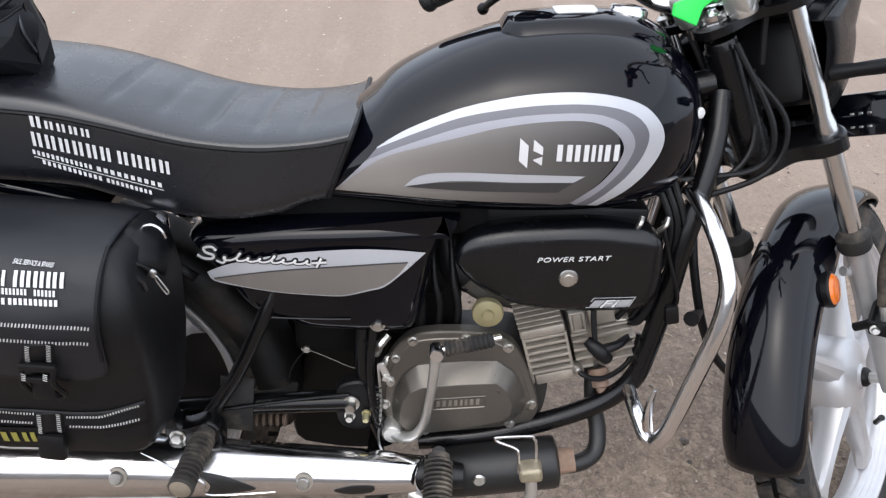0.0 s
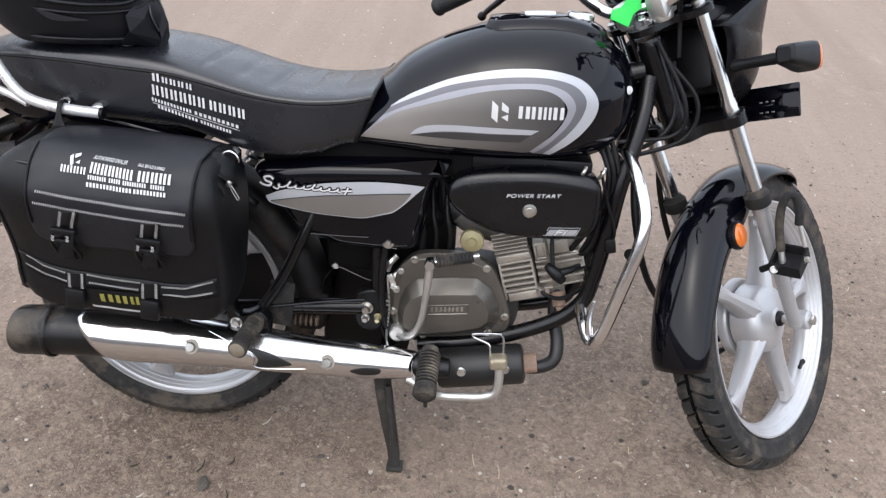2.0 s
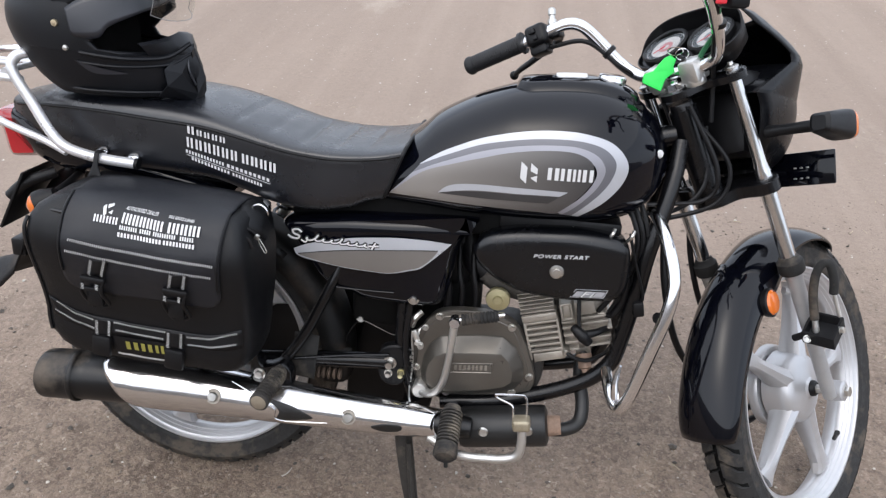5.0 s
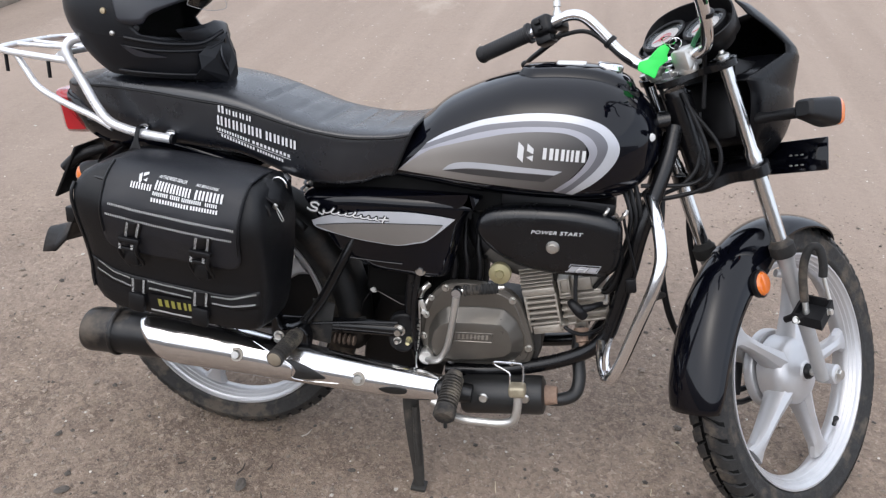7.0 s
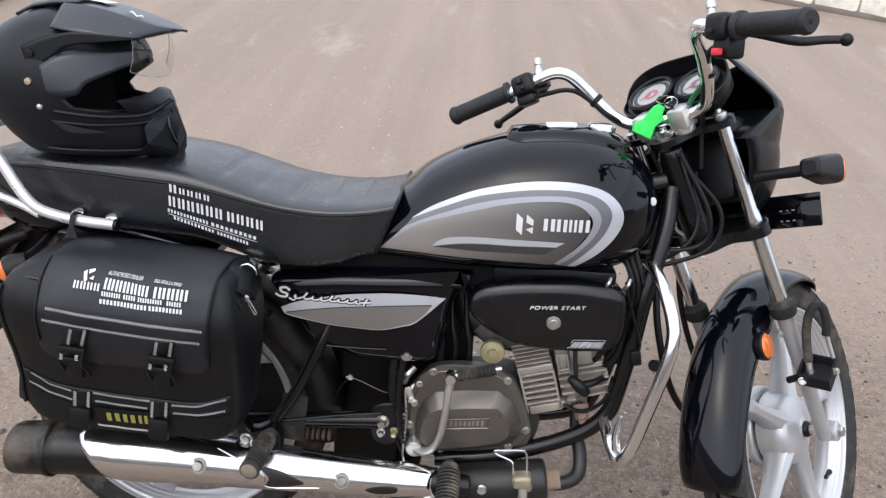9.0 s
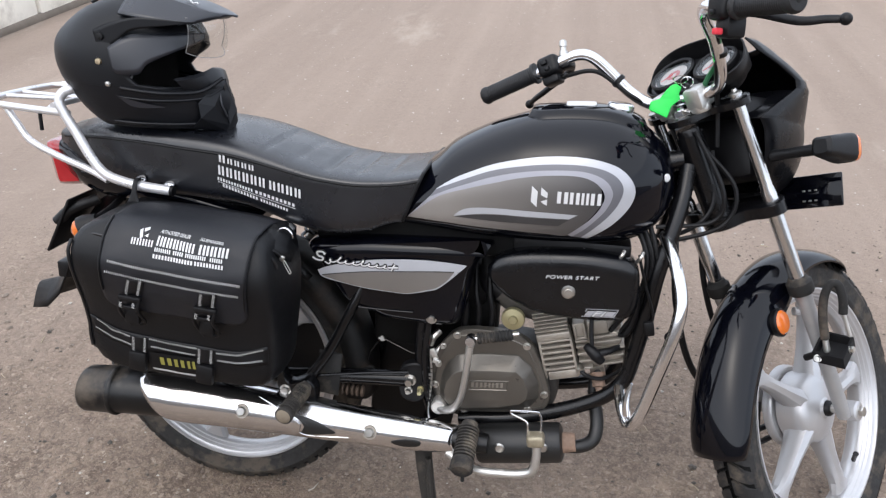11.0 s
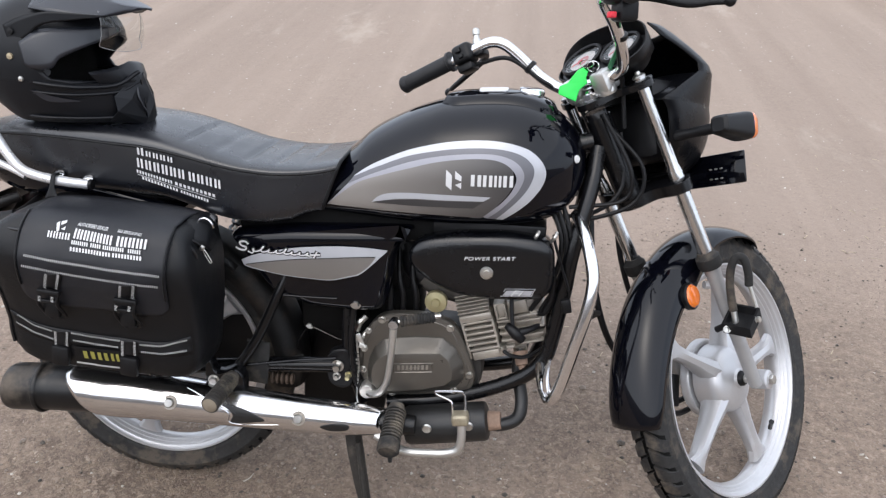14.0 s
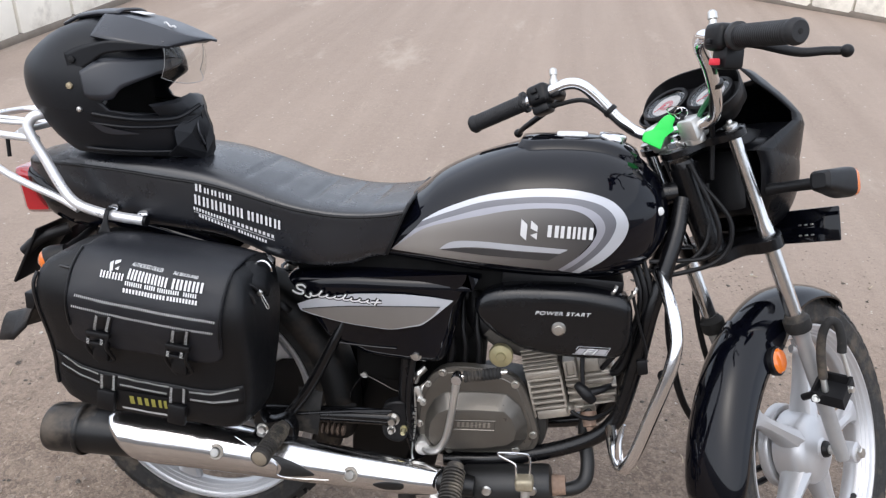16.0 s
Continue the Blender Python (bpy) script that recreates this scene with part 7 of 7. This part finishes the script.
part("trim_band", ribbon([(-0.888, 0.52), (-0.85, 0.499), (-0.81, 0.488), (-0.7, 0.476), (-0.6, 0.467), (-0.545, 0.481)], [(-0.888, 0.482), (-0.85, 0.466), (-0.81, 0.456), (-0.7, 0.449), (-0.6, 0.436), (-0.545, 0.443)], front_y, 40, 4, 0.002), BAGLEATHER, bag, "stitched lower band", solid=0.001)
for row in stitch_rows:
    for (a, b), (c, d) in zip(row, row[1:]):
        stitch(a, b, c, d, front_y, bag, max(8, int(math.hypot(c - a, d - b) / 0.0034)), 0.0035, 0.0019)


def strap(x, z0, z1, shift, fn, parent):
    """A webbing strap with a row of stitches along each edge; shift: how far its lower end stands to the side."""
    bm = ribbon([(x - 0.0165, z0), (x - 0.0165 + shift, z1)], [(x + 0.0165, z0), (x + 0.0165 + shift, z1)], fn, 12, 2, 0.003)
    ob = part("strap", bm, BLACK, parent, "black webbing strap", solid=0.0015)
    for o in (-0.0115, 0.0115):
        stitch(x + o, z0, x + o + shift, z1, fn, ob, 10, 0.0044, 0.0024)
    return ob


def buckle(x, z, fn, parent):
    """A side-release clip: cross bar, socket and two springy arms."""
    y = fn(x, z) - 0.008
    root = part("buckle", box((x, y, z), (0.044, 0.01, 0.011), 0.003, Matrix.Rotation(radians(4), 3, "Y")), BLACK, parent, "black plastic clip buckle")
    part("buckle_socket", box((x - 0.006, fn(x, z - 0.038) - 0.008, z - 0.038), (0.03, 0.012, 0.036), 0.005), BLACK, root)
    part("buckle_bar", box((x - 0.003, y + 0.0005, z - 0.018), (0.04, 0.008, 0.008), 0.0025, Matrix.Rotation(radians(4), 3, "Y")), BLACK, root)
    for o in (-0.019, 0.017):
        part("buckle_arm", tube([(x + o, y, z - 0.003), (x + o - 0.004, y, z - 0.024), (x + o - 0.002, fn(x, z - 0.05) - 0.007, z - 0.052), (x + o * 0.5 - 0.005, fn(x, z - 0.06) - 0.006, z - 0.062)], 0.0032, 8), BLACK, root)
    for o in (-0.016, 0.009):
        stitch(x + o, z - 0.006, x + o - 0.002, z - 0.017, lambda a, b: y - 0.0045, root, 4, 0.001, 0.0026)
    return root


for (x, z0, z1, shift), (bx, bz), (lx, l0, l1), (ex, ez) in (((-0.7616, 0.618, 0.586, -0.0125), (-0.7775, 0.5795), (-0.7918, 0.481, 0.4505), (-0.799, 0.43)), ((-0.629, 0.602, 0.573, -0.0085), (-0.6375, 0.5685), (-0.6628, 0.468, 0.437), (-0.6685, 0.413))):
    strap(x, z0, z1, shift, flap_y, fl)
    buckle(bx, bz, flap_y, fl)
    strap(lx, l0, l1, -0.003, front_y, bag)
    part("strap_end", box((ex, front_y(ex, ez) - 0.006, ez), (0.036, 0.014, 0.042), 0.006, Matrix.Rotation(radians(6), 3, "Y")), BLACK, bag, "black folded strap end")
part("badge_patch", patch([(-0.772, 0.452), (-0.672, 0.445), (-0.677, 0.412), (-0.775, 0.419)], front_y, 0.003, None, 3), BLACK, bag, "black name patch")
part("badge_print", plain_letters(-0.7535, 0.426, (0.022, 0.02, 0.015), 0.0175, -0.05, front_y, 0.006, 0.0045), YELLOW, bag, "yellow plain lettering bars")
part("badge_line", ribbon([(-0.7725, 0.417), (-0.686, 0.408)], [(-0.7725, 0.4125), (-0.686, 0.4035)], front_y, 12, 1, 0.0045), THREAD, bag, "pale edge strip")

# right-hand gusset: pocket with rolled edges, a fold over its top and a zip
part("piping", tube([(-0.5546, -0.287, 0.66), (-0.5406, -0.281, 0.6522), (-0.534, -0.272, 0.6373), (-0.5335, -0.268, 0.6067), (-0.5385, -0.265, 0.5333), (-0.5455, -0.258, 0.4552), (-0.553, -0.252, 0.4)], 0.0042, 8), PIPING, bag, "rolled pocket edge")
part("piping", tube([(-0.562, -0.276, 0.669), (-0.546, -0.268, 0.664), (-0.532, -0.26, 0.652), (-0.5275, -0.255, 0.635)], 0.0038, 8), PIPING, bag, "rolled pocket edge")
part("piping", tube([(-0.5267, -0.19, 0.6531), (-0.5255, -0.192, 0.5946), (-0.53, -0.194, 0.5282), (-0.537, -0.2, 0.4424)], 0.004, 8), PIPING, bag, "rolled seam")
seam = [(z, BX0 + e) for z, e, e1, back in BODY[3:13]]
part("piping", tube([V((x + 0.003, bag_y(x + 0.012, z) + 0.0045, z - TILT * (x + 0.7))) for z, x in seam], 0.0034, 8), PIPING, bag, "rolled seam")
part("piping", tube([V((x + 0.0005, bag_y(x + 0.012, z) + 0.028, z - TILT * (x + 0.7))) for z, x in seam], 0.003, 8), PIPING, bag, "rolled seam")
part("piping", tube([(-0.889, -0.29, 0.672), (-0.8845, -0.297, 0.68), (-0.877, -0.303, 0.686), (-0.86, -0.3105, 0.689), (-0.84, -0.314, 0.6895), (-0.82, -0.3165, 0.688)], 0.0036, 8), PIPING, bag, "rolled pocket edge")
part("piping", tube([(-0.86, -0.288, 0.706), (-0.845, -0.292, 0.7065), (-0.824, -0.292, 0.7085)], 0.0028, 8), PIPING, bag, "rolled seam")
fold = [[V((x, y, z)) for x, y, z in row] for row in (((-0.572, -0.19, 0.703), (-0.566, -0.222, 0.7), (-0.561, -0.25, 0.687), (-0.557, -0.266, 0.672)), ((-0.552, -0.19, 0.697), (-0.546, -0.216, 0.693), (-0.54, -0.24, 0.678), (-0.537, -0.254, 0.665)), ((-0.53, -0.178, 0.684), (-0.526, -0.2, 0.679), (-0.522, -0.222, 0.667), (-0.52, -0.236, 0.656)), ((-0.516, -0.17, 0.66), (-0.514, -0.19, 0.654), (-0.513, -0.21, 0.646), (-0.513, -0.222, 0.638)))]
part("gusset_fold", loft(bmesh.new(), fold, False, False), BAGLEATHER, bag, "soft fold over the side pocket", solid=0.004)
part("zip", tube([(-0.5567, -0.262, 0.6673), (-0.54, -0.252, 0.668), (-0.5305, -0.246, 0.6625), (-0.5225, -0.24, 0.652)], 0.003, 8), BLACK, bag, "black zip")
part("zip_slider", box((-0.522, -0.2415, 0.6505), (0.009, 0.007, 0.011), 0.0025, Matrix.Rotation(radians(28), 3, "Y")), BOLT, bag, "metal zip slider")
pull = [(-0.5202, 0.6475), (-0.5165, 0.644), (-0.5065, 0.626), (-0.507, 0.6225), (-0.5095, 0.6225), (-0.5185, 0.639), (-0.5202, 0.6475)]
part("zip_puller", tube([V((x, -0.2405, z)) for x, z in pull], 0.0011, 8, 4), BOLT, bag, "metal zip puller with a slot")
part("d_ring", tube([(-0.5465, -0.197, 0.679), (-0.5455, -0.2, 0.6865), (-0.54, -0.2, 0.692), (-0.531, -0.2, 0.6945), (-0.522, -0.2, 0.69), (-0.5175, -0.2, 0.683), (-0.5175, -0.197, 0.676)], 0.0024, 10, 5), CHROME, bag, "steel ring on the bag's corner")
web = [[V((x, y, z)) for x in np.linspace(a, b, 5)] for a, b, y, z in ((-0.856, -0.822, -0.196, 0.706), (-0.85, -0.828, -0.193, 0.718), (-0.8435, -0.834, -0.19, 0.733), (-0.842, -0.834, -0.187, 0.745), (-0.841, -0.833, -0.1835, 0.755), (-0.84, -0.832, -0.172, 0.758), (-0.84, -0.832, -0.16, 0.752))]
part("hanger_strap", loft(bmesh.new(), web, False, False), BLACK, bag, "black strap over the rail", solid=0.003)

# printing on the flap
bm = bmesh.new()
for o in ([(-0.7602, 0.7035), (-0.7556, 0.7061), (-0.7519, 0.6933), (-0.7564, 0.691)], [(-0.7531, 0.7061), (-0.7446, 0.7074), (-0.7436, 0.7043), (-0.7514, 0.701)], [(-0.7493, 0.6955), (-0.7429, 0.6991), (-0.7426, 0.6936)]):
    patch(o, flap_y, 0.002, bm, 1)
word(-0.7712, 0.6825, 0.04, 0.0102, -0.09, flap_y, bm, 4, 0.35)
word(-0.7245, 0.6822, 0.0685, 0.0145, -0.14, flap_y, bm, 6, 0.22)
word(-0.6475, 0.6714, 0.051, 0.0152, -0.1, flap_y, bm, 4, 0.22)
for x, n in ((-0.7262, 8), (-0.6925, 5), (-0.67, 10), (-0.6265, 6)):
    word(x, 0.6727 - (x + 0.7262) * 0.121, n * 0.0036, 0.0066, -0.121, flap_y, bm, n, 0.6)
for x, n in ((-0.7282, 4), (-0.706, 10), (-0.6525, 10)):
    word(x, 0.6614 - (x + 0.7282) * 0.1086, n * 0.005, 0.007, -0.1086, flap_y, bm, n, 0.55)
part("flap_print", bm, WHITE, fl, "white dealer print as plain bars")
lettering("AUTHORISED DEALER", 0.0064, (-0.7238, -0.3, 0.7005), -0.11, WHITE, fl, "white words AUTHORISED DEALER", 0.0003, 0.25, lambda x, z: flap_y(x, z) - 0.0018, 1.0, 0.88)
lettering("SALE, SERVICE & SPARES", 0.0054, (-0.651, -0.3, 0.6925), -0.14, WHITE, fl, "white words SALE, SERVICE & SPARES", 0.0003, 0.25, lambda x, z: flap_y(x, z) - 0.0018, 1.0, 0.74)

# ---- helmet resting on the seat ----
helmet = thing("helmet", "matte black off-road helmet with peak, resting on the seat", "helmet", at=BIKE @ Matrix.Translation((0.004, 0, 0)) @ Matrix.Translation((-0.88, 0, 0.85)) @ Matrix.Rotation(radians(2.5), 4, "Y") @ Matrix.Translation((0.88, 0, -0.85)))
HZ = [0.85, 0.858, 0.88, 0.92, 0.945, 0.97, 1.0, 1.03, 1.06, 1.08, 1.092]
hx_b = smooth_table(HZ, [-0.945, -0.962, -0.994, -1.03, -1.044, -1.05, -1.046, -1.022, -0.985, -0.94, -0.9])
hx_f = smooth_table(HZ, [-0.71, -0.702, -0.694, -0.703, -0.724, -0.742, -0.755, -0.762, -0.784, -0.812, -0.85])
h_w = smooth_table(HZ, [0.092, 0.1, 0.112, 0.124, 0.128, 0.129, 0.126, 0.115, 0.092, 0.062, 0.02])
HY = -0.05


def pinch(z):
    """How much the shell narrows towards the chin."""
    return 1.0 + 0.65 * min(1.0, max(0.0, (0.95 - z) / 0.04))


def helmet_pt(z, a, out=0.0):
    """A point of the shell at height z; a: angle from the back, radians."""
    xb, xf, w = hx_b(z) - out, hx_f(z) + out, h_w(z) + out
    xm = -0.9
    c, s = math.cos(a), math.sin(a)
    if c > 0:
        x = xm + (xb - xm) * abs(c) ** 0.92
        y = w * math.copysign(abs(s) ** 0.92, s)
    else:
        p = pinch(z)
        x = xm + (xf - xm) * abs(c) ** (0.95)
        y = w * math.copysign(abs(s) ** (0.92 * p), s)
    return V((x, HY + y, z))


def port_angle(z):
    """How far round from the back the shell reaches at height z."""
    if z <= 0.93 or z >= 1.02:
        return math.pi
    xp = float(np.interp(z, [0.93, 0.937, 0.95, 0.97, 1.0, 1.015, 1.02], [-0.8, -0.832, -0.845, -0.825, -0.775, -0.75, -0.74]))
    t = (xp + 0.9) / (hx_f(z) + 0.9)
    return math.pi - math.acos(min(1.0, max(0.0, t) ** (1 / 0.95)))


rows = []
for z in [0.85, 0.854, 0.862, 0.875, 0.89, 0.905, 0.92, 0.9299, 0.9301, 0.937, 0.945, 0.95, 0.96, 0.97, 0.98, 0.99, 1.0, 1.008, 1.0149, 1.0201, 1.035, 1.05, 1.063, 1.074, 1.083, 1.089, 1.092]:
    A = port_angle(z)
    rows.append([helmet_pt(z, A * (2 * k / 72 - 1)) for k in range(73)])
part("helmet_shell", loft(bmesh.new(), rows, False, False), MATTE, helmet, "matte black shell", sharp=55, solid=0.006)
rows = [[helmet_pt(z, 1.75 * (2 * k / 48 - 1), -0.018) for k in range(49)] for z in np.linspace(0.86, 1.07, 16)]
part("lining", loft(bmesh.new(), rows, False, False), LINING, helmet, "black padded lining")


def helmet_y(x, z):
    w = h_w(z)
    xe = hx_f(z) if x > -0.9 else hx_b(z)
    t = min(abs((x + 0.9) / (xe + 0.9)), 0.985) ** (1 / 0.94)
    return HY - w * (1 - t * t) ** (0.46 * (pinch(z) if x > -0.9 else 1.0))


part("side_panel", ribbon([(-0.8796, 1.0025), (-0.8455, 1.0267), (-0.7988, 1.0314), (-0.7619, 1.0326), (-0.738, 1.033)], [(-0.8702, 0.9625), (-0.8593, 0.9563), (-0.8262, 0.9581), (-0.8109, 0.978), (-0.7724, 1.002), (-0.7385, 1.025)], helmet_y, 40, 6, 0.006), MATTE2, helmet, "dark grey side panel", solid=0.004)
part("cheek_facet", ribbon([(-0.872, 0.916), (-0.83, 0.905), (-0.79, 0.898)], [(-0.868, 0.913), (-0.842, 0.895), (-0.79, 0.8965)], helmet_y, 16, 3, 0.0035), MATTE2, helmet, "grey cheek facet")
for zs, ups in (([(-0.862, 0.93), (-0.82, 0.926), (-0.78, 0.924), (-0.735, 0.928), (-0.705, 0.952)], 0.004), ([(-0.868, 0.912), (-0.8, 0.909), (-0.735, 0.914), (-0.712, 0.93)], 0.003), ([(-0.96, 0.862), (-0.88, 0.862), (-0.8, 0.862), (-0.74, 0.864), (-0.712, 0.868)], 0.003)):
    part("shell_ridge", tube([V((x, helmet_y(x, z) - 0.001, z)) for x, z in zs], ups, 8, 6), MATTE, helmet, "raised ridge")
rows = []
for s in np.linspace(-1, 1, 25):
    a = math.pi - s * 0.75
    rows.append([helmet_pt(z, a, o) for z, o in ((0.93, 0.0), (0.936, 0.004), (0.948 + 0.014 * (1 - abs(s)), 0.006), (0.952 + 0.014 * (1 - abs(s)), 0.0), (0.948, -0.01))])
part("chin_guard_top", loft(bmesh.new(), rows, False, False), MATTE, helmet, "chin guard lip")
CHIN = [(-0.738, 0.068, 0.906), (-0.72, 0.014, 0.944), (-0.716, 0.044, 0.899), (-0.7125, 0.01, 0.934), (-0.698, 0.018, 0.861), (-0.6915, 0.0, 0.889), (-0.731, 0.07, 0.88), (-0.704, 0.02, 0.849), (-0.702, 0.0, 0.847), (-0.713, 0.0, 0.94), (-0.752, 0.06, 0.858)]
chin = bmesh.new()
for k in (-1, 1):
    vs = [chin.verts.new((x, HY + k * y, z)) for x, y, z in CHIN]
    for f in ((0, 2, 3, 1), (3, 4, 5, 9), (0, 6, 4, 2), (6, 7, 4), (4, 7, 8, 5), (1, 3, 9), (6, 10, 7)):
        chin.faces.new([vs[n] for n in (f if k > 0 else f[::-1])])
    bm = bmesh.new()
    bm.faces.new([bm.verts.new((CHIN[n][0] - 0.003, HY + k * (CHIN[n][1] - 0.003), CHIN[n][2])) for n in ((2, 4, 3) if k > 0 else (3, 4, 2))])
    part("chin_vent_mesh", bm, LINING, helmet, "dark vent mesh", flat=True, solid=0.001)
    part("chin_vent_slat", tube([V((-0.7135, HY + k * 0.022, 0.922)), V((-0.708, HY + k * 0.026, 0.9)), V((-0.7, HY + k * 0.018, 0.876))], 0.002, 8), MATTE2, helmet, "grey slat in the vent")
bmesh.ops.remove_doubles(chin, verts=chin.verts, dist=0.0005)
bmesh.ops.recalc_face_normals(chin, faces=chin.faces)
part("chin_prow", chin, MATTE, helmet, "angular chin guard with a vent on each side", flat=True, solid=0.003)
PK = [(-0.875, 1.099, 1.066, 0.1), (-0.845, 1.1, 1.064, 0.104), (-0.81, 1.097, 1.062, 0.104), (-0.765, 1.088, 1.058, 0.098), (-0.725, 1.078, 1.056, 0.084), (-0.7, 1.073, 1.06, 0.05), (-0.685, 1.0695, 1.066, 0.01)]
tabs = [smooth_table([p[0] for p in PK], [p[i] for p in PK]) for i in (1, 2, 3)]
rows = []
for x in np.linspace(-0.875, -0.685, 32):
    zc, ze, hw = (t(x) for t in tabs)
    rows.append([V((x - 0.03 * abs(v) ** 3 * min(1, max(0, (x + 0.86) / 0.14)), HY + hw * v, zc - (zc - ze) * (max(0, abs(v) - 0.52) / 0.48) ** 1.1 - 0.004 * v * v)) for v in np.linspace(-1, 1, 31)])
peak = part("peak", loft(bmesh.new(), rows, False, False), MATTE2, helmet, "dark grey sun peak", sharp=22, solid=0.004)
rows = []
for x in np.linspace(-0.972, -0.85, 12):
    rows.append([V((x, HY + (0.03 + 0.02 * (x + 0.972) / 0.12) * v, interp(x, [-0.972, -0.94, -0.9, -0.85], [1.07, 1.087, 1.097, 1.103]) + 0.007 * (1 - abs(v) ** 3))) for v in np.linspace(-1, 1, 13)])
part("crown_vent", loft(bmesh.new(), rows, False, False), MATTE2, peak, "raised crown vent", solid=0.005)


def flank_y(x, z):
    return HY - interp(x, [-0.92, -0.86, -0.81, -0.75, -0.7, -0.69], [0.124, 0.122, 0.117, 0.107, 0.086, 0.07])


part("peak_flank", ribbon([(-0.912, 1.03), (-0.885, 1.044), (-0.86, 1.052), (-0.82, 1.06), (-0.745, 1.059), (-0.724, 1.0595)], [(-0.905, 1.004), (-0.8911, 0.997), (-0.8687, 1.01), (-0.8393, 1.0346), (-0.7787, 1.0478), (-0.7285, 1.057)], flank_y, 40, 5, 0.0), MATTE, peak, "black flank of the peak", solid=0.004)
part("peak_screw", lathe([(0, 0.004), (0.006, 0.003), (0.007, 0.0), (0, 0)], (-0.897, flank_y(-0.897, 1.02) - 0.0005, 1.02), (0, -1, 0), 14), BLACK, peak)
part("peak_print", tube([V((-0.772 + 0.026 * t, HY - 0.03 - 0.008 * t, tabs[0](-0.772 + 0.026 * t) + 0.0022 + 0.002 * math.sin(t * 9))) for t in np.linspace(0, 1, 8)], 0.0016, 6, 3), WHITE, peak, "small white print")
part("peak_patch", loft(bmesh.new(), [[V((x, HY + y, tabs[0](x) + 0.004)) for y in (-0.022, 0.022)] for x in (-0.845, -0.83, -0.815)], False, False), WHITE, peak, "white patch")
rows = []
for s in np.linspace(-1, 1, 25):
    a = s * 0.66
    rows.append([V((-0.87 + r * math.cos(a), HY + 0.125 * math.sin(a), z + 0.012 * abs(s) ** 3)) for z, r in ((1.052, 0.148), (1.03, 0.154), (1.008, 0.153), (0.988, 0.146))])
visor = part("visor", loft(bmesh.new(), [r[:] for r in rows], False, False), CLEAR, helmet, "clear visor, raised")
part("visor_edge", tube([r[0] for r in rows[:3]][::-1] + rows[0] + [r[-1] for r in rows] + rows[-1][::-1], 0.0006, 6, 1, smooth=False), mat("visor_edge", (0.25, 0.25, 0.25), 0.2, var=0.05), visor, "pale visor edge")
visor.visible_shadow = False
part("side_screw", lathe([(0, 0.004), (0.0055, 0.0035), (0.0065, 0.0), (0, 0)], (-0.9, helmet_y(-0.9, 0.975) + 0.0005, 0.975), (0, -1, 0), 16), BRASS, helmet, "brass screw")
part("side_stud", lathe([(0, 0.004), (0.0045, 0.003), (0.0055, 0.0), (0, 0)], (-0.885, helmet_y(-0.885, 0.935) + 0.0005, 0.935), (0, -1, 0), 16), BOLT, helmet, "plated stud")

# ---- key with its tag ----
key = thing("key_tag", "bright green plastic tag hanging from the ignition key", "key tag", at=BIKE)
tag_pts = resample([(0.1562, 0.9811), (0.1663, 0.9749), (0.1635, 0.9625), (0.167, 0.9537), (0.1531, 0.9402), (0.1476, 0.918), (0.1137, 0.9304), (0.1145, 0.945), (0.1298, 0.9515), (0.1395, 0.9666), (0.147, 0.9763)], 60, False)
bm = bmesh.new()
loft(bm, [[V((x, y - 0.015 + 0.1 * (z - 0.94), z)) for x, z in inset(tag_pts, e)] for y, e in ((0.0024, 0.0012), (0.0014, 0.0), (-0.0014, 0.0), (-0.0024, 0.0012))])
part("tag", bm, GREEN, key, "bright green tag")
for x, z, k, a in ((0.1622, 0.989, 1.0, 50), (0.1742, 0.985, 0.85, 20)):
    part("key_ring", ring([(0.0125 * k, -0.0008), (0.014 * k, 0.0), (0.0125 * k, 0.0008), (0.0115 * k, 0.0)], (0, 0, 0), 32), CHROME, key, "steel key ring").matrix_local = Matrix.Translation((x, -0.015, z)) @ Matrix.Rotation(radians(a), 4, "X")
part("key", box((0.1782, 0.0, 0.967), (0.006, 0.03, 0.028), 0.002), BLACK, key, "black key head")
